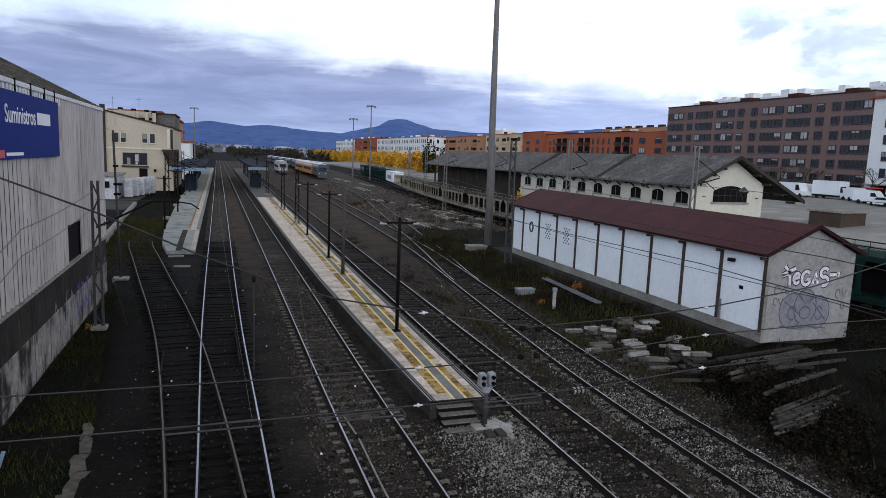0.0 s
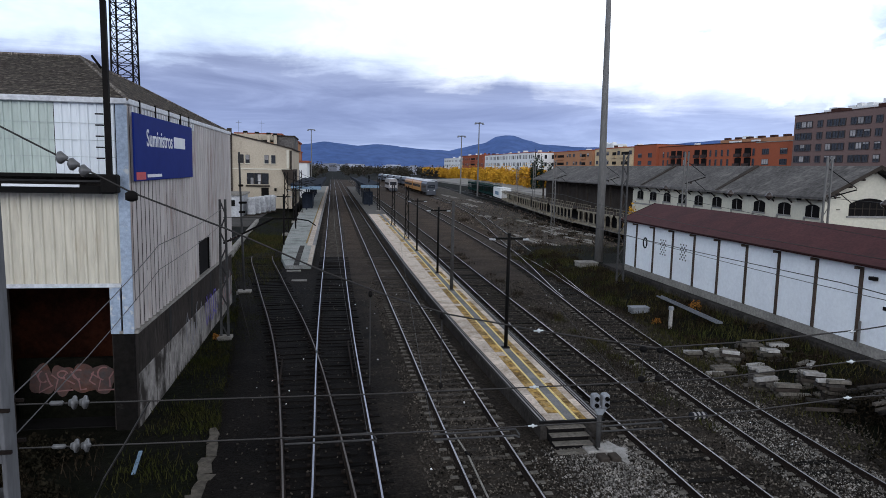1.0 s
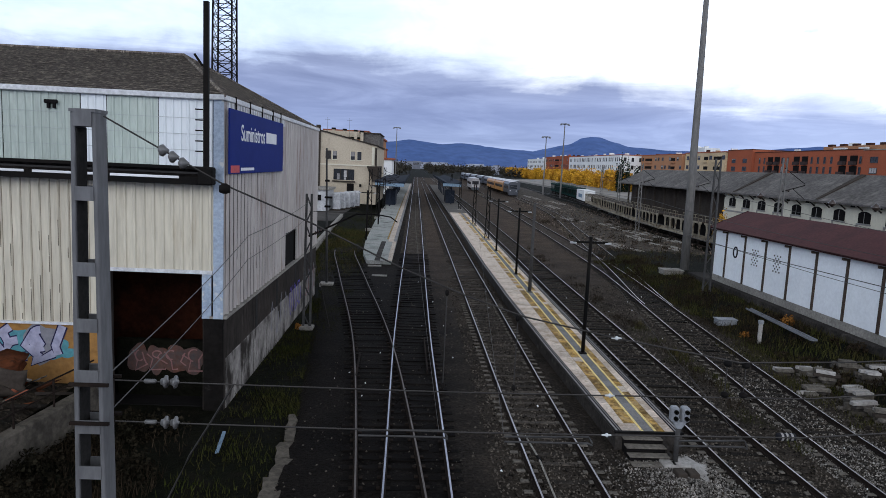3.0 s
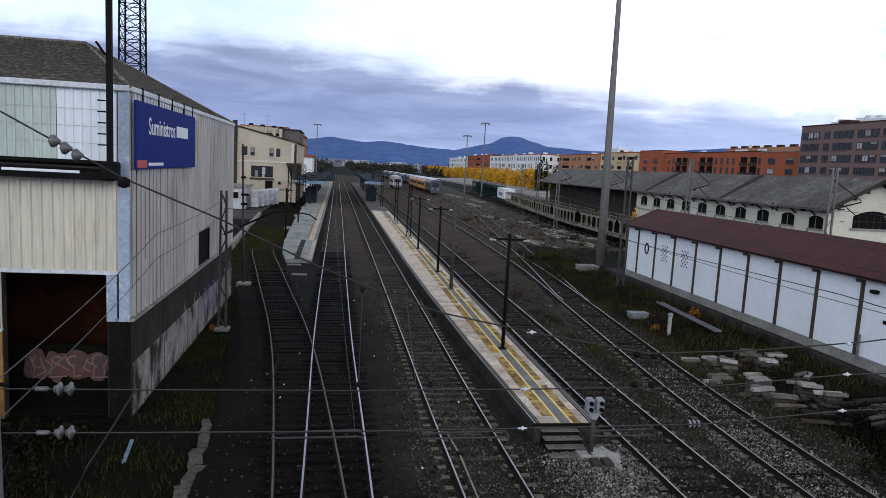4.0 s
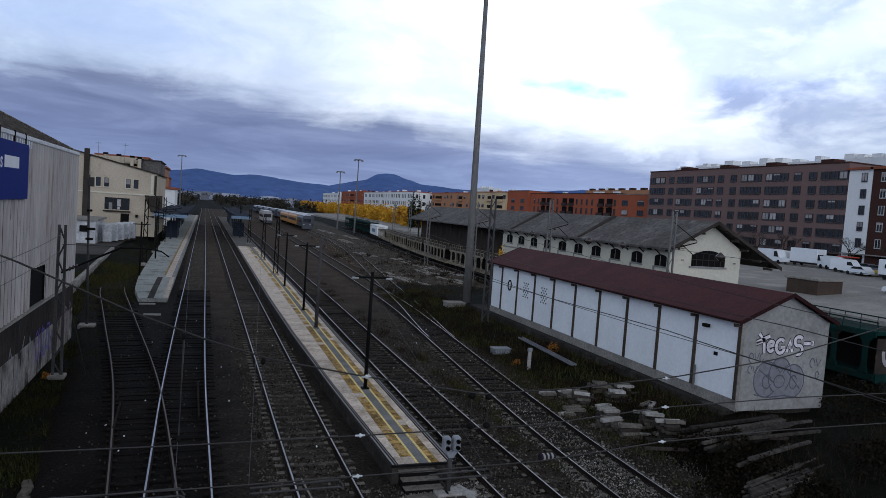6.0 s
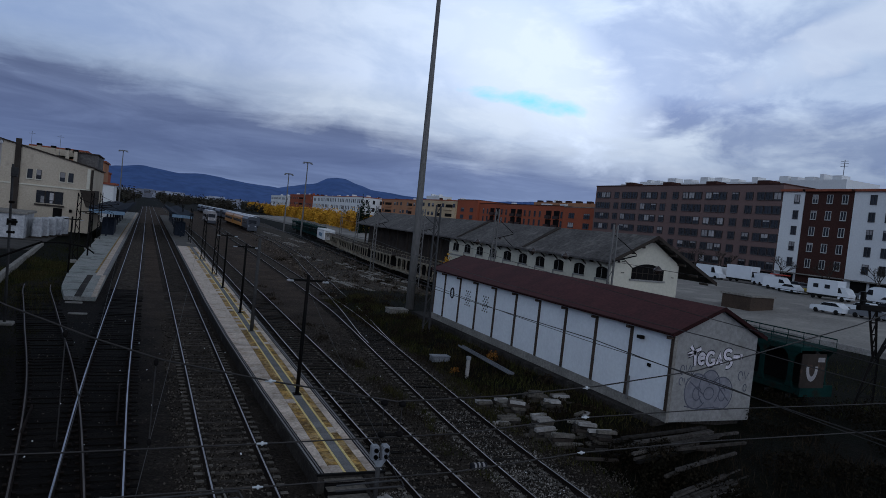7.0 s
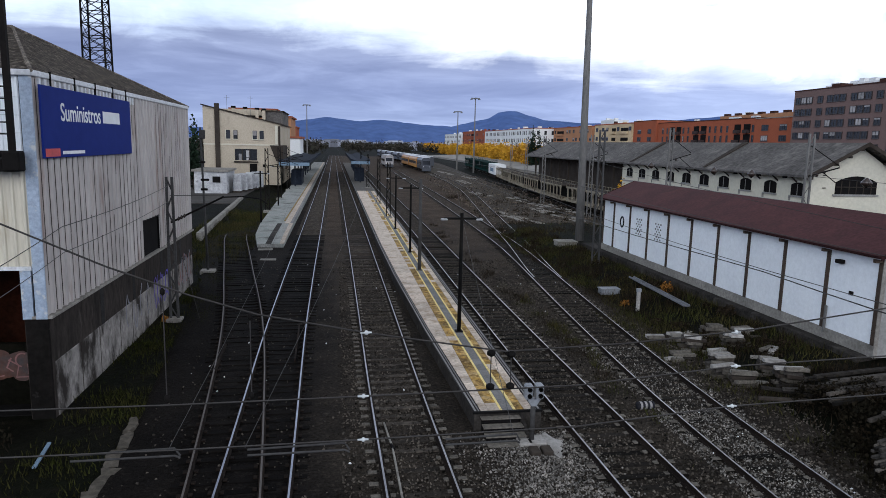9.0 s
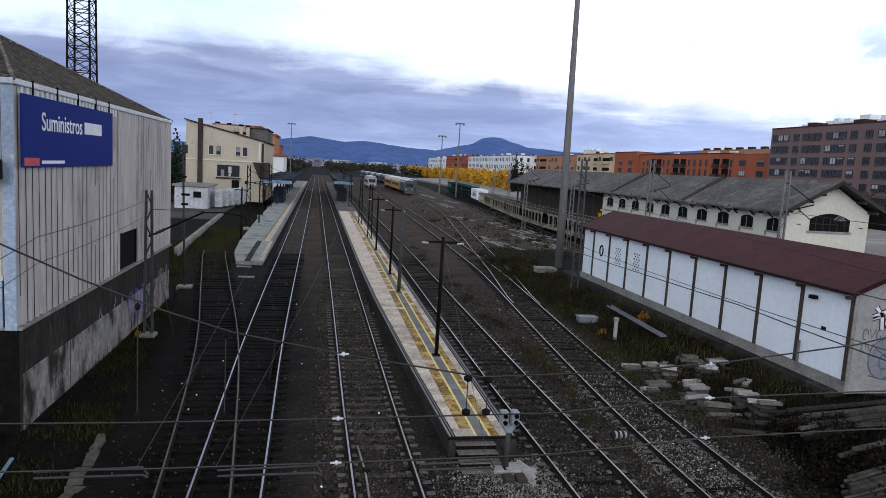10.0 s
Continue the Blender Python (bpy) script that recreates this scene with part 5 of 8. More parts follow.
def orange_block():
    """Orange brick flats in three joined bodies, with narrow windows and dark stacked balconies."""
    r = random.Random(4)
    b = empty("orange_brick_block", (118, 157.6, 0), label="orange brick block of flats with dark balconies", category="apartment block")
    z0 = bz - 1.5
    for y0, y1, h, x0 in ((0, 15.6, 17.2, 0.0), (15.6, 74.0, 17.5, 0.6), (74.0, 92.6, 18.6, -0.3)):
        part("wall", boxed(x0, 14, y0 + 0.02, y1, z0, h), "brick_orange", b)
        part("coping", boxed(x0 - 0.15, 14.1, y0 + 0.02, y1, h, h + 0.22), "brick_dark" if y0 else "concrete", b)
    part("roof_storey", boxed(4, 13, 1, 40, 17.4, 18.9), "brick_tan", b, "set-back roof storey")
    for k in range(7):
        part("roof_housing", boxed(3.9, 5, 2 + 5.6 * k, 4.2 + 5.6 * k, 18.9, 19.5), "brick_dark", b)
    for y, w in ((18, 3.0), (27, 5.0), (50, 2.0)):
        part("roof_light", boxed(2, 3, y, y + w, 17.72, 18.3), "block_white", b)
    wide, tall = window_set(2.9, 1.5, 2), window_set(0.95, 1.9, 0)
    for k in range(4):
        z = 14.0 - 2.85 * k
        for y in (3.6, 11.2):
            piece("window", pick(r, wide, 0.3), b, pose(0, y, z))
        for y in (79.0, 87.4):
            piece("window", pick(r, wide, 0.3), b, pose(-0.3, y, z))
        for y in (17.4, 30.0, 33.2, 36.4, 39.6, 52.6, 55.8, 67.0, 70.2):
            piece("window", pick(r, tall, 0.15), b, pose(0.6, y, z - 0.2))
        for c in (20.2, 24.8, 43.2, 47.6, 59.0, 63.2):
            # no recess is cut: a near-black sheet gives its shade
            void = part("balcony_void", boxed(0.55, 0.595, c - 1.6, c + 1.6, z - 0.5, z + 1.95), "dark", b, "dark sheet for the shade in a balcony recess")
            part("balcony", boxed(-0.35, 0.545, c - 1.3 + 0.5 * (k % 2), c + 0.9 + 0.5 * (k % 2), z - 0.65, z + 0.35), "panel_brown", void, "dark balcony front")


orange_block()
block("cream_block", "cream rendered flats with dark balconies", 117, 250.5, 288.5, bz - 1, 18.0, "block_cream", "brick_orange", 4, 4.4, 2.4, 1.5, group=2, seed=5, roof_over=0.1, first=1.6, bays=((3, 10), (15, 19)))
block("tan_brick_block", "tan brick flats with balconies", 117, 292, 372, bz - 1, 17.7, "brick_tan", "brick_orange", 4, 3.6, 2.2, 1.5, group=2, seed=6, roof_over=0.1, first=1.6, bays=((8, 13), (38, 48), (66, 74)))
block("white_block", "white rendered flats with narrow windows", 106, 346, 464, bz - 2, 17.6, "block_white", "brick_orange", 4, 3.4, 1.3, 2.0, group=3, seed=7, roof_over=0.1, shut=0.5)
block("orange_brick_block", "orange brick block farther along the street", 106, 468, 548, bz - 2, 18.2, "brick_orange", "brick_orange", 4, 3.6, 1.8, 1.8, group=2, seed=8, roof_over=0.1, bays=((30, 44),))
block("white_block", "small white block behind the trees", 106, 556, 640, bz - 2, 17.0, "block_white", "block_white", 4, 4.2, 1.5, 1.6, group=3, seed=9, roof_over=0.1)
for x, y0, y1, z, m in ((150, 106, 128, 28.6, "block_white"), (150, 130, 188, 28.4, "block_white"), (225, 330, 352, 28, "block_white"), (225, 520, 548, 31, "block_white"), (200, 262, 300, 22.5, "brick_tan"), (210, 210, 300, 20.5, "brick_orange")):
    bb = empty("far_block", (x, y0, 3), label="pale roof storey of a far block above the street", category="apartment block")
    part("wall", boxed(0, 12, 0, y1 - y0, 0, z - 3), m, bb)
    bm = bmesh.new()
    rr = random.Random(int(x + y0))
    y = 2.0
    while y < y1 - y0 - 3:
        w = rr.uniform(1, 4)
        part("roof_housing", boxed(1, 4, y, y + w, z - 3, z - 3 + rr.uniform(0.6, 1.8)), m, bb)
        y += w + rr.uniform(0.5, 5)
    bm.free()
# aerial on the roofs
ant = empty("roof_aerial", (152, 108.5, 28), label="thin television aerial on a roof", category="aerial")
bm = bmesh.new()
tube(bm, ((0, 0, 0), (0, 0, 5.5)), 0.09)
for z in (4.0, 4.6, 5.2):
    tube(bm, ((0, -1.0, z), (0, 1.0, z)), 0.06)
part("mast", bm, "galv", ant)

# ---- hills and far town ----
ridge_x = [-2500, -900, -420, -170, -40, 40, 120, 250, 456, 600, 726, 800, 850, 911, 960, 1010, 1106, 1350, 1700, 2134, 2300, 2534, 2900, 4200]
ridge_z = [40, 60, 70, 112, 132, 120, 116, 124, 104, 100, 130, 150, 178, 190, 186, 168, 146, 136, 150, 196, 190, 182, 120, 90]
bm = bmesh.new()
pr = []
for x in np.arange(-2500, 4200, 25.0):
    z = np.interp(x, ridge_x, ridge_z) + 5 * noise.noise((x * 0.012, 1.0, 0)) + 2 * noise.noise((x * 0.05, 5.0, 0))
    pr.append([bm.verts.new((x, y, zz)) for y, zz in ((3000, -5), (3200, z * 0.45 + 8 * noise.noise((x * 0.02, 9, 0))), (3400, z * 0.8 + 6 * noise.noise((x * 0.02, 3, 0))), (3500, z))])
for r0, r1 in zip(pr, pr[1:]):
    for i in range(3):
        bm.faces.new((r0[i], r1[i], r1[i + 1], r0[i + 1])).smooth = True
# hills carry the haze as a blue tint in their colour
structure("backdrop", bm, "hill", "wooded hills on the horizon, tinted blue for haze", "hills")
bm = bmesh.new()
for k in range(260):
    x, y = rng.uniform(-420, 1100), rng.uniform(700, 2300)
    w, h = rng.uniform(8, 40), rng.uniform(3.5, 9) * (0.6 + y / 1500)
    box(bm, x, x + w, y, y + 12, 0, h)
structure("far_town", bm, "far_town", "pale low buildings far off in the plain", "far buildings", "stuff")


# ---- masts, posts and lamps ----
def lattice_post(x, y, h, w0=0.5, w1=0.28, z=-0.1, arm=0, label="tall grey lattice catenary post", mat="mast_grey"):
    """Two uprights joined by slanted lacing, with an optional bracket arm."""
    p = empty("catenary_post", (x, y, z), label=label, category="catenary post", group="catenary posts")
    for s in (-1, 1):
        bm = bmesh.new()
        solid(bm, [(s * w0 / 2 - .05, -.06, 0), (s * w0 / 2 + .05, -.06, 0), (s * w0 / 2 + .05, .06, 0), (s * w0 / 2 - .05, .06, 0), (s * w1 / 2 - .05, -.06, h), (s * w1 / 2 + .05, -.06, h), (s * w1 / 2 + .05, .06, h), (s * w1 / 2 - .05, .06, h)])
        part("upright", bm, mat, p)
    bm = bmesh.new()
    n = max(5, int(h / 0.75))
    for k in range(n):
        a, b = h * k / n, h * (k + 1) / n
        wa, wb = (w0 + (w1 - w0) * k / n) / 2, (w0 + (w1 - w0) * (k + 1) / n) / 2
        s = 1 if k % 2 else -1
        bar(bm, (-s * wa, 0, a + .05), (s * wb, 0, b - .05), 0.05)
    tagged(part("lacing", bm, mat, p), kind="stuff")
    if arm:
        bm = bmesh.new()
        tube(bm, ((0, 0, h * 0.72), (arm, 0, h * 0.78)), 0.045)
        tube(bm, ((0, 0, h * 0.92), (arm, 0, h * 0.79)), 0.03)
        tube(bm, ((arm * 0.45, 0, h * 0.75), (arm * 1.05, 0, h * 0.66)), 0.03)
        part("bracket_arm", bm, "black_steel", p)
        bm = bmesh.new()
        lathe(bm, [(0.05, 0), (0.12, 0.03), (0.05, 0.07), (0.12, 0.10), (0.05, 0.14)], (arm * 0.25, 0, h * 0.73), "x", 8)
        part("insulator", bm, "insulator_dark", p)
    part("footing", boxed(-w0, w0, -0.35, 0.35, -0.2, 0.12, bevel=0.04), "concrete", p)
    return p


lattice_post(20.9, 44.5, 9.7, 0.5, 0.34, mat="mast_dark")
for x, y, h, a in ((33.2, 40, 9.7, 2.2), (33.0, 58, 10.4, 2.0), (33.4, 78, 10, 2), (33.5, 97, 10, 2), (38.0, 122, 10, 2), (42.5, 150, 10, 2)):
    lattice_post(x, y, h, 0.5, 0.34, arm=a)
shed_post = lattice_post(-4.5, 33.1, 6.75, 0.34, 0.24, mat="mast_dark", label="slim grey lattice post beside the shed with a long cantilever")
bm = bmesh.new()
tube(bm, ((0, 0, 4.65), (2.35, 0.3, 5.85)), 0.05, 6)
part("cantilever", bm, "black_steel", shed_post)
bm = bmesh.new()
tube(bm, ((2.3, 0.3, 5.82), (3.2, 0.3, 5.86), (4.0, 0.3, 5.75), (4.35, 0.3, 5.5)), 0.035, 6)
part("registration_tube", bm, "black_steel", shed_post)
bm = bmesh.new()
tube(bm, ((0, 0, 5.9), (2.35, 0.3, 5.88)), 0.015, 5)
tube(bm, ((0.1, 0, 4.4), (0.7, -0.2, 2.2), (1.2, -0.4, 0.2)), 0.012, 5)
part("tie_wire", bm, "wire", shed_post)
bm = bmesh.new()
for k in range(3):
    lathe(bm, [(0.05, -0.05), (0.11, -0.02), (0.05, 0.04)], (0.35 + 0.13 * k, 0.05, 4.83 + 0.067 * k), "x", 10)
part("insulator", bm, "insulator_dark", shed_post)
pole2 = empty("feeder_pole", (-5.05, 44.6, -0.1), label="grey steel pole with small bracket boxes behind the shed", category="pole")
bm = bmesh.new()
tube(bm, ((0, 0, 0), (-0.2, 0, 9.2)), 0.08, 8, r1=0.06)
part("pole", bm, "mast_dark", pole2)
for z, w in ((8.5, 0.34), (7.0, 0.3), (5.9, 0.5), (5.3, 0.4)):
    part("bracket_box", boxed(-0.26, -0.26 + w, -0.1, 0.1, z, z + (0.55 if z > 8 else 0.14), bevel=0.03), "mast_dark" if z > 7 else "black_steel", pole2)
part("footing", boxed(-0.45, 0.45, -0.4, 0.4, -0.1, 0.25, bevel=0.04), "concrete", pole2)
for y in (71.3, 88.0, 118, 150):
    lattice_post(8.5, y, 5.8, 0.42, 0.26, z=PZ, mat="black_steel", label="dark lattice post standing on the island platform")
for y in (78, 95, 112):
    lattice_post(-4.6, y, 7.0, 0.45, 0.3, z=0.5, mat="black_steel", arm=2.4, label="dark lattice catenary post by the platform")


def tee_lamp(x, y, z, h, half=0.74):
    p = empty("platform_lamp", (x, y, z), label="black platform lamp post with two small white heads", category="lamp post", group="platform lamps")
    bm = bmesh.new()
    tube(bm, ((0, 0, 0), (0, 0, h)), 0.085, 8, r1=0.075)
    part("pole", bm, "black_steel", p)
    part("base", boxed(-.16, .16, -.16, .16, 0, 0.05), "black_steel", p)
    part("cross_arm", boxed(-half, half, -0.04, 0.04, h - 0.28, h - 0.19), "black_steel", p)
    for s in (-1, 1):
        bm = bmesh.new()
        box(bm, s * half - 0.14, s * half + 0.14, -0.07, 0.07, h - 0.31, h - 0.23, bevel=0.025)
        part("lamp_head", bm, "lamp_white", p)
    return p


tee_lamp(8.17, 27.8, PZ, 5.05)
tee_lamp(8.35, 48.6, PZ, 4.9)
tee_lamp(8.45, 62.0, PZ, 4.9)
tee_lamp(-4.1, 66.8, 0.5, 5.0)
tee_lamp(-3.9, 84, 0.5, 5.0)

cp = empty("concrete_pole", (8.17, 41.55, PZ), label="plain grey concrete pole on the island platform", category="pole")
bm = bmesh.new()
tube(bm, ((0, 0, 0), (0, 0, 5.7)), 0.115, 8, r1=0.085)
part("pole", bm, "mast_dark", cp)
bm = bmesh.new()
box(bm, -0.18, 0.18, -0.18, 0.18, 0.0, 0.06)
part("base_plate", bm, "mast_grey", cp)

mast = empty("lighting_mast", (23.75, 55.3, -0.2), label="very tall tapering grey lighting mast", category="mast")
bm = bmesh.new()
tube(bm, ((0, 0, 0), (-0.12, 0, 12), (-0.24, 0, 24), (-0.36, 0, 36)), 0.37, 12, r1=0.13)
part("shaft", bm, "mast_grey", mast)
part("footing", boxed(-0.7, 0.7, -0.7, 0.7, -0.2, 0.35, bevel=0.05), "concrete", mast)
bm = bmesh.new()
lathe(bm, [(0.2, 35.6), (1.2, 35.7), (1.2, 35.9), (0.2, 36)], (0, 0, 0), "z", 12)
part("lamp_ring", bm, "galv", mast)
for x, y, h in ((41.8, 216, 19.0), (44.5, 202, 22.4), (-7.3, 250, 21.4)):
    m2 = empty("lighting_mast", (x, y, -0.2), label="slender far lighting mast with a ring of floodlights", category="mast", group="far masts")
    bm = bmesh.new()
    tube(bm, ((0, 0, 0), (0, 0, h)), 0.28, 6, r1=0.14)
    part("shaft", bm, "mast_grey", m2)
    bm = bmesh.new()
    box(bm, -1.3, 1.3, -0.25, 0.25, h - 0.2, h + 0.12)
    box(bm, -0.25, 0.25, -1.3, 1.3, h - 0.2, h + 0.12)
    box(bm, -1.5, -0.9, -0.3, 0.3, h - 0.45, h - 0.2)
    box(bm, 0.9, 1.5, -0.3, 0.3, h - 0.45, h - 0.2)
    part("floodlights", bm, "galv", m2)

# lattice radio tower behind the shed
tw = empty("radio_tower", (-19.1, 70, 0), label="dark red and grey lattice radio tower", category="tower")
for s in (-1, 1):
    for u in (-1, 1):
        bm = bmesh.new()
        tube(bm, ((s * 1.1, u * 1.1, 0), (s * 0.75, u * 0.75, 44)), 0.1, 5)
        part("leg", bm, "black_steel", tw)
bm = bmesh.new()
for k in range(40):
    a, b = 1.1 * k, 1.1 * (k + 1)
    wa, wb = 1.1 - 0.35 * a / 44, 1.1 - 0.35 * b / 44
    for (ux, uy), (vx, vy) in (((-1, -1), (1, -1)), ((1, -1), (1, 1)), ((1, 1), (-1, 1)), ((-1, 1), (-1, -1))):
        bar(bm, (ux * wa, uy * wa, a), (vx * wb, vy * wb, b), 0.05)
        bar(bm, (vx * wa, vy * wa, a), (ux * wb, uy * wb, b), 0.05)
        bar(bm, (ux * wb, uy * wb, b), (vx * wb, vy * wb, b), 0.06)
tagged(part("lacing", bm, "black_steel", tw), kind="stuff")

# ---- the near catenary post and its spans ----
col = empty("catenary_column", (-3.24, 8.4, -0.2), label="grey steel battened catenary column beside the footbridge", category="catenary post")
for s in (-1, 1):
    bm = bmesh.new()
    solid(bm, [(s * .192 - .028, -.16, 0), (s * .192 + .028, -.16, 0), (s * .192 + .028, .16, 0), (s * .192 - .028, .16, 0), (s * .122 - .026, -.14, 9.0), (s * .122 + .026, -.14, 9.0), (s * .122 + .026, .14, 9.0), (s * .122 - .026, .14, 9.0)], bevel=0.008)
    part("channel", bm, "column_grey", col)
    # thin dark lining paints the shade on the channel's inner face
    bm = bmesh.new()
    e = -s * 0.030
    solid(bm, [(s * .192 + e - .004, -.125, 0.2), (s * .192 + e + .004, -.125, 0.2), (s * .192 + e + .004, .15, 0.2), (s * .192 + e - .004, .15, 0.2), (s * .122 + e - .002, -.11, 8.8), (s * .122 + e + .006, -.11, 8.8), (s * .122 + e + .006, .13, 8.8), (s * .122 + e - .002, .13, 8.8)])
    part("channel_web", bm, "kerb_dark", col, "dark lining for the shaded inside of the channel")
for z in (8.9, 8.02, 7.1, 6.4, 5.75, 5.1, 4.5, 3.8, 3.0, 2.2, 1.4, 0.6):
    hw = 0.178 - 0.072 * z / 9
    for y in (-0.158, 0.118):
        part("batten", boxed(-hw, hw, y, y + 0.02, z - 0.085, z + 0.085), "column_grey", col)
part("cap_plate", boxed(-0.155, 0.155, -0.16, 0.16, 8.98, 9.02), "column_grey", col)
for z in (5.16, 5.66):
    for y in (-0.2, 0.16):
        part("clamp", boxed(-0.22, 0.26, y, y + 0.04, z - 0.02, z + 0.02), "rail_side", col)
col2 = copy_thing(col, pose(18.6, 8.4, -0.2))


def bell(bm, centre, axis, r=0.085, n=2, gap=0.12, mat=0):
    for k in range(n):
        c = Vector(centre) + Vector({"x": (k * gap, 0, 0), "z": (0, 0, k * gap)}[axis])
        lathe(bm, [(0.02, -0.05), (r * 0.45, -0.045), (r * 0.6, -0.01), (r, 0.01), (r * 0.95, 0.028), (r * 0.3, 0.035), (0.02, 0.06)], c, axis, 12, mat)


def span(label, pts, r=0.011):
    s = empty("cross_span_wire", pts[0], label=label, category="wire")
    o = Vector(pts[0])
    bm = bmesh.new()
    tube(bm, [Vector(p) - o for p in pts], r, 5)
    part("wire", bm, "wire", s)
    return s, o


Y = 8.4
top, o = span("sagging head-span wire with insulators", [(-3.06, Y, 8.75), (-2.5, Y, 8.45), (-1.62, Y, 7.99), (-0.54, Y, 7.56), (0.6, Y, 7.04), (1.42, Y, 6.72), (2.17, Y, 6.48), (3.39, Y, 6.24), (5.05, Y, 5.97), (6.6, Y, 6.03), (8.3, Y, 6.17), (10.2, Y, 6.42), (14, Y, 7.3), (18.3, Y, 8.6)])
bm = bmesh.new()
for k in range(3):
    lathe(bm, [(0.015, -0.06), (0.07, -0.03), (0.075, 0.0), (0.03, 0.05), (0.015, 0.07)], (0.70 + 0.12 * k, 0, -0.375 - 0.073 * k), "x", 12)
part("glass_insulator", bm, "porcelain", top)
for x, z in ((3.39, 6.24), (8.06, 6.14)):
    bm = bmesh.new()
    lathe(bm, [(0.011, -0.07), (0.014, -0.02), (0.028, -0.009), (0.028, 0.009), (0.014, 0.02), (0.011, 0.06)], Vector((x, Y, z)) - o, "x", 10)
    part("white_insulator", bm, "insulator", top)
bm = bmesh.new()
lathe(bm, [(0.02, -0.07), (0.07, -0.05), (0.07, 0.03), (0.02, 0.06)], Vector((-1.62, Y, 7.95)) - o, "z", 10)
part("pulley", bm, "black_steel", top)
for k, z in enumerate((5.47, 4.93)):
    low, o = span("straight cross-span wire below the head-span", [(-2.98, Y, z), (-1.6, Y, z - 0.01), (1.2, Y, z - 0.02), (3.36, Y, z), (6, Y, z + 0.04), (8.1, Y, z + 0.22), (10.5, Y, z + 0.3), (14, Y, z + 0.33), (18.3, Y, z + 0.38)], 0.010)
    bm = bmesh.new()
    bell(bm, (0.62, 0, 0), "x", 0.085)
    part("bell_insulator", bm, "porcelain", low, "grey bell insulators")
    bm = bmesh.new()
    lathe(bm, [(0.012, -0.16), (0.03, -0.14), (0.03, -0.02), (0.012, 0)], (0.52, 0, 0), "x", 8)
    part("clamp", bm, "porcelain", low)
    for x in (3.36, 8.1):
        bm = bmesh.new()
        dz = 0.0 if x < 5 else 0.22
        lathe(bm, [(0.011, -0.07), (0.014, -0.02), (0.028, -0.009), (0.028, 0.009), (0.014, 0.02), (0.011, 0.06)], Vector((x, Y, z + dz)) - o, "x", 10)
        part("white_insulator", bm, "insulator", low)
# steady arms and droppers
for x0, x1, z in ((0.1, 1.27, 4.88), (2.02, 3.2, 4.85), (4.36, 5.3, 4.86)):
    a = empty("steady_arm", (x0, Y + 0.05, z), label="thin double steady arm hung from the cross-span", category="steady arm", group="steady arms")
    for dz in (0.0, -0.07):
        bm = bmesh.new()
        tube(bm, ((0, 0, dz), ((x1 - x0) * 0.95, 0.02, dz * 1.3 + 0.02), (x1 - x0, 0.02, dz + (-0.07 if dz == 0 else -0.03))), 0.014, 5)
        part("rod", bm, "mast_dark", a)
for x, za, zb in ((1.17, 6.8, 5.5), (2.09, 6.5, 5.5), (4.88, 6.0, 5.5), (5.13, 5.98, 5.5)):
    d = empty("dropper", (x, Y, zb), label="thin dropper between head-span and cross-span", category="wire", group="droppers")
    bm = bmesh.new()
    tube(bm, ((0, 0, 0), (0, 0, za - zb)), 0.007, 5)
    part("wire", bm, "wire", d)
    for z in (0.03, za - zb - 0.05):
        bm = bmesh.new()
        q = 1.0 if x > 4 else 0.5
        lathe(bm, [(0.015 * q, -0.04), (0.05 * q, -0.02), (0.055 * q, 0.02), (0.02 * q, 0.045)], (0, 0, z), "z", 8)
        part("clamp", bm, "black_steel", d)
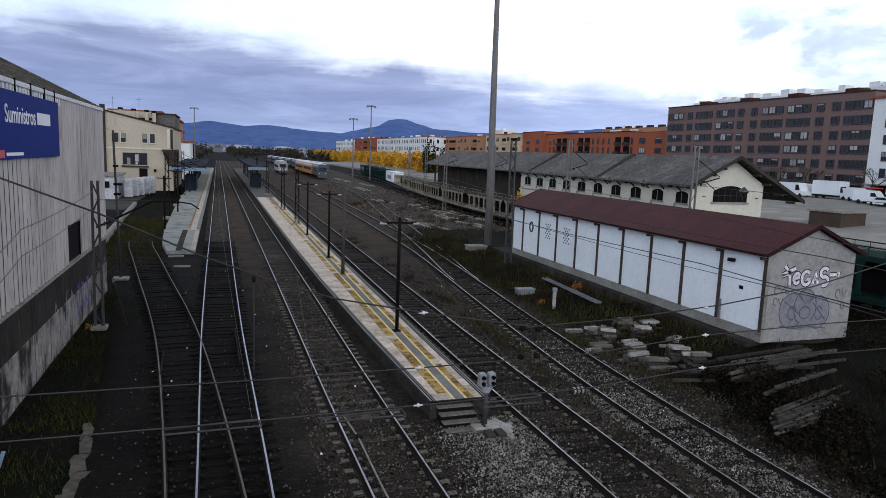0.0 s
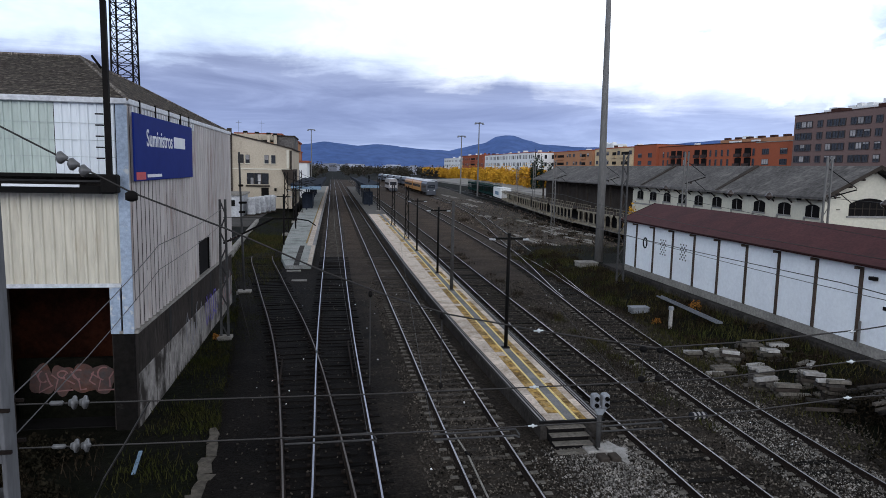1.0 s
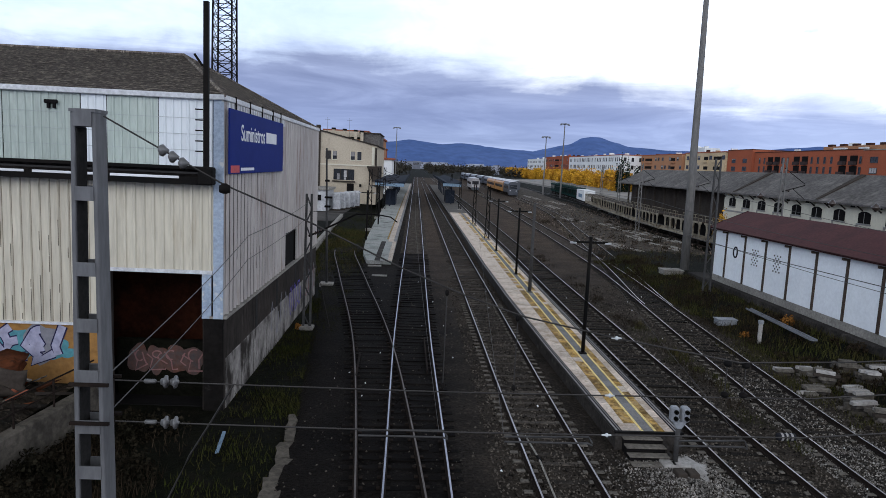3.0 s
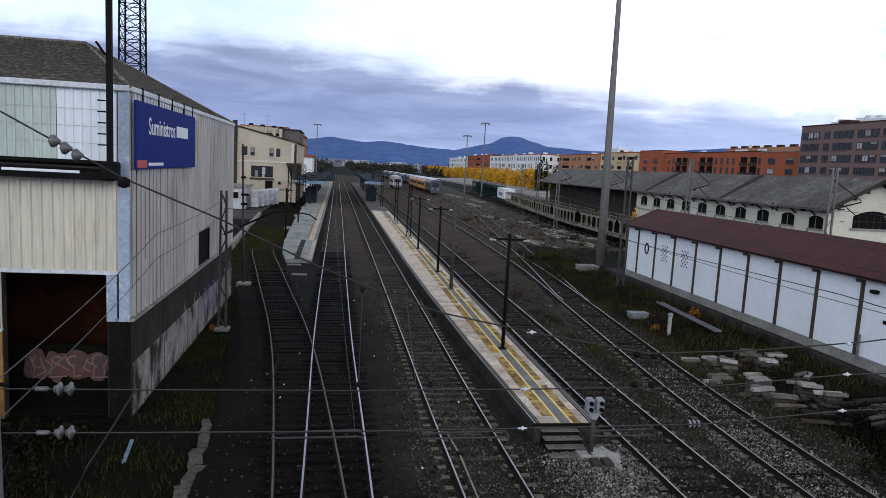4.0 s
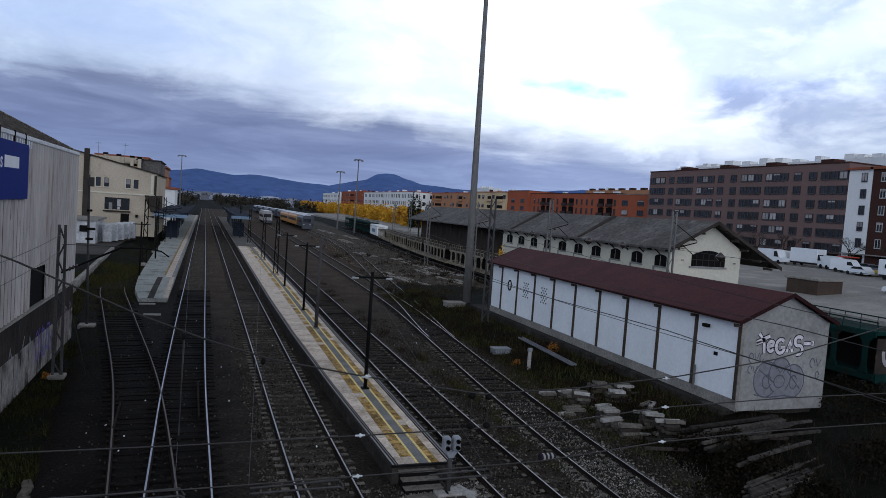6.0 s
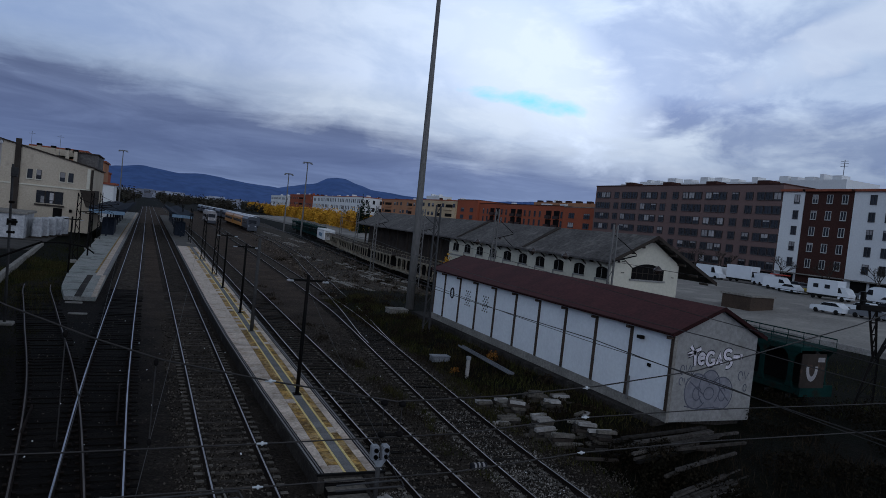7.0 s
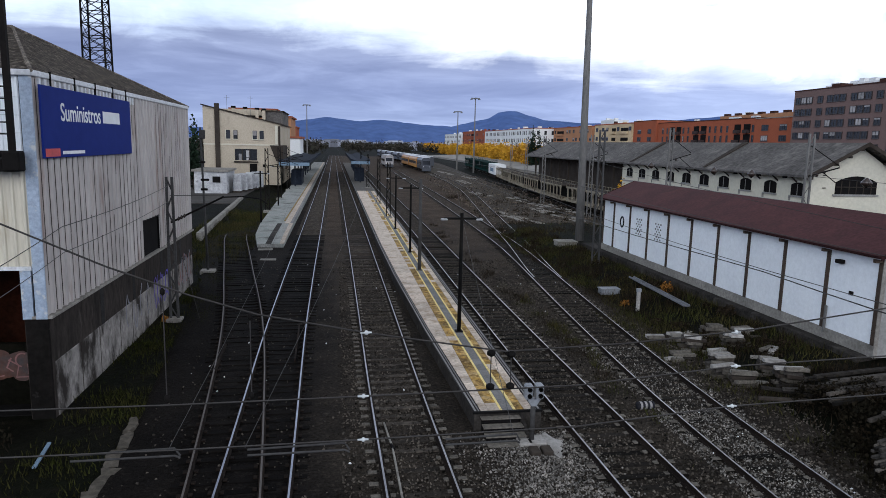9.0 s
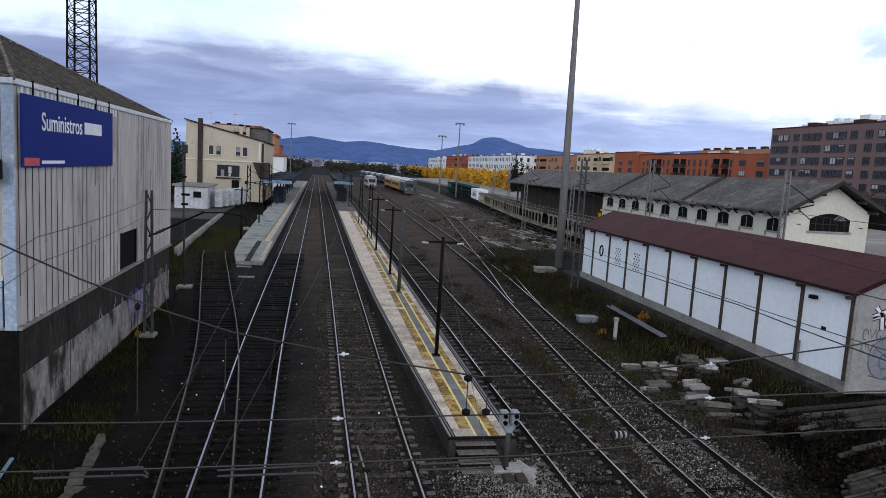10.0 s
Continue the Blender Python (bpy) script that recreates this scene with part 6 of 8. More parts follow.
# guys and running wires
for label, pts, r in (
    ("slack guy wire by the column", [(-1.5, 8.4, 5.45), (-2.05, 8.4, 4.5), (-3.05, 8.4, 2.4)], 0.012),
    ("long overhead wire past the shed", [(-3.1, 8.4, 5.5), (-4.2, 20, 6.0), (-4.45, 33.1, 6.3)], 0.012),
    ("long overhead wire past the shed", [(-3.1, 8.4, 5.0), (-4.2, 20, 5.3), (-4.45, 33.1, 5.6)], 0.010),
    ("contact wire over the main track", [(1.15, 8.4, 4.9), (0.76, 34, 5.25), (0.7, 78, 5.3), (0.2, 300, 5.3)], 0.004),
    ("contact wire over the second track", [(2.0, 8.4, 4.9), (4.9, 45, 5.25), (4.6, 112, 5.3), (3.6, 300, 5.3)], 0.004),
    ("contact wire over the platform track", [(5.2, 8.4, 4.9), (11.0, 44.5, 5.3), (11.2, 135, 5.3)], 0.004),
    ("contact wire over the curving yard track", [(14.4, 3, 5.2), (14.45, 12, 5.3), (16.4, 44.5, 5.35), (19, 110, 5.3)], 0.010),
    ("carrier wire over the curving yard track", [(14.4, 3, 6.3), (14.45, 12, 6.3), (16.4, 44.5, 6.7), (19, 110, 6.6)], 0.011),
    ("carrier wire over the platform track", [(10.9, 3, 6.2), (10.9, 12, 6.2), (10.95, 44.5, 6.6), (11.2, 118, 6.6)], 0.010),
    ("feeder wire from the lattice post", [(17.5, 3, 6.0), (20.8, 44.5, 7.4), (33.3, 78, 8.0)], 0.011),
    ("overhead wire along the wagons", [(33.1, 8, 7.2), (33.2, 40, 6.9), (33.2, 58, 7.0), (33.5, 97, 7.0), (42, 150, 7)], 0.014),
):
    w = empty("overhead_wire", pts[0], label=label, category="wire", group="overhead wires")
    bm = bmesh.new()
    fine_pts = []
    for p, q in zip(pts, pts[1:]):
        for k in range(6):
            t = k / 6
            v = Vector(p).lerp(Vector(q), t)
            v.z -= 0.25 * 4 * t * (1 - t) * min(1, (Vector(q) - Vector(p)).length / 30)
            fine_pts.append(v - Vector(pts[0]))
    fine_pts.append(Vector(pts[-1]) - Vector(pts[0]))
    tube(bm, fine_pts, r, 4)
    part("wire", bm, "wire", w)
for x, y, z in ((33.2, 46, 6.95), (33.2, 51, 6.95), (33.2, 62, 7.0), (33.1, 35, 6.95)):
    i = empty("wire_insulator", (x, y, z - 0.2), label="dark bell insulator hanging on the yard wire", category="insulator", group="yard insulators")
    bm = bmesh.new()
    lathe(bm, [(0.03, -0.3), (0.3, -0.05), (0.32, 0.02), (0.1, 0.25), (0.03, 0.3)], (0, 0, 0), "z", 10)
    part("bell", bm, "insulator_dark", i)

# ---- dwarf signal by the platform's end ----
sg = empty("dwarf_signal", (8.57, 18.3, -0.05), label="grey two-headed dwarf signal on a short post", category="signal")
part("base", boxed(-0.42, 0.38, -0.3, 0.3, 0, 0.16, bevel=0.03), "pale_concrete", sg)
bm = bmesh.new()
tube(bm, ((0, 0, 0.16), (0, 0, 1.35)), 0.075, 8)
part("post", bm, "mast_dark", sg)
bm = bmesh.new()
prism(bm, [(-0.07, 1.18), (0.07, 1.18), (0.2, 1.38), (-0.2, 1.38)], "y", -0.08, 0.08)
part("bracket", bm, "signal_grey", sg)
for s in (-1, 1):
    bm = bmesh.new()
    box(bm, s * 0.155 - 0.115, s * 0.155 + 0.115, -0.13, 0.13, 1.38, 1.82, bevel=0.04)
    hd = part("signal_head", bm, "signal_grey", sg)
    for z in (1.51, 1.70):
        bm = bmesh.new()
        lathe(bm, [(0.02, 0.02), (0.06, 0.0), (0.065, -0.07), (0.055, -0.07), (0.05, 0.0)], (s * 0.16, -0.13, z), "y", 10)
        part("lens_hood", bm, "black_steel", hd)
for k, (x, y) in enumerate(((8.45, 17.6), (8.8, 17.6))):
    part("foot_block", boxed(x - 8.57 - 0.14, x - 8.57 + 0.14, y - 18.3 - 0.2, y - 18.3 + 0.2, 0, 0.2, bevel=0.02), "wood_dark", sg)
bm = bmesh.new()
v0 = bm.verts.new((9.14, 18.1, 0.09))
ring = [bm.verts.new((9.12 + (0.24 + 0.10 * math.sin(3 * a + 1) + 0.06 * math.sin(7 * a)) * math.cos(a), 18.05 + (0.75 + 0.14 * math.cos(4 * a) + 0.08 * math.sin(9 * a)) * math.sin(a), 0.035)) for a in (2 * math.pi * i / 22 for i in range(22))]
for i in range(22):
    bm.faces.new((v0, ring[i], ring[(i + 1) % 22]))
structure("spilled_concrete", bm, "pale_concrete", "pale spill of concrete beside the signal", "concrete spill")

# ---- small things along the tracks ----
st = empty("striped_stop_marker", (13.0, 20.3, 0), label="low round marker with black and white stripes", category="marker")
for k in range(7):
    bm = bmesh.new()
    lathe(bm, [(0.02, 0), (0.13, 0), (0.13, 0.08), (0.02, 0.08)], (-0.28 + 0.08 * k, 0, 0.13), "x", 10)
    part("stripe", bm, "shutter" if k % 2 else "paint_black", st)
gb = empty("relay_box", (18.6, 36.6, 0.05), label="small pale grey relay box in the weeds", category="relay box")
part("body", boxed(-0.55, 0.55, -0.3, 0.3, 0, 0.32, bevel=0.03), "signal_grey", gb)
part("lid", boxed(-0.58, 0.58, -0.33, 0.33, 0.32, 0.38, bevel=0.01), "signal_grey", gb)
wp = empty("marker_post", (18.55, 32.7, 0.0), label="short white marker post among the weeds", category="post")
part("post", boxed(-0.09, 0.09, -0.07, 0.07, 0, 1.05, bevel=0.02), "pale_concrete", wp)
part("cap", boxed(-0.12, 0.12, -0.1, 0.1, 1.05, 1.25, bevel=0.03), "signal_grey", wp)
bx = empty("concrete_box", (21.7, 53.0, 0), label="weathered concrete cable box beside the mast", category="concrete box")
part("body", boxed(-0.8, 0.8, -0.6, 0.6, -0.1, 0.7, bevel=0.04), "concrete", bx)
part("lid", boxed(-0.85, 0.85, -0.65, 0.65, 0.7, 0.8, bevel=0.02), "concrete", bx)
ld = empty("cable_tray", (20.35, 34.3, 0.75), rz=-3, label="fallen grey cable tray along the bank", category="cable tray")
for s in (-1, 1):
    part("side_rail", boxed(s * 0.14 - 0.03, s * 0.14 + 0.03, -3.6, 3.6, 0, 0.09), "galv", ld)
part("bed", boxed(-0.11, 0.11, -3.6, 3.6, 0.0, 0.02), "galv", ld)
for x, y, rz in ((-1.75, 49.0, 0), (-2.4, 53.6, 3)):
    w = empty("walkway_slab", (x, y, -0.05), rz=rz, label="small pale concrete slab between the tracks", category="slab", group="walkway slabs")
    part("slab", boxed(-0.55, 0.55, -0.28, 0.28, 0, 0.1, bevel=0.02), "concrete", w)
for k in range(6):
    y = 15.2 + 1.15 * k
    w = empty("kerb_slab", (-2.55 - 0.075 * (y - 16) + rng.uniform(-.06, .06), y, -0.1), rz=rng.uniform(-4, 12), label="broken pale concrete slab half buried beside the siding", category="slab", group="kerb slabs")
    bm = boxed(-0.28 + .03 * k, 0.26 - .03 * k, -0.58, 0.58 - 0.03 * k, 0, 0.10)
    bmesh.ops.subdivide_edges(bm, edges=[e for e in bm.edges if e.calc_length() > 0.3], cuts=3, use_grid_fill=True)
    for v in bm.verts:
        bend = noise.noise_vector(v.co * 3 + Vector((k, 0, 0)))
        v.co += Vector((bend.x * 0.16, bend.y * 0.10, bend.z * 0.02))
    part("slab", bm, "yard_wall", w)
for k, (x, y, rz, l) in enumerate(((31.0, 98, 2, 16), (29.6, 80, 3, 14), (23.4, 76, 8, 12), (34.0, 195, 0, 22), (31.0, 150, -2, 14), (27, 112, 6, 10), (33.0, 88, 4, 12), (36, 170, 0, 16))):
    w = empty("old_platform_strip", (x, y, -0.05), rz=rz, label="broken pale concrete strip in the yard", category="concrete strip", group="yard strips")
    y_ = -l / 2
    while y_ < l / 2:
        e = rng.uniform(0.5, 1.8)
        for c in (0.0, 1.1):
            if rng.random() < 0.7:
                u, d = c + rng.uniform(-0.2, 0.2), rng.uniform(0.15, 0.42)
                part("slab", boxed(u - d, u + d, y_, y_ + e * 0.9, -0.1, rng.uniform(0.1, 0.2), bevel=0.03), "concrete", w)
        y_ += e


cbl = empty("track_cable", (4.46, 20.0, 0.05), label="pale loose cable lying inside the second track", category="cable")
bm = bmesh.new()
tube(bm, ((0, 0, 0), (0.05, -0.9, 0.03), (0.11, -1.75, 0.05), (0.12, -3.3, 0.03), (0.13, -4.7, 0.02), (0.2, -7.5, 0.0), (0.1, -10, 0.0)), 0.03, 6)
part("cable", bm, "concrete", cbl)
bm = bmesh.new()
tube(bm, ((0.08, -1.6, 0.05), (0.14, -1.9, 0.05)), 0.045, 6)
part("joint", bm, "black_steel", cbl)

# ---- stacked concrete sleepers and timber ----
def beam(kind, label, group, x, y, z, rz, l, w, h, mat, tilt=0):
    b = empty(kind, (x, y, z), label=label, category="beam", group=group)
    b.matrix_world = pose(x, y, rise(x, y) + z, 0, tilt, rz)
    bm = bmesh.new()
    box(bm, -l / 2, l / 2, -w / 2, w / 2, 0, h, bevel=0.008)
    part("body", bm, mat, b)


r5 = random.Random(5)
# small stacks of cut sleepers: darker courses below, a paler top course coloured as lit
for cx, cy, n, turn_ in ((17.0, 27.7, 3, 4), (17.9, 27.7, 3, -6), (18.0, 26.4, 5, -14), (17.0, 25.4, 3, -8), (16.6, 25.1, 2, 6), (19.8, 27.6, 4, -2), (20.7, 27.1, 3, -8), (19.7, 26.1, 4, -16), (18.1, 24.3, 4, -6), (17.3, 23.1, 5, -10), (17.5, 22.1, 5, -8), (19.3, 22.9, 4, -18), (19.1, 21.6, 5, -12), (18.6, 25.4, 2, 20), (20.4, 24.6, 2, 30)):
    for k in range(n):
        for row in range(2 if k == n - 1 else 3):
            beam("concrete_sleeper", "short cut concrete sleeper in a stack coloured as lit on top", "piled sleepers", cx + r5.uniform(-.10, .10), cy + (row - 1) * 0.24 + r5.uniform(-.05, .05), -0.03 + 0.14 * k, turn_ + r5.uniform(-16, 16), r5.uniform(0.5, 1.0), r5.uniform(0.19, 0.23), r5.uniform(0.11, 0.14), r5.choice(("pale_concrete", "concrete", "tread", "tread")) if k == n - 1 else r5.choice(("yard_wall", "wood_dark", "wood_grey", "tread")), r5.uniform(-3, 3))
for k in range(26):
    beam("concrete_sleeper", "broken piece of concrete sleeper lying in the weeds", "piled sleepers", r5.uniform(16.4, 21.0), r5.uniform(21.3, 28.6), -0.03, r5.uniform(-50, 50), r5.uniform(0.25, 0.8), r5.uniform(0.12, 0.22), r5.uniform(0.08, 0.14), r5.choice(("concrete", "yard_wall", "wood_grey")), r5.uniform(-9, 9))


def long_beam(p, q, z, w, h, m, label, group):
    (x0, y0), (x1, y1) = p, q
    b = empty("timber_beam", (0, 0, 0), label=label, category="beam", group=group)
    b.matrix_world = pose((x0 + x1) / 2, (y0 + y1) / 2, rise((x0 + x1) / 2, (y0 + y1) / 2) + z, 0, r5.uniform(-1.5, 1.5), math.degrees(math.atan2(y1 - y0, x1 - x0)))
    l = math.hypot(x1 - x0, y1 - y0)
    part("body", boxed(-l / 2, l / 2, -w * 0.4, w * 0.4, 0, h * 0.8, bevel=0.008), m, b)


for k in range(9):
    u = 0.22 * k
    long_beam((19.0 + 0.1 * u, 20.7 - u), (24.4 - 0.3 * u, 21.6 - 0.9 * u), 0.05 + 0.10 * (k % 3), 0.17, 0.15, "wood_grey" if k % 3 else "wood_pale", "long weathered timber beam lying on the heap", "timber heap")
for k, (p, q) in enumerate((((18.4, 18.84), (22.8, 20.15)), ((18.35, 18.65), (22.4, 19.7)), ((18.3, 18.45), (22.1, 19.3)), ((18.3, 19.95), (22.6, 19.05)), ((18.65, 17.4), (22.4, 18.75)), ((19.0, 17.3), (23.2, 18.6)), ((17.6, 21.0), (18.9, 20.1)), ((16.9, 20.1), (18.5, 19.65)), ((18.0, 20.4), (21.5, 19.9)), ((20.5, 18.9), (24.6, 19.4)), ((21.0, 20.0), (25.5, 20.6)))):
    long_beam(p, q, 0.32 if k in (0, 1, 2) else 0.12 + 0.05 * (k % 4), 0.16, 0.13, "wood_pale" if k in (0, 1, 4, 9) else ("wood_dark" if k in (3, 7) else "wood_grey"), "old timber beam thrown across the heap", "timber heap")
for k in range(20):
    i = k % 10
    long_beam((16.8 + 0.10 * i + r5.uniform(-.15, .15), 15.0 + 0.115 * i), (21.3 + 0.12 * i + r5.uniform(-.3, .3), 16.15 + 0.16 * i), 0.06 + 0.11 * (k // 10), 0.12, 0.09, "wood_pale" if (i + k // 10) % 3 == 0 else "wood_grey", "grey weathered plank in a flat stack", "plank stack")

# ---- yard with rubble in front of the shed ----
yw = empty("yard_wall", (-9.6, 16.6, 0), label="low crumbling concrete wall with a thin steel railing", category="wall")
bm = bmesh.new()
solid(bm, [(-1.1, -6.0, -0.4), (-0.7, -6.0, -0.4), (0.6, 4.3, -0.4), (0.2, 4.3, -0.4), (-1.1, -6.0, 0.85), (-0.7, -6.0, 0.85), (0.6, 4.3, 0.95), (0.2, 4.3, 0.95)], bevel=0.05)
part("wall", bm, "yard_wall", yw)
for k in range(7):
    y = -5.6 + 1.6 * k
    bm = bmesh.new()
    tube(bm, ((-0.9 + 0.126 * (y + 6), y, 0.85), (-0.9 + 0.126 * (y + 6), y, 1.75)), 0.03, 6)
    part("railing_post", bm, "rail_side", yw)
for z in (1.35, 1.75):
    bm = bmesh.new()
    tube(bm, ((-0.9, -6.0, z), (0.4, 4.3, z)), 0.025, 6)
    part("railing", bm, "rail_side", yw)
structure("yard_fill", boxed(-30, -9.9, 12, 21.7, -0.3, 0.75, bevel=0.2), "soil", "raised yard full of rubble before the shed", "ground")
bm = bmesh.new()
mound = [[bm.verts.new((x, y, 0.72 + max(0.0, 0.55 * noise.noise((x * 0.55, y * 0.6, 3)) + 0.35 * noise.noise((x * 1.7, y * 1.7, 8)) + 0.22 + 0.05 * (-x - 10)) * min(1.0, (21.6 - y) / 1.5, (y - 12.2) / 1.5, (-9.95 - x) / 0.8))) for x in np.arange(-18, -9.9, 0.25)] for y in np.arange(12.2, 21.6, 0.25)]
for r0, r1 in zip(mound, mound[1:]):
    for i in range(len(r0) - 1):
        bm.faces.new((r0[i], r0[i + 1], r1[i + 1], r1[i]))
structure("rubble_mound", bm, "heap", "dark heap of earth, broken bricks and rubbish", "rubble heap", "stuff")
for k in range(230):
    x, y = r5.uniform(-16.5, -10.0), r5.uniform(12.6, 20.8)
    m = r5.choice(["pale_concrete", "concrete", "wood_grey", "wood_grey", "wood_dark", "wood_dark", "dark", "conc_sleeper", "conc_sleeper", "rust", "yard_wall", "yard_wall", "roof_red"])
    d = empty("rubble_piece", (x, y, 0.72), label="broken slab or board thrown on the rubble heap", category="rubble", group="rubble")
    d.matrix_world = pose(x, y, 0.85 + r5.uniform(0, .4), r5.uniform(-30, 30), r5.uniform(-30, 30), r5.uniform(0, 180))
    l, w, h = r5.choice((0.15, 0.25, 0.35, 0.6, 1.4, 2.2)) * r5.uniform(0.7, 1.3), r5.uniform(0.04, 0.2), r5.uniform(0.03, 0.1)
    q = [r5.uniform(0.6, 1.0) for _ in range(4)]
    bm = bmesh.new()
    solid(bm, [(-l / 2, -w / 2 * q[0], -h / 2), (l / 2, -w / 2 * q[1], -h / 2), (l / 2 * q[2], w / 2, -h / 2), (-l / 2 * q[3], w / 2, -h / 2), (-l / 2 * q[1], -w / 2, h / 2), (l / 2 * q[0], -w / 2, h / 2), (l / 2, w / 2 * q[3], h / 2), (-l / 2, w / 2 * q[2], h / 2)])
    part("piece", bm, m, d)
rs = empty("rusty_tank", (-12.3, 20.2, 0.75), rz=12, label="crumpled rusty steel tank on the rubble", category="scrap")
def dented(bm, cuts, amount, seed):
    """Cuts a body finer and pushes it in and out."""
    bmesh.ops.subdivide_edges(bm, edges=bm.edges[:], cuts=cuts, use_grid_fill=True)
    for v in bm.verts:
        v.co += noise.noise_vector(v.co * 1.9 + Vector((seed, 0, 0))) * amount
    for f in bm.faces:
        f.smooth = True
    return bm


part("body", dented(boxed(-1.15, 1.15, -0.5, 0.55, -0.05, 1.0, bevel=0.12), 3, 0.28, 4), "rust", rs)
part("lid_sheet", dented(boxed(-1.0, 1.2, -0.65, 0.5, 1.02, 1.07), 3, 0.3, 9), "rust", rs)
part("torn_flap", dented(boxed(0.6, 1.5, -0.75, -0.65, 0.2, 1.0), 3, 0.25, 15), "wood_dark", rs)
wr = empty("scrap_bonnet", (-14.6, 19.0, 0.8), rz=-20, label="pale bent sheet-metal panel on the heap", category="scrap")
part("panel", dented(placed(boxed(-1.0, 1.0, -0.75, 0.75, 0, 0.03), pose(0, 0, 0.85, -28, 12, 0)), 4, 0.35, 21), "galv", wr)
part("torn_side", dented(placed(boxed(-0.7, 0.6, -0.5, 0.5, 0, 0.03), pose(-1.0, -0.3, 0.5, -60, 20, 30)), 4, 0.35, 33), "dark", wr)
part("white_flap", dented(placed(boxed(-0.35, 0.35, -0.3, 0.3, 0, 0.03), pose(-0.7, -0.75, 0.55, -70, 0, 20)), 3, 0.2, 38), "block_white", wr)
bb = empty("blue_plank", (-12.4, 15.6, 1.05), rz=60, label="pale blue painted plank lying on the rubble", category="plank")
part("body", boxed(-1.3, 1.3, -0.1, 0.1, 0, 0.05, bevel=0.01), "pale_blue", bb)
bt = empty("blue_board", (-4.7, 19.0, -0.02), rz=98, label="narrow pale blue board lying in the grass", category="plank")
part("body", boxed(-0.75, 0.75, -0.05, 0.05, 0, 0.05, bevel=0.01), "pale_blue", bt)


# ---- graffiti: flat paint, 4 mm proud ----
def blob(bm, cx, cz, w, h, at, axis, seed, n=18, wob=0.16, mat=0):
    r = random.Random(seed)
    ph = [r.uniform(0, 6.3) for _ in range(3)]
    pts = []
    for i in range(n):
        a = 2 * math.pi * i / n
        k = 1 + wob * (math.sin(3 * a + ph[0]) + 0.6 * math.sin(5 * a + ph[1]))
        pts.append((cx + w / 2 * k * math.cos(a), cz + h / 2 * k * math.sin(a)))
    vs = [bm.verts.new((at, p[0], p[1]) if axis == "x" else (p[0], at, p[1])) for p in pts]
    f = bm.faces.new(vs)
    f.material_index = mat


def stroke(bm, pts, w, at, mat=0):
    """A painted line on a wall that faces -y."""
    pts = [Vector(p) for p in pts]
    L, R = [], []
    for k, p in enumerate(pts):
        d = (pts[min(k + 1, len(pts) - 1)] - pts[max(k - 1, 0)]).normalized()
        nrm = Vector((-d.y, d.x)) * w / 2
        L.append(bm.verts.new((p.x + nrm.x, at, p.y + nrm.y)))
        R.append(bm.verts.new((p.x - nrm.x, at, p.y - nrm.y)))
    for k in range(len(pts) - 1):
        bm.faces.new((L[k], L[k + 1], R[k + 1], R[k])).material_index = mat


def arc(cx, cz, rx, rz, a0, a1, n=12):
    return [(cx + rx * math.cos(a0 + (a1 - a0) * i / n), cz + rz * math.sin(a0 + (a1 - a0) * i / n)) for i in range(n + 1)]


LETTERS = [
    [[(0.75, 3.05), (1.05, 2.72), (0.62, 2.62)], [(0.62, 2.66), (1.35, 2.95)], [(1.02, 2.85), (1.1, 2.2)]],
    [arc(1.45, 2.5, 0.17, 0.22, 0.5, 5.6), [(1.3, 2.5), (1.62, 2.55)]],
    [arc(1.98, 2.5, 0.24, 0.3, 0.8, 6.0), [(2.0, 2.45), (2.22, 2.45)]],
    [[(2.36, 2.25), (2.5, 2.75), (2.66, 2.25)], [(2.4, 2.45), (2.62, 2.45)]],
    [arc(3.0, 2.72, 0.22, 0.2, 0.6, 4.7) + arc(3.0, 2.34, 0.24, 0.2, 1.57, -1.9)],
    [[(3.32, 2.62), (3.8, 2.62)], [(3.8, 2.52), (3.8, 2.74)]],
]
gf = empty("graffiti_tag", (WX0 + 0.22, WY0 - 0.006, WZ), label="white bubble-letter graffiti with dark outlines over grey scrawls", category="graffiti")
bm = bmesh.new()
for letter in LETTERS:
    for s in letter:
        stroke(bm, s, 0.24, 0.0)
part("outline", bm, "paint_black", gf)
bm = bmesh.new()
for letter in LETTERS:
    for s in letter:
        stroke(bm, s, 0.15, -0.004)
part("fill", bm, "paint_white", gf)
bm = bmesh.new()
for k, (cx, cz, w, h) in enumerate(((1.35, 1.05, 1.3, 1.5), (2.1, 1.15, 1.25, 1.65), (2.85, 0.95, 1.25, 1.4), (2.1, 0.55, 2.3, 0.7))):
    blob(bm, cx, cz, w, h, 0.003 - 0.0004 * k, "y", 40 + k, 24, 0.08)
part("bubble_fill", bm, "paint_mauve", gf, "faded grey-blue bubble shapes")
bm = bmesh.new()
for k, pts in enumerate((arc(1.35, 1.05, 0.68, 0.78, 0.6, 5.6, 22), arc(2.1, 1.2, 0.62, 0.8, -0.9, 4.2, 22), arc(2.85, 0.95, 0.66, 0.74, -2.2, 2.6, 22), arc(2.1, 0.95, 0.3, 0.28, 0, 6.2), arc(1.4, 0.95, 0.24, 0.3, 0.5, 5.9), arc(2.9, 0.9, 0.2, 0.3, 0.5, 5.9), [(0.75, 0.4), (1.5, 0.25), (2.4, 0.32), (3.4, 0.2)], [(1.7, 1.8), (2.1, 1.35), (2.6, 1.75)], [(0.9, 1.5), (1.8, 0.9)], [(2.5, 1.4), (3.3, 0.6)])):
    stroke(bm, pts, 0.055, -0.001 - 0.0004 * k)
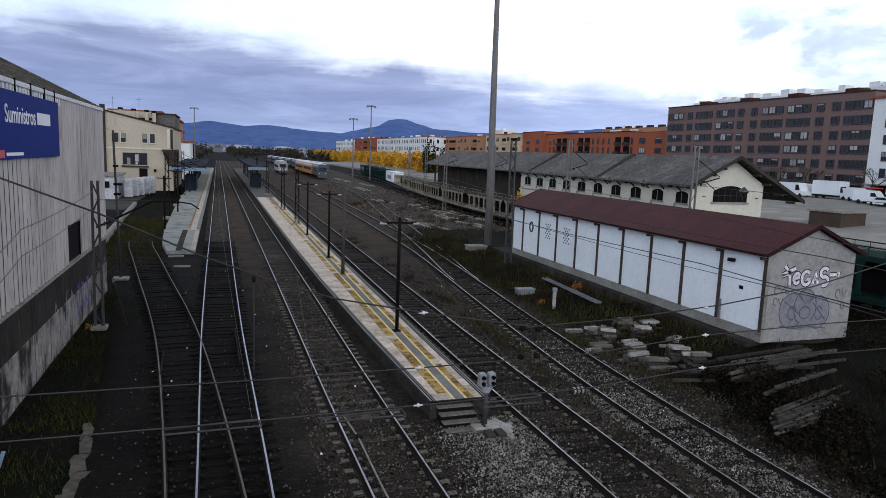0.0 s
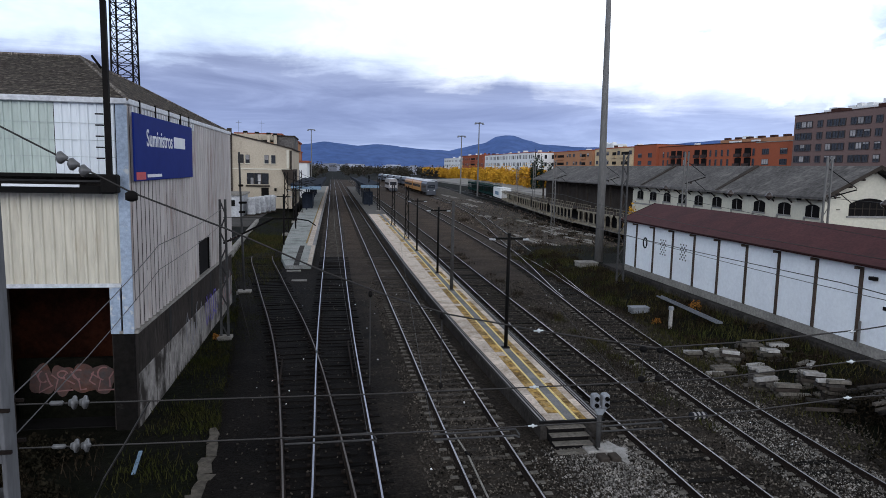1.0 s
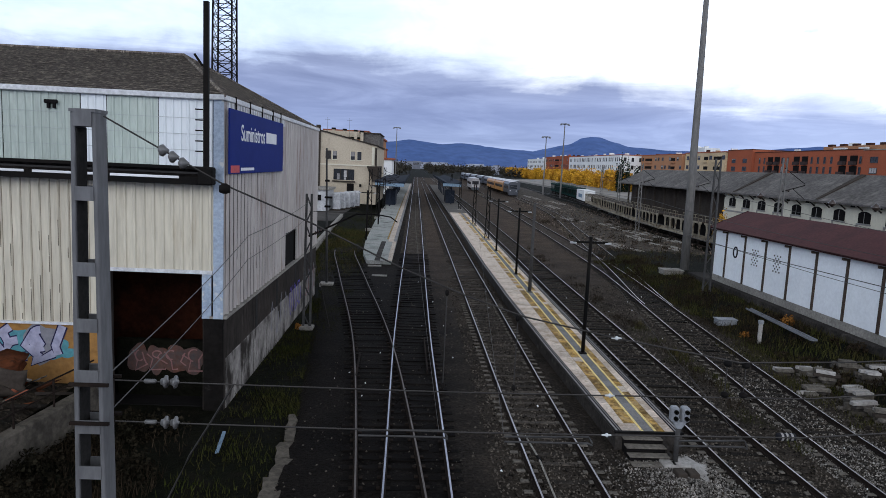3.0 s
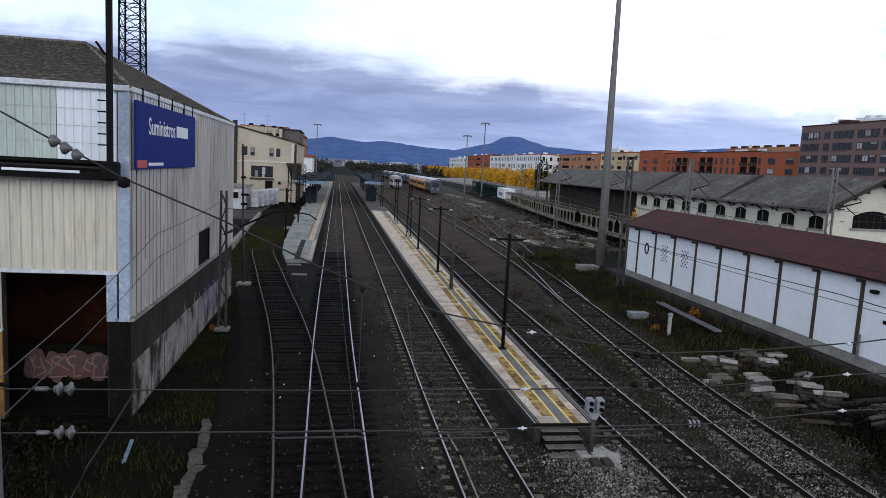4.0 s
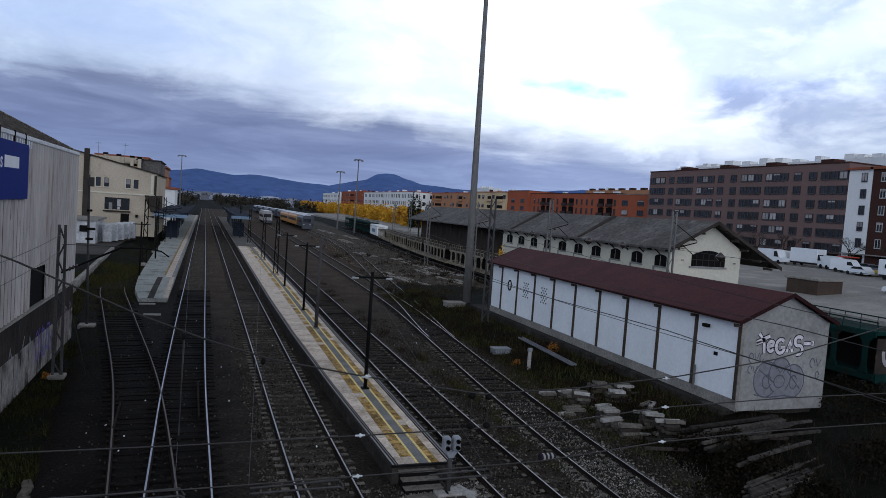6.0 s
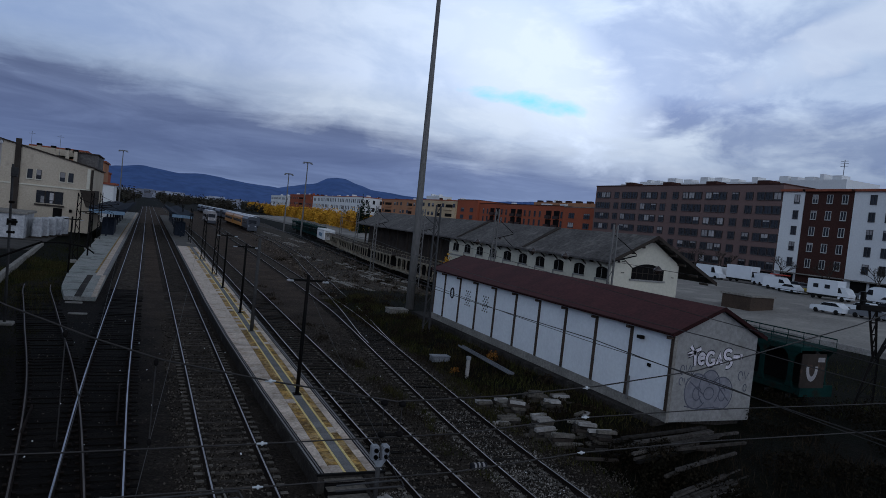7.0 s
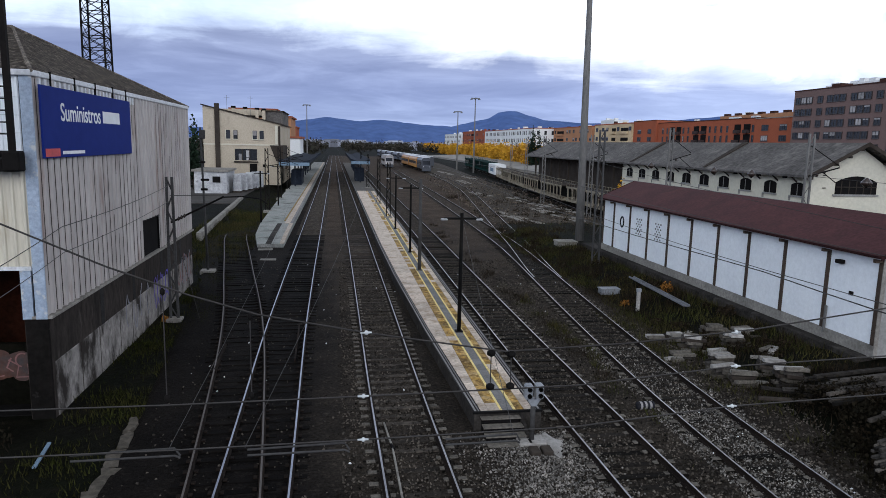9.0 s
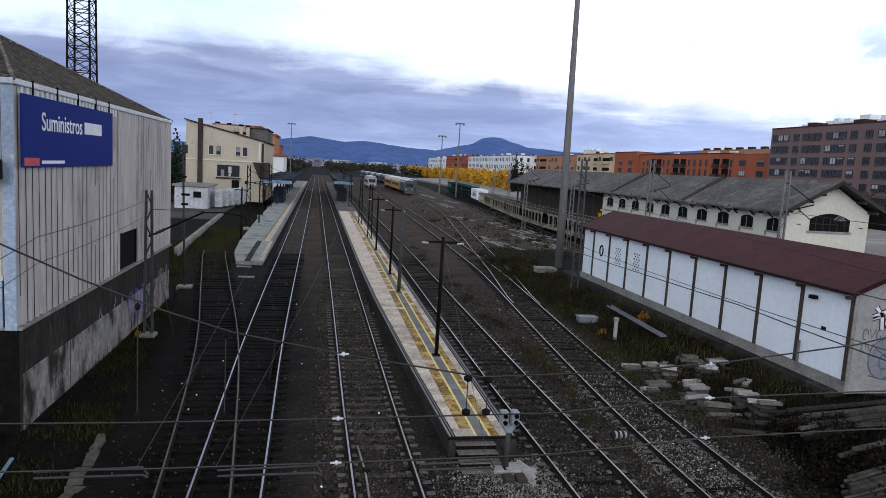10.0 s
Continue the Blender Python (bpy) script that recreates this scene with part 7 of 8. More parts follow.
part("bubble_outline", bm, "paint_slate", gf, "dark grey sprayed outlines")
bm = bmesh.new()
for k, pts in enumerate((arc(0.42, 2.0, 0.12, 0.2, 0, 5), [(0.6, 2.2), (0.7, 1.85), (0.85, 2.2)], arc(1.0, 2.0, 0.1, 0.18, 1, 6), arc(0.4, 1.5, 0.1, 0.16, 0, 5), [(0.55, 1.65), (0.68, 1.35), (0.8, 1.65)], arc(3.9, 1.75, 0.13, 0.2, 0, 5), [(4.1, 1.95), (4.25, 1.6), (4.4, 1.9)], arc(4.25, 1.2, 0.1, 0.16, 0, 6))):
    stroke(bm, pts, 0.05, -0.001 - 0.0004 * k)
part("scrawl", bm, "paint_slate", gf)

g2 = empty("graffiti_mural", (SX, SY0 - 0.016, 0), label="lilac and turquoise bubble graffiti on the ochre wall", category="graffiti")
def scrawled(seed):
    """A wild, unreadable painted shape in a unit box."""
    r = random.Random(seed)
    out = [[(r.uniform(-0.1, 0.3), r.uniform(0.7, 1.1)), (r.uniform(0.2, 0.5), r.uniform(0.3, 0.6)), (r.uniform(0.0, 0.4), r.uniform(-0.1, 0.2)), (r.uniform(0.6, 1.1), r.uniform(0.0, 0.3))]]
    out.append(arc(r.uniform(0.3, 0.7), r.uniform(0.5, 0.8), r.uniform(0.2, 0.4), r.uniform(0.15, 0.3), r.uniform(0, 2), r.uniform(3.5, 5.5)))
    out.append([(r.uniform(0.4, 1.15), r.uniform(0.75, 1.1)), (r.uniform(0.5, 0.9), r.uniform(0.4, 0.6)), (r.uniform(0.8, 1.2), r.uniform(0.1, 0.3))])
    return out


mural = [(scrawled(300 + i), -12.3 + 0.86 * i, 1.3 + 0.14 * (i % 2)) for i in range(8)]
for i, (shape, x0, z0) in enumerate(mural):
    bm = bmesh.new()
    blob(bm, x0 + 0.5, z0 + 0.55, 1.25, 1.3, 0.0 - 0.0004 * i, "y", 60 + i, wob=0.14)
    part("turquoise_halo", bm, "paint_teal" if i % 3 != 1 else "paint_mauve", g2)
bm = bmesh.new()
blob(bm, -5.15, 1.75, 0.9, 0.6, 0.0, "y", 41, 26, wob=0.35)
part("splash", bm, "paint_teal", g2)
for i, (shape, x0, z0) in enumerate(mural):
    back_bm, face_bm = bmesh.new(), bmesh.new()
    for j, pts in enumerate(shape):
        pts = [(x0 + 1.05 * u, z0 + 1.15 * w) for u, w in pts]
        stroke(back_bm, pts, 0.34, -0.006 - 0.0003 * j)
        stroke(face_bm, pts, 0.25, -0.011 - 0.0003 * j)
    part("letter_edge", back_bm, "paint_navy", g2)
    part("letter", face_bm, "paint_lilac", g2)
g3 = empty("graffiti_screen", (SX, SY0 + 1.2, 0), label="pinkish graffiti lettering on a low dark wall in the doorway", category="graffiti wall")
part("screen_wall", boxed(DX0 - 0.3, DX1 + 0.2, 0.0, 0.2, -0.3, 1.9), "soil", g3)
for k, w in enumerate((0.8, 0.75, 0.85, 0.75)):
    x0 = DX0 + 0.45 + k * 0.62
    bm = bmesh.new()
    blob(bm, x0, 1.2, w, 1.0, -0.006 - 0.0006 * k, "y", 120 + k, 26, wob=0.12)
    part("letter", bm, "paint_shade", g3)
    bm = bmesh.new()
    for j, pts in enumerate(scrawled(510 + k)):
        stroke(bm, [(x0 - 0.32 + 0.6 * u, 0.82 + 0.75 * v) for u, v in pts], 0.05, -0.012 - 0.0004 * j)
    part("letter_edge", bm, "paint_pink", g3)
g4 = empty("graffiti_tags", (SX + 0.047, SY0, 0), label="blue and violet graffiti tags on the shed's base wall", category="graffiti")
for seed, y0, y1, m, n in ((1, 11.5, 15.2, "paint_blue", 7), (2, 16.2, 19.8, "paint_pink", 6), (3, 17.0, 19.6, "paint_mauve", 4), (4, 7.0, 11.0, "paint_mauve", 4)):
    r = random.Random(seed)
    for k in range(n):
        c = y0 + (y1 - y0) * (k + 0.5) / n
        bm = bmesh.new()
        stroke(bm, [(c + u, 1.2 + v * (1 + r.random())) for u, v in arc(0, 0, 0.3, 0.45, r.uniform(0, 3), r.uniform(4, 7))], 0.10, 0.0006 * k)
        part("tag_stroke", placed(bm, Matrix.Rotation(radians(90), 4, "Z")), m, g4)


# ---- platform on the other side, station and canopies ----
lp = empty("side_platform", (-1.1, 52.0, 0), label="side platform with a green-grey ramped end", category="platform", kind="structure")
LP = [(54.6, -3.1, 0.30), (56.5, -3.4, 0.36), (59, -3.75, 0.45), (66, -4.1, 0.56), (90, -4.6, 0.56), (140, -5.0, 0.56), (260, -5.2, 0.56)]
bm = bmesh.new()
for (ya, xa, za), (yb, xb, zb) in zip(LP, LP[1:]):
    solid(bm, [(xa + 1.1, ya - 52, -0.3), (0.0, ya - 52, -0.3), (0.0, yb - 52, -0.3), (xb + 1.1, yb - 52, -0.3), (xa + 1.1, ya - 52, za), (0.0, ya - 52, za), (0.0, yb - 52, zb), (xb + 1.1, yb - 52, zb)])
part("platform_body", bm, "green_paving", lp)
bm = bmesh.new()
box(bm, -0.75, 0.05, 14, 208, 0.565, 0.58)
part("edge_paving", bm, "paving", lp, "pale paving along the edge")
part("edge_kerb", boxed(-0.22, 0.06, 14, 208, 0.57, 0.60), "kerb", lp)
bm = bmesh.new()
for (ya, xa, za), (yb, xb, zb) in zip(LP[:3], LP[1:4]):
    solid(bm, [(-0.3, ya - 52, za), (0.05, ya - 52, za), (0.05, yb - 52, zb), (-0.3, yb - 52, zb), (-0.3, ya - 52, za + .03), (0.05, ya - 52, za + .03), (0.05, yb - 52, zb + .03), (-0.3, yb - 52, zb + .03)])
part("ramp_kerb", bm, "paving", lp)
part("yellow_line", boxed(-0.95, -0.8, 16, 120, 0.565, 0.583), "ochre", lp)
bm = bmesh.new()
for (ya, xa, za), (yb, xb, zb) in zip(LP[:3], LP[1:4]):
    solid(bm, [(-1.4, ya - 52, za), (-0.95, ya - 52, za), (-0.95, yb - 52, zb), (-1.4, yb - 52, zb), (-1.4, ya - 52, za + .008), (-0.95, ya - 52, za + .008), (-0.95, yb - 52, zb + .008), (-1.4, yb - 52, zb + .008)])
part("ramp_hatch", bm, "platform_wall", lp, "dark concrete strip down the ramp")
bm = bmesh.new()
solid(bm, [(-8.4, 58, -.2), (-8.0, 58, -.2), (-9.6, 96, -.2), (-10.0, 96, -.2), (-8.4, 58, .72), (-8.0, 58, .72), (-9.6, 96, .72), (-10.0, 96, .72)], bevel=0.03)
structure("dock_edge", bm, "concrete", "low concrete edge of the old loading road", "kerb")
bm = bmesh.new()
solid(bm, [(-30, 88, 0.1), (-10.1, 88, 0.1), (-10.1, 124.7, 0.1), (-30, 124.7, 0.1), (-30, 88, 0.42), (-10.1, 88, 0.42), (-10.1, 124.7, 0.42), (-30, 124.7, 0.42)])
structure("station_yard", bm, "asphalt_dark", "grey worn asphalt yard before the station", "ground")
sb = empty("station_building", (-20.0, 125, 0.4), label="beige station building with a sloping roofline and dark windows", category="station building")
bm = bmesh.new()
prism(bm, [(0, 0), (13.2, 0), (13.2, 10.75), (0, 13.75)], "y", 0, 26)
part("wall", bm, "station_wall", sb)
bm = bmesh.new()
prism(bm, [(-0.3, 13.84), (13.5, 10.72), (13.5, 10.92), (-0.3, 14.04)], "y", -0.35, 26.3)
part("roof", bm, "wood_dark", sb, "thin dark edge of the sloping roof")
part("roof_block", boxed(9.6, 13.3, 5, 20, 10.8, 13.2), "roof_slate", sb, "dark slate attic behind the eave")
part("attic_cap", boxed(9.4, 13.5, 4.8, 20.2, 13.2, 13.4), "wood_dark", sb)
part("attic_left", boxed(1.5, 9.4, 7, 20, 12.5, 13.6), "station_wall", sb)
part("floor_band", boxed(-0.02, 13.0, -0.12, 0, 7.0, 7.22), "cream", sb)
part("corner_pilaster", boxed(12.3, 12.75, -0.14, 0, 7.3, 10.6), "cream", sb)
part("dark_flank", boxed(12.85, 13.22, -0.12, 0, 6.6, 10.5), "wood_dark", sb)
for x, w, blind in ((3.85, 0.72, 0), (5.1, 0.72, 1), (8.4, 0.74, 1), (9.6, 0.74, 0)):
    wn_ = part("window", boxed(x, x + w, -0.05, 0.02, 8.1, 9.6), "glass", sb)
    if blind:
        part("blind", boxed(x + 0.05, x + w - 0.05, -0.08, -0.05, 8.75, 9.55), "shutter", wn_)
    part("sill", boxed(x - 0.1, x + w + 0.1, -0.18, -0.05, 7.96, 8.1), "cream", wn_)
    part("frame", boxed(x - 0.09, x - 0.004, -0.1, -0.002, 8.1, 9.7), "cream", wn_)
wn_ = part("large_window", boxed(5.3, 9.1, -0.05, 0.02, 4.35, 6.35), "glass", sb)
for x in (6.5, 7.8):
    part("mullion", boxed(x, x + 0.12, -0.1, -0.05, 4.35, 6.35), "wood_dark", wn_)
for x, z, w, h in ((5.95, 4.4, 0.5, 1.1), (7.2, 4.9, 0.55, 1.2), (7.25, 4.4, 0.4, 0.4)):
    part("poster", boxed(x, x + w, -0.07, -0.05, z, z + h), "shutter", wn_)
part("window_hood", boxed(5.1, 9.3, -0.3, -0.002, 3.95, 4.2), "wood_dark", wn_)
# flat near-black panel gives the shade of the open doorway
door = part("doorway", boxed(7.8, 9.1, -0.06, 0.02, 0.2, 3.75), "dark", sb)
part("door_leaf", boxed(7.95, 8.4, -0.1, -0.06, 0.2, 2.4), "wood_dark", door)
bm = bmesh.new()
prism(bm, [(11.4, 7.1), (13.7, 7.1), (13.7, 4.3), (12.5, 4.3)], "y", -0.7, 9)
part("bay", bm, "wood_dark", sb, "dark tapering bay hung over the platform")
part("wall_lamp", boxed(10.1, 10.5, -0.4, -0.02, 3.2, 3.7, bevel=0.05), "black_steel", sb)
part("drain_strip", boxed(2.0, 2.8, -0.3, 0, 3, 14.2), "wood_dark", sb, "dark brown chimney strip up the front")
for x, y, h in ((4.4, 3.5, 14.0), (6.4, 4, 13.9), (8.5, 4, 13.8), (9.7, 4, 13.7)):
    c = part("chimney", boxed(x, x + 0.55, y, y + 0.55, 11.3, h - 0.35), "station_wall", sb)
    part("chimney_cap", boxed(x - 0.1, x + 0.65, y - 0.1, y + 0.65, h - 0.35, h, bevel=0.05), "dark", c)
for x in (3.2, 7.4):
    bm = bmesh.new()
    tube(bm, ((x, 6, 12), (x, 6, 16.0)), 0.03, 5)
    tube(bm, ((x - 0.5, 6, 15.6), (x + 0.5, 6, 15.6)), 0.025, 5)
    part("aerial", bm, "galv", sb)
hut = empty("white_hut", (-17.6, 104, 0.42), label="low white hut with a flat roof and scrawls", category="hut")
part("wall", boxed(0, 4.6, 0, 8, 0, 3.2), "bale_white", hut)
part("roof", boxed(-0.3, 4.9, -0.3, 8.3, 3.2, 3.5), "concrete", hut)
part("window", boxed(2.6, 3.7, -0.06, 0.02, 1.6, 2.5), "dark", hut)
for k in range(5):
    c = empty("white_bale", (-12.4 + 0.55 * k, 106 + 2.4 * k, 0.52), label="tall white wrapped bale beside the hut", category="bale", group="white bales")
    part("body", boxed(0, 1.15, 0, 1.8, 0, 2.7, bevel=0.15), "bale_white", c)
    part("base", boxed(-0.05, 1.2, -0.05, 1.85, -0.1, 0.12), "wood_dark", c)
for label, x0, x1, y0, y1, z in (("dark blue platform canopy beside the station", -6.6, -1.4, 118, 200, 4.6), ("dark blue canopy over the island platform", 5.9, 9.6, 132, 215, 4.6)):
    c = empty("platform_canopy", (x0, y0, 0.5), label=label, category="canopy", group="canopies")
    bm = bmesh.new()
    w = x1 - x0
    prism(bm, [(0, z - 0.5), (w / 2, z - 0.9), (w, z - 0.5), (w, z + 0.1), (w / 2, z - 0.55), (0, z + 0.1)], "y", 0, y1 - y0)
    part("roof", bm, "canopy_blue", c)
    part("end_fascia", boxed(0.05, w - 0.05, -0.12, -0.02, z - 0.9, z - 0.35), "pale_blue", c)
    for y in np.arange(2, y1 - y0, 10):
        part("post", boxed(w / 2 - 0.12, w / 2 + 0.12, y, y + 0.24, 0, z - 0.85), "canopy_blue", c)
    part("kiosk", boxed(w / 2 - 0.9, w / 2 + 0.9, 6, 14, 0, 2.7), "canopy_blue", c, "dark glazed shelter")


# ---- wagons and trains ----
def car_wagon(mat, label):
    """A two-deck car carrier: underframe, curved side pillars, upper deck with a rail."""
    w = empty("car_carrier_wagon", (0, 0, 0), label=label, category="wagon", group="parked wagons")
    L = 12.4
    part("underframe", boxed(-1.35, 1.35, -L / 2, L / 2, 0.85, 1.15, bevel=0.03), mat, w)
    deck_mat = "wagon_deck" if mat == "wagon_cream" else mat
    part("upper_deck", boxed(-1.36, 1.36, -L / 2, L / 2, 2.80, 2.97, bevel=0.02), deck_mat, w)
    for sd in (-1, 1):
        part("deck_beam", boxed(sd * 1.4 - 0.04, sd * 1.4 + 0.04, -L / 2, L / 2, 2.72, 2.94), mat, w)
    # added near-black sheet stands in for the shade under the upper deck
    part("centre_partition", boxed(-0.05, 0.05, -L / 2 + 0.2, L / 2 - 0.2, 1.16, 2.79), "dark", w, "added dark sheet for the shade between the decks")
    pil = bmesh.new()
    for s in (-1, 1):
        prism(pil, [(s * 0.08, 1.15), (s * 0.26, 1.15), (s * 0.14, 1.45), (s * 0.12, 2.2), (s * 0.2, 2.5), (s * 0.5, 2.75), (s * 0.06, 2.75)], "x", -0.06, 0.06)
    box(pil, -0.06, 0.06, -0.13, 0.13, 1.15, 2.75)
    pm = mesh_of("side_pillar", pil, mat)
    for s in (-1.33, 1.33):
        for k in range(7):
            piece("side_pillar", pm, w, pose(s, -L / 2 + 0.6 + k * (L - 1.2) / 6, 0))
        bm = bmesh.new()
        tube(bm, ((s, -L / 2, 3.35), (s, L / 2, 3.35)), 0.03, 5)
        for k in range(13):
            tube(bm, ((s, -L / 2 + k * L / 12, 2.95), (s, -L / 2 + k * L / 12, 3.35)), 0.022, 5)
        part("deck_rail", bm, mat, w)
    for y in (-4.6, -3.2, 3.2, 4.6):
        bm = bmesh.new()
        for s in (-0.85, 0.85):
            lathe(bm, [(0.05, -0.06), (0.44, -0.06), (0.46, 0.06), (0.05, 0.06)], (s, y, 0.64), "x", 14)
        tube(bm, ((-0.95, y, 0.64), (0.95, y, 0.64)), 0.07, 6)
        part("wheelset", bm, "rail_side", w)
    for s in (-1, 1):
        part("buffer_beam", boxed(-1.3, 1.3, s * (L / 2 + .04) - .05, s * (L / 2 + .04) + .05, 0.8, 1.3), mat, w)
    return w


protos = {"cream": car_wagon("wagon_cream", "empty two-deck car-carrier wagon in dirty cream"), "green": car_wagon("wagon_green", "empty two-deck car-carrier wagon in dark green")}
first = {"cream": True, "green": True}
wagon_line = line_of([(0, 36), (95, 36.2), (110, 37.2), (130, 39.2), (180, 45.4), (240, 50), (300, 53)])
for y, kind in ((31.2, "green"), (45.0, "cream"), (58.0, "cream"), (70.9, "cream"), (84.2, "cream"), (98.2, "cream"), (112.1, "cream"), (126, "cream"), (140, "cream"), (154, "cream"), (187, "green"), (201, "green"), (215, "green"), (230, "green")):
    ang = -math.degrees(math.atan2(wagon_line(y + 1) - wagon_line(y - 1), 2))
    m = pose(wagon_line(y), y, 0.05, 0, 0, ang)
    if first[kind]:
        protos[kind].matrix_world = m @ Matrix.Diagonal((1, 1, 1.25 if kind == "green" else 1, 1))
        first[kind] = False
    else:
        copy_thing(protos[kind], m)
gw_ = empty("covered_wagon", (wagon_line(170.5), 170.5, 0.05), rz=-6.5, label="pale grey covered wagon with blue scrawls", category="wagon")
part("body", boxed(-1.4, 1.4, -7, 7, 1.0, 3.6, bevel=0.1), "block_white", gw_)
part("chassis", boxed(-1.2, 1.2, -7.2, 7.2, 0.2, 1.0), "rail_side", gw_)
part("scrawl", boxed(-1.415, -1.404, -4, 3, 1.7, 2.6), "pale_blue", gw_)
wt = empty("railway_track", (0, 0, 0), label="yard track under the parked wagons", category="railway track", kind="structure")
for s in (-1, 1):
    part("rail", rail(wagon_line, s * 0.87, 4, 290, ""), ["rail_side", "rail_dull"], wt)
part("end_board", boxed(-1.45, 0.45, -6.34, -6.29, 1.2, 2.7), "wagon_deck", protos["green"], "dark end board with white graffiti")
bm = bmesh.new()
stroke(bm, arc(-0.6, 2.1, 0.35, 0.5, 3.0, 6.4), 0.22, -6.346)
stroke(bm, [(-0.2, 2.45), (0.35, 2.45)], 0.2, -6.348)
part("end_scrawl", bm, "shutter", protos["green"])


def coach(x, y, l, lower, upper, label, h=4.2, w=2.9, front=False, rz=0):
    c = empty("train_coach", (x, y, 0.1), rz=rz, label=label, category="train", group="parked trains")
    bm = bmesh.new()
    prism(bm, [(-w / 2, 1.0), (w / 2, 1.0), (w / 2, h - 0.7), (w / 2 - 0.35, h - 0.15), (0.5, h), (-0.5, h), (-w / 2 + 0.35, h - 0.15), (-w / 2, h - 0.7)], "y", 0, l)
    body = part("body", bm, lower, c)
    part("roof_panel", boxed(-w / 2 + 0.3, w / 2 - 0.3, 0.1, l - 0.1, h - 0.1, h + 0.1, bevel=0.05), upper, c)
    part("window_band", boxed(-w / 2 - 0.02, -w / 2 + 0.02, 1, l - 1, 2.1, 2.9), "glass", c)
    for y_ in (1.2, l - 4.6):
        part("bogie", boxed(-w / 2 + 0.3, w / 2 - 0.3, y_, y_ + 3.4, 0.15, 1.0), "rail_side", c)
    if front:
        part("windscreen", boxed(-w / 2 + 0.35, w / 2 - 0.35, -0.04, 0.02, 2.2, 3.3), "glass", c)
        part("skirt", boxed(-w / 2 + 0.1, w / 2 - 0.1, -0.25, 0.1, 0.3, 1.2, bevel=0.05), "train_dark", c)
        for s in (-0.9, 0.9):
            part("headlight", boxed(s - 0.15, s + 0.15, -0.05, 0.02, 1.5, 1.7), "sign_white", c)


coach(29.2, 196, 12, "train_dark", "train_silver", "dark front car of a parked train", front=True)
coach(29.1, 208.5, 22, "train_orange", "train_silver", "orange coach of the parked train")
coach(29.0, 231, 24, "train_orange", "train_silver", "orange coach of the parked train")
for k in range(7):
    coach(34.2 - 0.9 * k, 225 + 26 * k, 25.5, "train_dark", "train_silver", "dark coach with a silver roof in a long parked express train", 4.0)
coach(20.6, 226, 18, "shutter", "train_silver", "white locomotive standing in the yard", front=True)


# ---- vehicles in the car park ----
def wheels(c, xs, w, r=0.32):
    for x in xs:
        for s in (-1, 1):
            bm = bmesh.new()
            lathe(bm, [(0.05, -0.09), (r * 0.85, -0.1), (r, -0.06), (r, 0.06), (r * 0.85, 0.1), (0.05, 0.09)], (x, s * (w / 2 - 0.08), r), "y", 12)
            part("wheel", bm, "tyre", c)


def car(x, y, rz, mat, label):
    c = empty("parked_car", (x, y, lot_z(x) + 0.03), rz, label, "car", "parked vehicles")
    bm = bmesh.new()
    prism(bm, [(-2.1, 0.3), (2.1, 0.3), (2.12, 0.75), (1.9, 0.9), (0.95, 0.98), (0.35, 1.42), (-1.2, 1.45), (-1.85, 1.0), (-2.12, 0.85)], "y", -0.85, 0.85)
    part("body", bm, mat, c)
    bm = bmesh.new()
    prism(bm, [(0.85, 1.0), (0.34, 1.37), (-1.15, 1.40), (-1.7, 1.02)], "y", -0.87, 0.87)
    part("side_glazing", bm, "glass", c)
    bm = bmesh.new()
    solid(bm, [(0.42, -0.72, 1.38), (0.97, -0.72, 1.0), (0.97, 0.72, 1.0), (0.42, 0.72, 1.38), (0.46, -0.72, 1.41), (1.01, -0.72, 1.03), (1.01, 0.72, 1.03), (0.46, 0.72, 1.41)])
    part("windscreen", bm, "glass", c)
    wheels(c, (-1.3, 1.3), 1.7)


def van(x, y, rz, mat, label, l=5.2, h=2.3, box_body=False):
    c = empty("parked_van", (x, y, lot_z(x) + 0.03), rz, label, "van", "parked vehicles")
    bm = bmesh.new()
    if box_body:
        box(bm, -l / 2, l / 2 - 1.6, -1.1, 1.1, 0.7, h + 0.6, bevel=0.06)
        part("cargo_box", bm, mat, c)
        bm = bmesh.new()
        prism(bm, [(l / 2 - 1.55, 0.4), (l / 2, 0.4), (l / 2 + 0.05, 1.1), (l / 2 - 0.5, 1.9), (l / 2 - 1.0, 2.1), (l / 2 - 1.55, 2.1)], "y", -0.95, 0.95)
        part("cab", bm, mat, c)
        part("chassis", boxed(-l / 2 + 0.1, l / 2 - 1.6, -0.9, 0.9, 0.4, 0.7), "tyre", c)
    else:
        prism(bm, [(-l / 2, 0.35), (l / 2, 0.35), (l / 2 + 0.03, 0.95), (l / 2 - 0.75, 1.2), (l / 2 - 1.4, h - 0.15), (l / 2 - 1.7, h), (-l / 2 + 0.1, h), (-l / 2, h - 0.2)], "y", -0.95, 0.95)
        part("body", bm, mat, c)
    bm = bmesh.new()
    prism(bm, [(l / 2 - 0.95, 1.25), (l / 2 - 1.35, h - 0.35), (l / 2 - 2.0, h - 0.35), (l / 2 - 2.0, 1.25)], "y", -0.97, 0.97)
    part("cab_windows", bm, "glass", c)
    wheels(c, (-l / 2 + 1.0, l / 2 - 0.9), 1.9, 0.36)
    return c


van(103.5, 98.5, -90, "car_white", "large white panel van parked by the street", 6.0, 2.6)
van(105.5, 91.8, -90, "car_white", "white box truck parked beside the van", 7.5, 2.6, True)
van(104.0, 85.0, -100, "car_white", "white van with a red roof stripe", 5.2, 2.3)
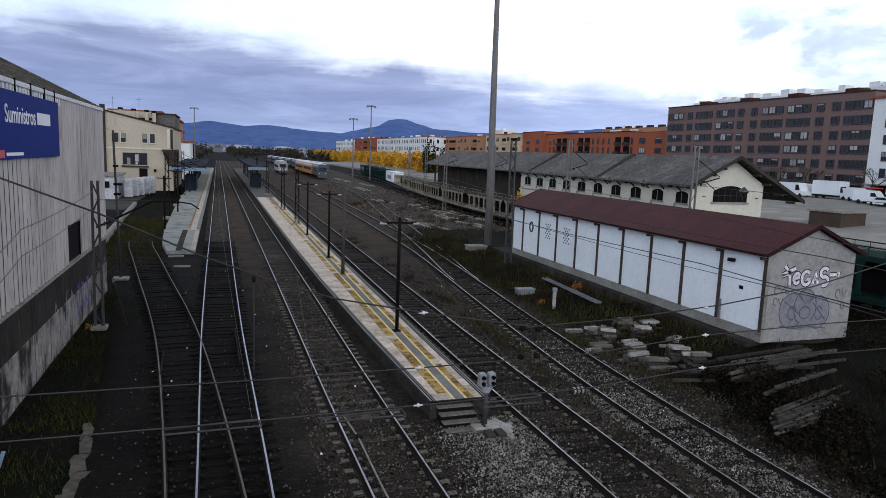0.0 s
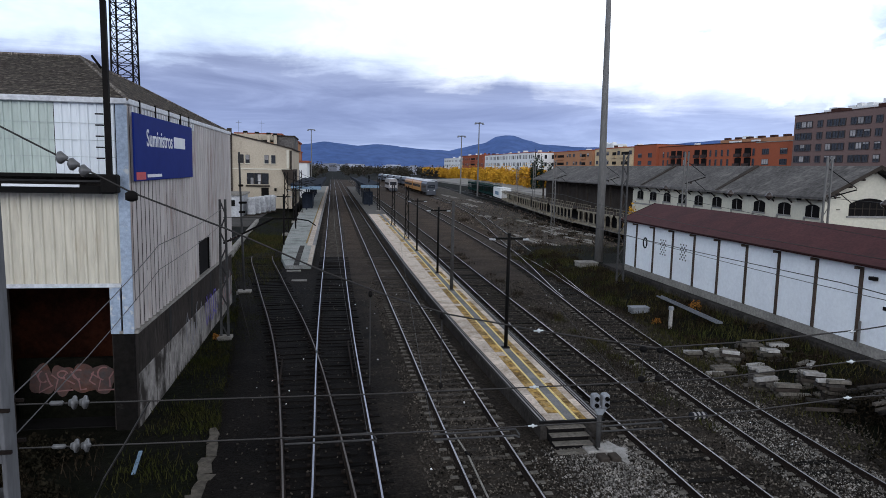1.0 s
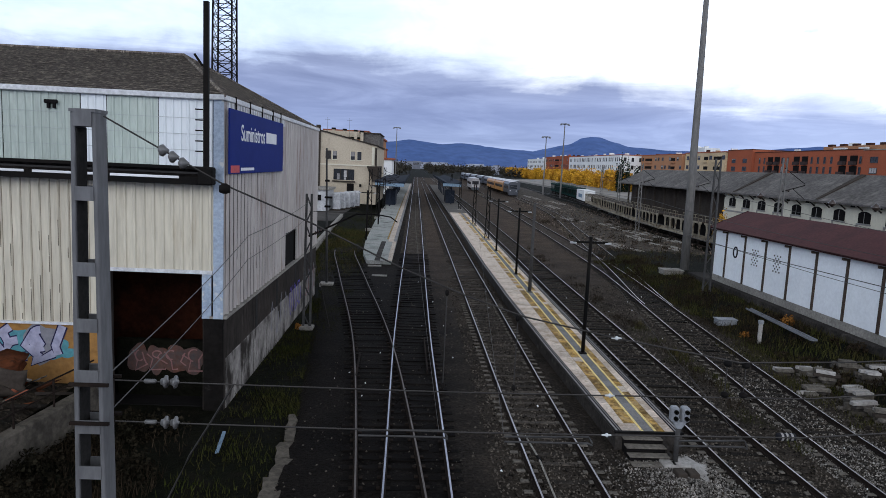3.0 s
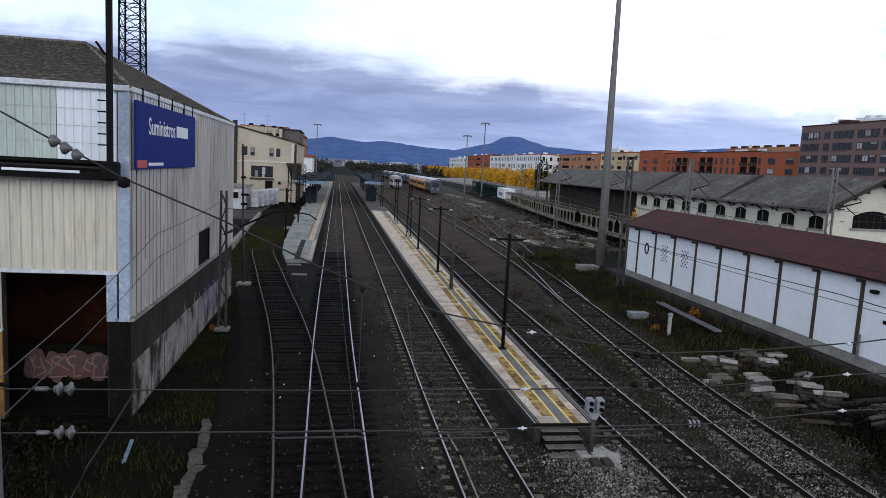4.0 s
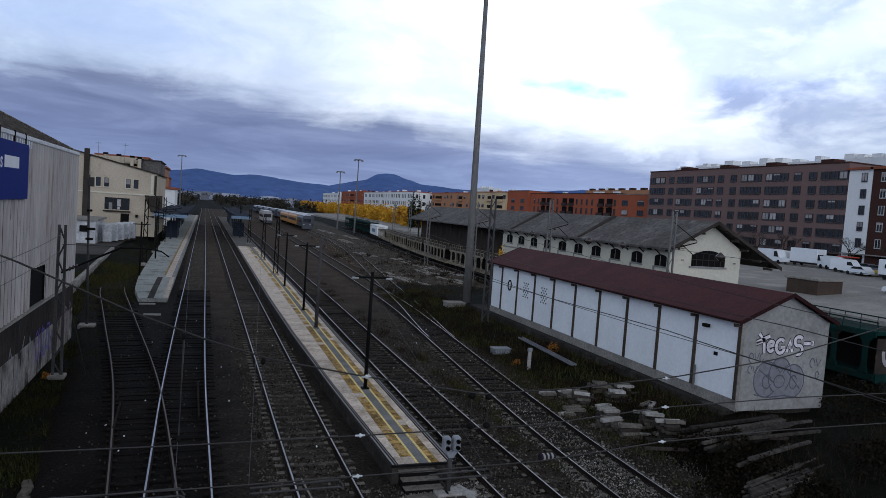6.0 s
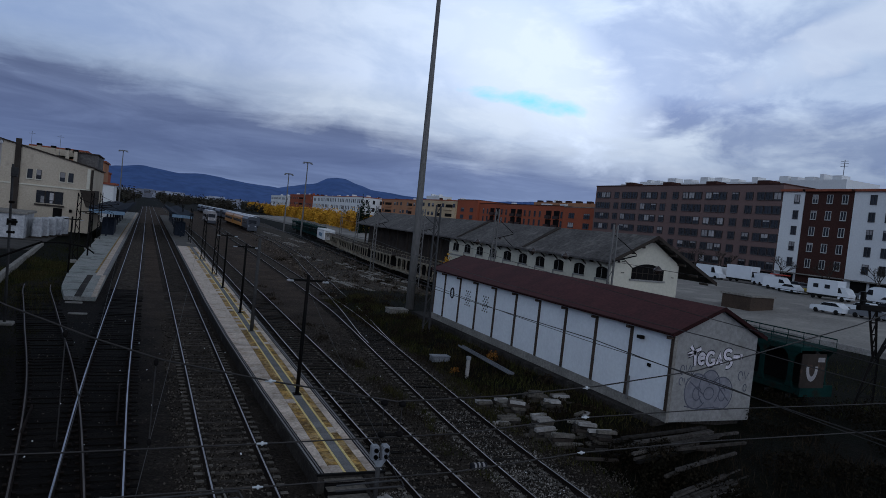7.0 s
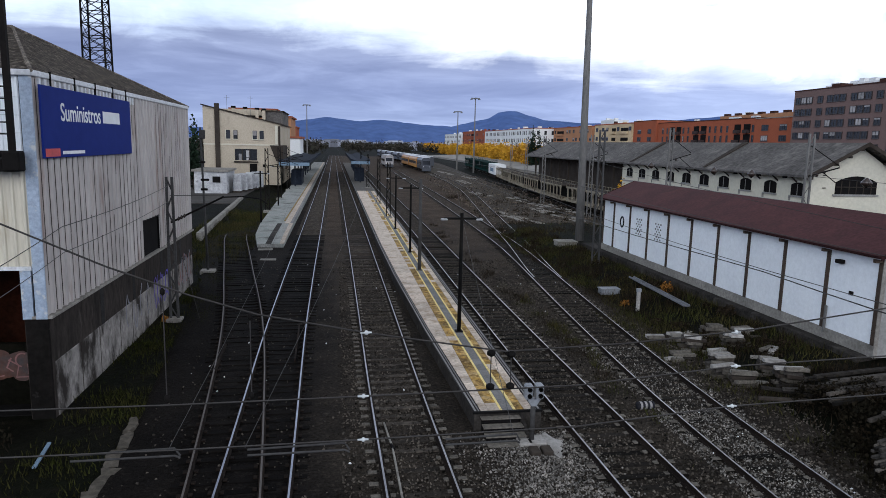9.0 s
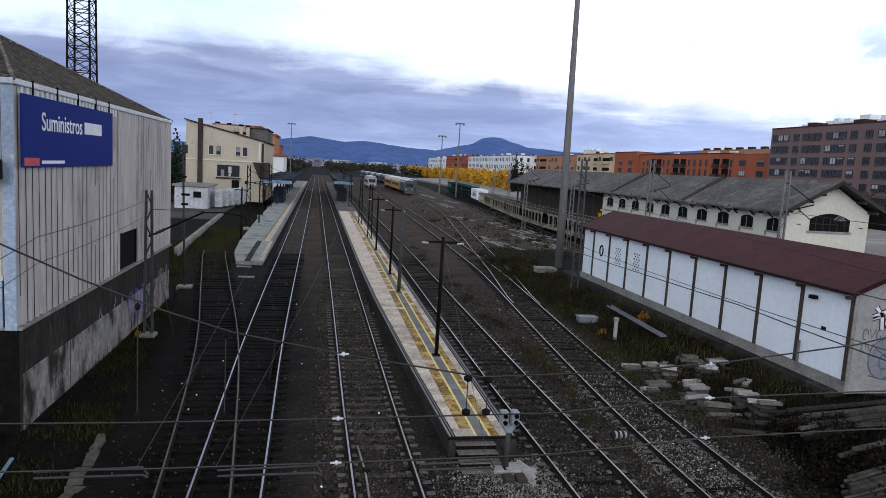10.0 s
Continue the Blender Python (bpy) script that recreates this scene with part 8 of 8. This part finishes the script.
part("roof_stripe", boxed(-2.0, 1.0, -0.9, 0.9, 0, 0.18, bevel=0.03), "car_red", tagged(empty("roof_bar", (104.4, 84.0, lot_z(104) + 2.35), 80, label="red roof housing on the white van", category="roof housing")))
van(101.5, 81.2, -80, "car_white", "white recovery truck with a yellow bed", 4.8, 2.2)
part("bed", boxed(-2.6, 2.6, -1.0, 1.0, 0.5, 0.95, bevel=0.05), "car_yellow", empty("truck_bed", (101.3, 76.6, lot_z(101) + 0.03), -82, label="yellow flat truck bed in the car park", category="truck bed"))
cv = van(98.5, 69.5, -85, "car_white", "white motor caravan with small windows", 6.4, 2.4, True)
for yy in (-2.2, -0.4):
    part("caravan_window", boxed(yy, yy + 0.8, -1.14, -1.09, 1.7, 2.3), "glass", cv)
for x, y, rz, m, l in ((107, 80.5, 90, "car_grey", "dark grey car parked by the street"), (108, 77.5, 85, "car_blue", "dark blue car parked by the street"), (106.5, 74, 92, "car_white", "white car parked by the street"), (81.5, 57.2, 95, "car_white", "white car in the middle of the car park"), (83.0, 53.0, 98, "car_grey", "silver-grey car in the middle of the car park"), (106, 65.6, 90, "car_blue", "blue car parked by the street"), (107.5, 62.5, 90, "car_grey", "dark grey car parked by the street"), (104, 58.5, 85, "car_grey", "black car parked by the street"), (101, 62, 80, "car_white", "white car parked by the street"), (99, 56, 90, "car_blue", "dark blue car parked by the street"), (108.5, 70.5, 90, "car_grey", "grey car parked by the street"), (94, 52.5, 80, "car_grey", "dark car parked in the lot"), (87.5, 57.0, 96, "car_white", "pale car parked in the lot"), (91.5, 56.5, 92, "car_white", "white car parked in the lot"), (104.5, 73.0, 88, "car_blue", "dark blue car parked by the street"), (109.5, 84.5, 90, "car_grey", "dark estate car parked by the street"), (109.0, 88.0, 92, "car_white", "white car parked by the street"), (99.5, 77.5, 84, "car_white", "white car parked behind the truck bed"), (109.0, 56.0, 90, "car_red", "dark red car parked by the street")):
    car(x, y, rz, m, l)
for x, y in ((108.0, 67.5), (106.5, 60.0), (103.5, 65.0), (107.0, 101.5)):
    van(x, y, 92, "car_white", "white delivery van parked by the street", 5.4, 2.4)
cb = empty("concrete_kiosk", (72, 61.5, lot_z(72) - 0.3), rz=8, label="square brown block-built kiosk at the car park's edge", category="kiosk")
part("wall", boxed(-2.4, 2.4, -2, 2, 0, 1.9), "brown_post", cb)
part("roof", boxed(-2.6, 2.6, -2.2, 2.2, 1.9, 2.15, bevel=0.03), "concrete", cb)
cb = empty("concrete_kiosk", (76.5, 62.5, lot_z(76) - 0.3), rz=8, label="small grey concrete bin beside the kiosk", category="bin")
part("wall", boxed(-0.7, 0.7, -0.7, 0.7, 0, 1.5, bevel=0.03), "concrete", cb)

# steel frame mast on the right
sf = empty("steel_frame_mast", (38.4, 23.8, 0.2), label="dark steel mast with a V-shaped head and cross beam", category="mast")
def laced_leg(p0, p1, q0, q1, n):
    """Two chords with zigzag lacing between them."""
    p0, p1, q0, q1 = Vector(p0), Vector(p1), Vector(q0), Vector(q1)
    for c in ((p0, p1), (q0, q1)):
        bm = bmesh.new()
        bar(bm, c[0], c[1], 0.11)
        part("chord", bm, "black_steel", sf)
    for k in range(n):
        a, b = k / n, (k + 1) / n
        bm = bmesh.new()
        bar(bm, p0.lerp(p1, a), q0.lerp(q1, b), 0.06)
        bar(bm, q0.lerp(q1, a), q0.lerp(q1, a).lerp(p0.lerp(p1, a), 1.0), 0.06)
        part("lacing", bm, "black_steel", sf)


laced_leg((-1.0, 0, 0), (0.35, 0, 3.4), (1.1, 0.2, 0), (0.95, 0.1, 3.4), 3)
laced_leg((0.35, 0, 3.3), (-0.45, 0, 5.9), (0.75, 0.1, 3.3), (0.15, 0, 5.9), 4)
laced_leg((0.6, 0, 3.3), (2.3, 0, 5.9), (0.95, 0.1, 3.3), (2.9, 0, 5.9), 4)
part("cross_beam", boxed(-1.4, 4.9, -0.13, 0.13, 5.9, 6.2, bevel=0.01), "black_steel", sf)
part("stub", boxed(-1.2, -1.0, -0.1, 0.1, 6.2, 6.9), "black_steel", sf)


# ---- plants and stones ----
def cards(centres, size, up=0.5, ratio=0.7):
    """Small leaf blades, one quad each, turned at random."""
    n = len(centres)
    a = rng.normal(size=(n, 3))
    a[:, 2] += up
    a /= np.linalg.norm(a, axis=1)[:, None]
    b = np.cross(a, rng.normal(size=(n, 3)))
    b /= np.linalg.norm(b, axis=1)[:, None]
    s = size * rng.uniform(0.5, 1.4, (n, 1))
    v = np.stack([centres - a * s, centres + b * s * ratio, centres + a * s, centres - b * s * ratio], 1).reshape(-1, 3)
    return v, np.arange(4 * n).reshape(-1, 4)


def blades(centres, height, width):
    n = len(centres)
    ang = rng.uniform(0, 6.283, n)
    side = np.stack([np.cos(ang), np.sin(ang), np.zeros(n)], 1) * width
    lean = rng.normal(0, 0.35, (n, 3))
    h = height * rng.uniform(0.4, 1.3, (n, 1))
    tip = centres + np.array([[0, 0, 1.0]]) * h + lean * h * np.array([[1, 1, 0]])
    v = np.stack([centres - side, centres + side, tip], 1).reshape(-1, 3)
    return v, np.arange(3 * n).reshape(-1, 3)


def on_ground(x, y, lift=0.0):
    return np.array([(a, b, rise(a, b) + lift) for a, b in zip(x, y)])


def clumped(n, x0, x1, y0, y1, clumps, spread):
    cx, cy = rng.uniform(x0, x1, clumps), rng.uniform(y0, y1, clumps)
    k = rng.integers(0, clumps, n)
    x, y = cx[k] + rng.normal(0, spread, n), cy[k] + rng.normal(0, spread, n)
    keep = (x > x0) & (x < x1) & (y > y0) & (y < y1)
    return x[keep], y[keep]


def tufts(name, label, mat, areas, height, width):
    vs, fs, base = [], [], 0
    for n, x0, x1, y0, y1, clumps, spread in areas:
        x, y = clumped(n, x0, x1, y0, y1, clumps, spread)
        v, f = blades(on_ground(x, y, -0.03), height, width)
        vs.append(v), fs.append(f + base)
        base += len(v)
    from_arrays(name, np.concatenate(vs), np.concatenate(fs), mat, label, "weeds", "stuff")


tufts("grass_tufts", "low grass and moss beside the shed and the siding", "grass", [(9000, -5.4, -2.9, 14, 45, 70, 0.5), (9000, -9.0, -3.4, 44, 112, 90, 1.1), (6000, -7.2, -3.6, 50, 62, 26, 0.6), (8000, 17.4, 22.3, 22, 62, 90, 0.6), (3000, 12.2, 13.2, 16, 40, 25, 0.35), (5000, 28, 58, 14, 48, 60, 1.5)], 0.22, 0.018)
tufts("tall_grass", "shaggy brown-green grass on the banks beside the tracks", "tall_grass", [(15000, -9.5, -3.3, 47, 82, 90, 0.9), (9000, 17.4, 22.4, 22, 64, 110, 0.45), (4000, 20, 36, 58, 140, 70, 1.0), (1500, 12.9, 13.7, 18, 40, 12, 0.22), (700, 16.2, 18.4, 9, 34, 26, 0.3), (2600, 16.0, 18.2, 20, 33, 40, 0.35), (3500, 28, 52, 22, 48, 60, 1.0)], 0.36, 0.02)
tufts("dry_weeds", "dry brown weeds on the bank and in the yard", "dry_weed", [(9000, 17.2, 22.4, 20, 66, 80, 0.5), (7000, 19, 34, 56, 130, 70, 1.3), (4500, 17.5, 30, 8, 22, 45, 0.7), (2500, -9, -5.6, 12, 21, 30, 0.5), (2500, 12.3, 13.4, 22, 70, 26, 0.3)], 0.42, 0.016)


def bramble(name, label, mat, mounds, size):
    cs = []
    for x, y, r, h, n in mounds:
        p = rng.normal(size=(n, 3))
        p /= np.linalg.norm(p, axis=1)[:, None]
        p *= rng.uniform(0.45, 1.0, (n, 1)) ** 0.5
        p *= 1 + 0.3 * np.sin(p[:, :1] * 7 + x) * np.cos(p[:, 1:2] * 6 + y)
        cs.append(np.stack([x + p[:, 0] * r, y + p[:, 1] * r, rise(x, y) + np.abs(p[:, 2]) * h], 1))
    v, f = cards(np.concatenate(cs), size)
    from_arrays(name, v, f, mat, label, "bushes", "stuff")


m1 = [(rng.uniform(17.8, 34), rng.uniform(7.5, 17.5), rng.uniform(0.5, 1.2), rng.uniform(0.4, 1.0), 420) for _ in range(34)]
m1 += [(rng.uniform(28, 40), rng.uniform(15, 27), rng.uniform(0.6, 1.4), rng.uniform(0.5, 1.1), 420) for _ in range(22)]
m1 += [(18.6, 19.6, 0.8, 0.9, 700), (19.4, 18.8, 0.9, 1.1, 800), (18.9, 17.9, 0.7, 0.8, 600), (20.3, 19.3, 0.7, 0.7, 600)]
m1 += [(rng.uniform(-9.2, -6.2), rng.uniform(11, 20.8), rng.uniform(0.5, 0.9), rng.uniform(0.3, 0.8), 380) for _ in range(26)]
m1 += [(rng.uniform(16.8, 21.0), rng.uniform(9.0, 18.5), rng.uniform(0.35, 0.8), rng.uniform(0.3, 0.8), 380) for _ in range(22)]
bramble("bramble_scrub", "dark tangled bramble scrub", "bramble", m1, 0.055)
m2 = [(rng.uniform(18, 22), rng.uniform(24, 60), rng.uniform(0.2, 0.5), rng.uniform(0.2, 0.5), 160) for _ in range(40)]
m2 += [(rng.uniform(20, 33), rng.uniform(58, 110), rng.uniform(0.4, 0.9), rng.uniform(0.3, 0.8), 160) for _ in range(40)]
bramble("low_bushes", "low brown-green bushes along the bank", "dry_weed", m2, 0.06)
bramble("rust_bush", "small orange autumn bush on the bank", "rust_leaf", [(21.6, 35.5, 0.4, 0.5, 260), (18.4, 33.9, 0.25, 0.3, 120), (-4.9, 33.0, 0.18, 0.25, 90)], 0.06)
bramble("autumn_shrub", "yellow autumn shrub by the goods station", "yellow_leaf", [(38.6, 80.5, 1.2, 4.2, 500), (38.9, 82, 1.0, 3.4, 300)], 0.16)


def octa(centres, size):
    n = len(centres)
    base = np.array([(1, 0, 0), (-1, 0, 0), (0, 1, 0), (0, -1, 0), (0, 0, 1), (0, 0, -1)], float)
    tri = np.array([(0, 2, 4), (2, 1, 4), (1, 3, 4), (3, 0, 4), (2, 0, 5), (1, 2, 5), (3, 1, 5), (0, 3, 5)])
    s = size * rng.uniform(0.5, 1.3, (n, 1, 3)) * rng.uniform(0.6, 1.2, (n, 1, 1))
    v = base[None] * s
    a = rng.uniform(0, 6.283, n)
    c, d = np.cos(a)[:, None], np.sin(a)[:, None]
    v = np.stack([v[..., 0] * c - v[..., 1] * d, v[..., 0] * d + v[..., 1] * c, v[..., 2] + v[..., 0] * rng.normal(0, 0.4, (n, 1))], -1) + centres[:, None]
    return v.reshape(-1, 3), (tri[None] + 6 * np.arange(n)[:, None, None]).reshape(-1, 3)


n = 68000
y = 8.5 + 40 * rng.random(n) ** 1.7
x = rng.uniform(-2.6, 17.4, n)
keep = ~((y > 19.2) & (x > 6.3) & (x < 9.4)) & ((x > 3.2) | (rng.random(n) < 0.06))
v, f = octa(np.stack([x, y, rng.uniform(0.0, 0.03, n)], 1)[keep], 0.040)
from_arrays("ballast_stones", v, f, "stone", "loose dark ballast stones between the rails", "ballast", "stuff")
x = np.concatenate([rng.normal(8.4, 0.8, 6500), rng.uniform(13.0, 15.9, 6200), rng.normal(9.4, 0.5, 900), rng.uniform(13.2, 16.2, 1600)])
y = np.concatenate([rng.uniform(11.5, 18.6, 6500), rng.uniform(9.5, 20, 6200), rng.uniform(15, 19, 900), rng.uniform(19, 27, 1600)])
v, f = octa(np.stack([x, y, rng.uniform(0.0, 0.03, len(x))], 1), 0.036)
from_arrays("pale_stones", v, f, "pale_stone", "fresh pale ballast stones near the platform's end", "ballast", "stuff")
x, y = 17.5 + rng.normal(0, 0.35, 2600), rng.uniform(8.5, 34, 2600)
v, f = octa(on_ground(x, y, 0.02), 0.042)
from_arrays("edge_stones", v, f, "stone", "loose ballast stones strewn over the edge of the bed", "ballast", "stuff")
yx = rng.uniform(18.5, 34, 3600)
yy_ = 56 + 120 * rng.random(3600) ** 1.4
v, f = octa(np.stack([yx + (yy_ - 56) * 0.06, yy_, rng.uniform(0.03, 0.08, 3600)], 1), 0.12)
from_arrays("yard_stones", v, f, "yard_stone", "scattered pale rubble and stones over the old yard", "rubble", "stuff")
bits = rng.uniform(0, 1, (45, 2))
v, f = octa(np.stack([-2.3 + 19 * bits[:, 0], 10 + 38 * bits[:, 1], np.full(45, 0.04)], 1), 0.04)
from_arrays("litter", v, f, "sign_white", "scattered white scraps of litter on the ballast", "litter", "stuff")


# ---- trees ----
def crown_mesh(seed, r, h, n, size, mat):
    global rng
    rng = np.random.default_rng(seed)
    lobes = rng.uniform(-0.6, 0.6, (9, 3)) * (r, r, h * 0.5)
    c = lobes[rng.integers(0, 9, n)] + rng.normal(size=(n, 3)) * (r * 0.33, r * 0.33, h * 0.17)
    c[:, 2] += h * 0.5
    v, f = cards(c, size, 0.2, 0.8)
    me = bpy.data.meshes.new("crown")
    me.from_pydata([tuple(p) for p in v], [], [tuple(q) for q in f])
    me.materials.append(M[mat])
    return me


crowns = [crown_mesh(20 + k, 3.4, 6.6, 1500, 0.34, "yellow_leaf") for k in range(3)]
bm = bmesh.new()
tube(bm, ((0, 0, 0), (0.05, 0, 1.6), (0, 0.1, 3.6)), 0.18, 6, r1=0.07)
tube(bm, ((0, 0, 1.5), (0.9, 0.3, 3.0)), 0.07, 5, r1=0.03)
tube(bm, ((0, 0, 1.7), (-0.8, -0.4, 3.3)), 0.07, 5, r1=0.03)
trunk_mesh = mesh_of("trunk", bm, "bark")
rt = random.Random(9)
for k in range(44):
    y = 236 + k * 6.0 + k * k * 0.14
    x = 77 + (y - 238) * 0.05
    t = empty("autumn_tree", (x + rt.uniform(-1.5, 1.5), y, -0.1), rt.uniform(0, 360), "yellow autumn tree in the row beside the yard", "tree", "yellow tree row")
    piece("trunk", trunk_mesh, t, pose(0, 0, 0))
    s = rt.uniform(1.0, 1.35)
    piece("crown", crowns[k % 3], t, Matrix.Translation((0, 0, 0.9)) @ Matrix.Diagonal((s, s, s * rt.uniform(0.8, 1.05), 1)))
cyp = [crown_mesh(40 + k, 0.9, 9.0, 900, 0.22, "dark_leaf") for k in range(2)]
for x, y, s in ((71.8, 232, 1.45), (73.4, 230, 1.3), (70.2, 229, 1.15), (82, 245, 1.0), (84, 252, 1.1), (86, 248, 0.9), (92, 300, 0.9), (95, 330, 0.9), (98, 350, 1), (-19.3, 112, 1.12), (-19.9, 114, 0.9)):
    t = empty("cypress", (x, y, -0.1), 0, "dark narrow cypress tree beside the yard", "tree", "cypresses")
    piece("trunk", trunk_mesh, t, pose(0, 0, 0))
    piece("crown", cyp[int(x) % 2], t, Matrix.Translation((0, 0, 0.5)) @ Matrix.Diagonal((s, s, s, 1)))


def bare_tree(seed):
    r = random.Random(seed)
    bm = bmesh.new()

    def grow(p, d, l, w, k):
        q = p + d * l
        tube(bm, (p, q), w, 4 if k < 3 else 5, r1=w * 0.65)
        if k:
            for _ in range(3):
                e = (d + Vector((r.uniform(-.7, .7), r.uniform(-.7, .7), r.uniform(-.1, .5)))).normalized()
                grow(q, e, l * r.uniform(0.6, 0.8), w * 0.6, k - 1)

    grow(Vector((0, 0, 0)), Vector((0, 0, 1)), 2.0, 0.16, 5)
    return mesh_of("branch_crown", bm, "bark")


bares = [bare_tree(3), bare_tree(8)]
for k, (x, y) in enumerate(((110.5, 148), (110.5, 138), (110.5, 128), (110.8, 118), (110.6, 110), (110.5, 103), (110.4, 88), (110.6, 70), (110.2, 62), (110.5, 55), (110.4, 79))):
    t = empty("street_tree", (x, y, lot_z(104)), 40 * k, "small bare brown street tree before the flats", "tree", "street trees")
    piece("branch_crown", bares[k % 2], t, Matrix.Diagonal((1.15, 1.15, 0.95, 1)))

cs = []
for k in range(620):
    if k % 3 == 0:
        x, y = rng.uniform(-90, -8), rng.uniform(230, 900)
    elif k % 3 == 1:
        x, y = rng.uniform(12, 130), rng.uniform(560, 1200)
    else:
        x, y = rng.uniform(-260, 420), rng.uniform(900, 1700)
    r = rng.uniform(2, 5)
    cs.append(np.array((x, y, r)) + rng.normal(size=(60, 3)) * r * 0.5)
v, f = cards(np.concatenate(cs), 1.0)
from_arrays("far_woods", v, f, "far_wood", "bare brown woods far along the line", "woods", "stuff")
for x, y, w, d, h, m in ((-14, 178, 8, 16, 9, "block_white"), (-22, 205, 12, 22, 15, "brick_tan"), (-34, 250, 16, 30, 19, "block_cream"), (-26, 300, 12, 24, 14, "brick_orange"), (-44, 160, 10, 16, 8, "roof_red")):
    b = empty("far_house", (x, y, 0), 0, "pale town house beyond the station", "house", "far houses")
    part("wall", boxed(0, w, 0, d, -0.3, h), m, b)
    part("roof", boxed(-0.4, w + 0.4, -0.4, d + 0.4, h, h + 0.5), "roof_red", b)
    for k in range(int(h // 3)):
        for i in range(int(w // 3)):
            part("window", boxed(1 + 3 * i, 2.2 + 3 * i, -0.06, 0.02, 1 + 3 * k, 2.5 + 3 * k), "glass", b)

# ---- paving tiles of the island platform ----
joint = 0.012


def tile(w, l, mat):
    return mesh_of("paving_tile", boxed(0, w - joint, 0, l - joint, -0.03, 0.0, bevel=0.004), mat)


bands = [("paving", -0.24, -0.52), ("ochre", -0.52, -0.80), ("grey_paving", -0.86, -1.20), ("ochre", -1.26, -1.62)]
meshes = {k: tile(abs(b - a), 0.6, m) for k, (m, a, b) in enumerate(bands)}
worn_tiles = {k: tile(abs(b - a), 0.6, "paving") for k, (m, a, b) in enumerate(bands)}
rp = random.Random(12)
far = bmesh.new()
row = 0
while True:
    y = PY + 0.6 * row
    if y > 110:
        break
    xr, xl = p_right(y), p_left(y)
    for k, (m, a, b) in enumerate(bands):
        if y < 58:
            worn = m == "ochre" and rp.random() < np.interp(y, [20, 30, 45, 58], [0.05, 0.1, 0.2, 0.3])
            piece("paving_tile", worn_tiles[k] if worn else meshes[k], plat, pose(xr + b - 8, y - PY, PZ + rp.uniform(-0.002, 0.003)))
        else:
            box(far, xr + b - 8, xr + a - 8 - joint, y - PY, y - PY + 0.59, PZ - 0.03, PZ, 1 if m == "ochre" and rp.random() < 0.65 else (2 if m == "grey_paving" else 0))
    left0, left1 = xl + 0.24, xr - 1.62
    target = part("paving_tile", boxed(left0 - 8, left1 - 8 - joint, y - PY, y - PY + 0.588, PZ - 0.03, PZ), "paving", plat) if y < 46 else box(far, left0 - 8, left1 - 8 - joint, y - PY, y - PY + 0.59, PZ - 0.03, PZ, 0)
    row += 1
tagged(part("far_paving", far, ["paving", "ochre", "grey_paving"], plat), kind="stuff")

# ---- sleepers ----
for track, centre, y0, y1, kind, gap in sleeper_jobs:
    me = {"sleeper": sleeper_mesh, "dusty_sleeper": dusty_mesh}.get(kind, conc_mesh)
    y, k = y0, 0
    rs_ = random.Random(int(y0 * 10 + y1))
    bm = bmesh.new()
    while y < min(y1, 190):
        ang = -math.degrees(math.atan2(centre(y + 0.5) - centre(y - 0.5), 1.0))
        if y < 62:
            piece("sleeper", me, track, pose(centre(y) + rs_.uniform(-.03, .03), y + rs_.uniform(-.04, .04), rs_.uniform(-0.035, 0.006), 0, 0, ang + rs_.uniform(-1.2, 1.2)))
            if y < 40:
                piece("fastening", clip_mesh if kind == "sleeper" else clip_pale, track, pose(centre(y), y, 0, 0, 0, ang))
        else:
            c = centre(y)
            box(bm, c - 1.28, c + 1.28, y - 0.12, y + 0.12, -0.08, 0.035)
        y += gap
    if len(bm.verts):
        tagged(part("far_sleepers", bm, "dusty_sleeper", track), kind="stuff")
    else:
        bm.free()
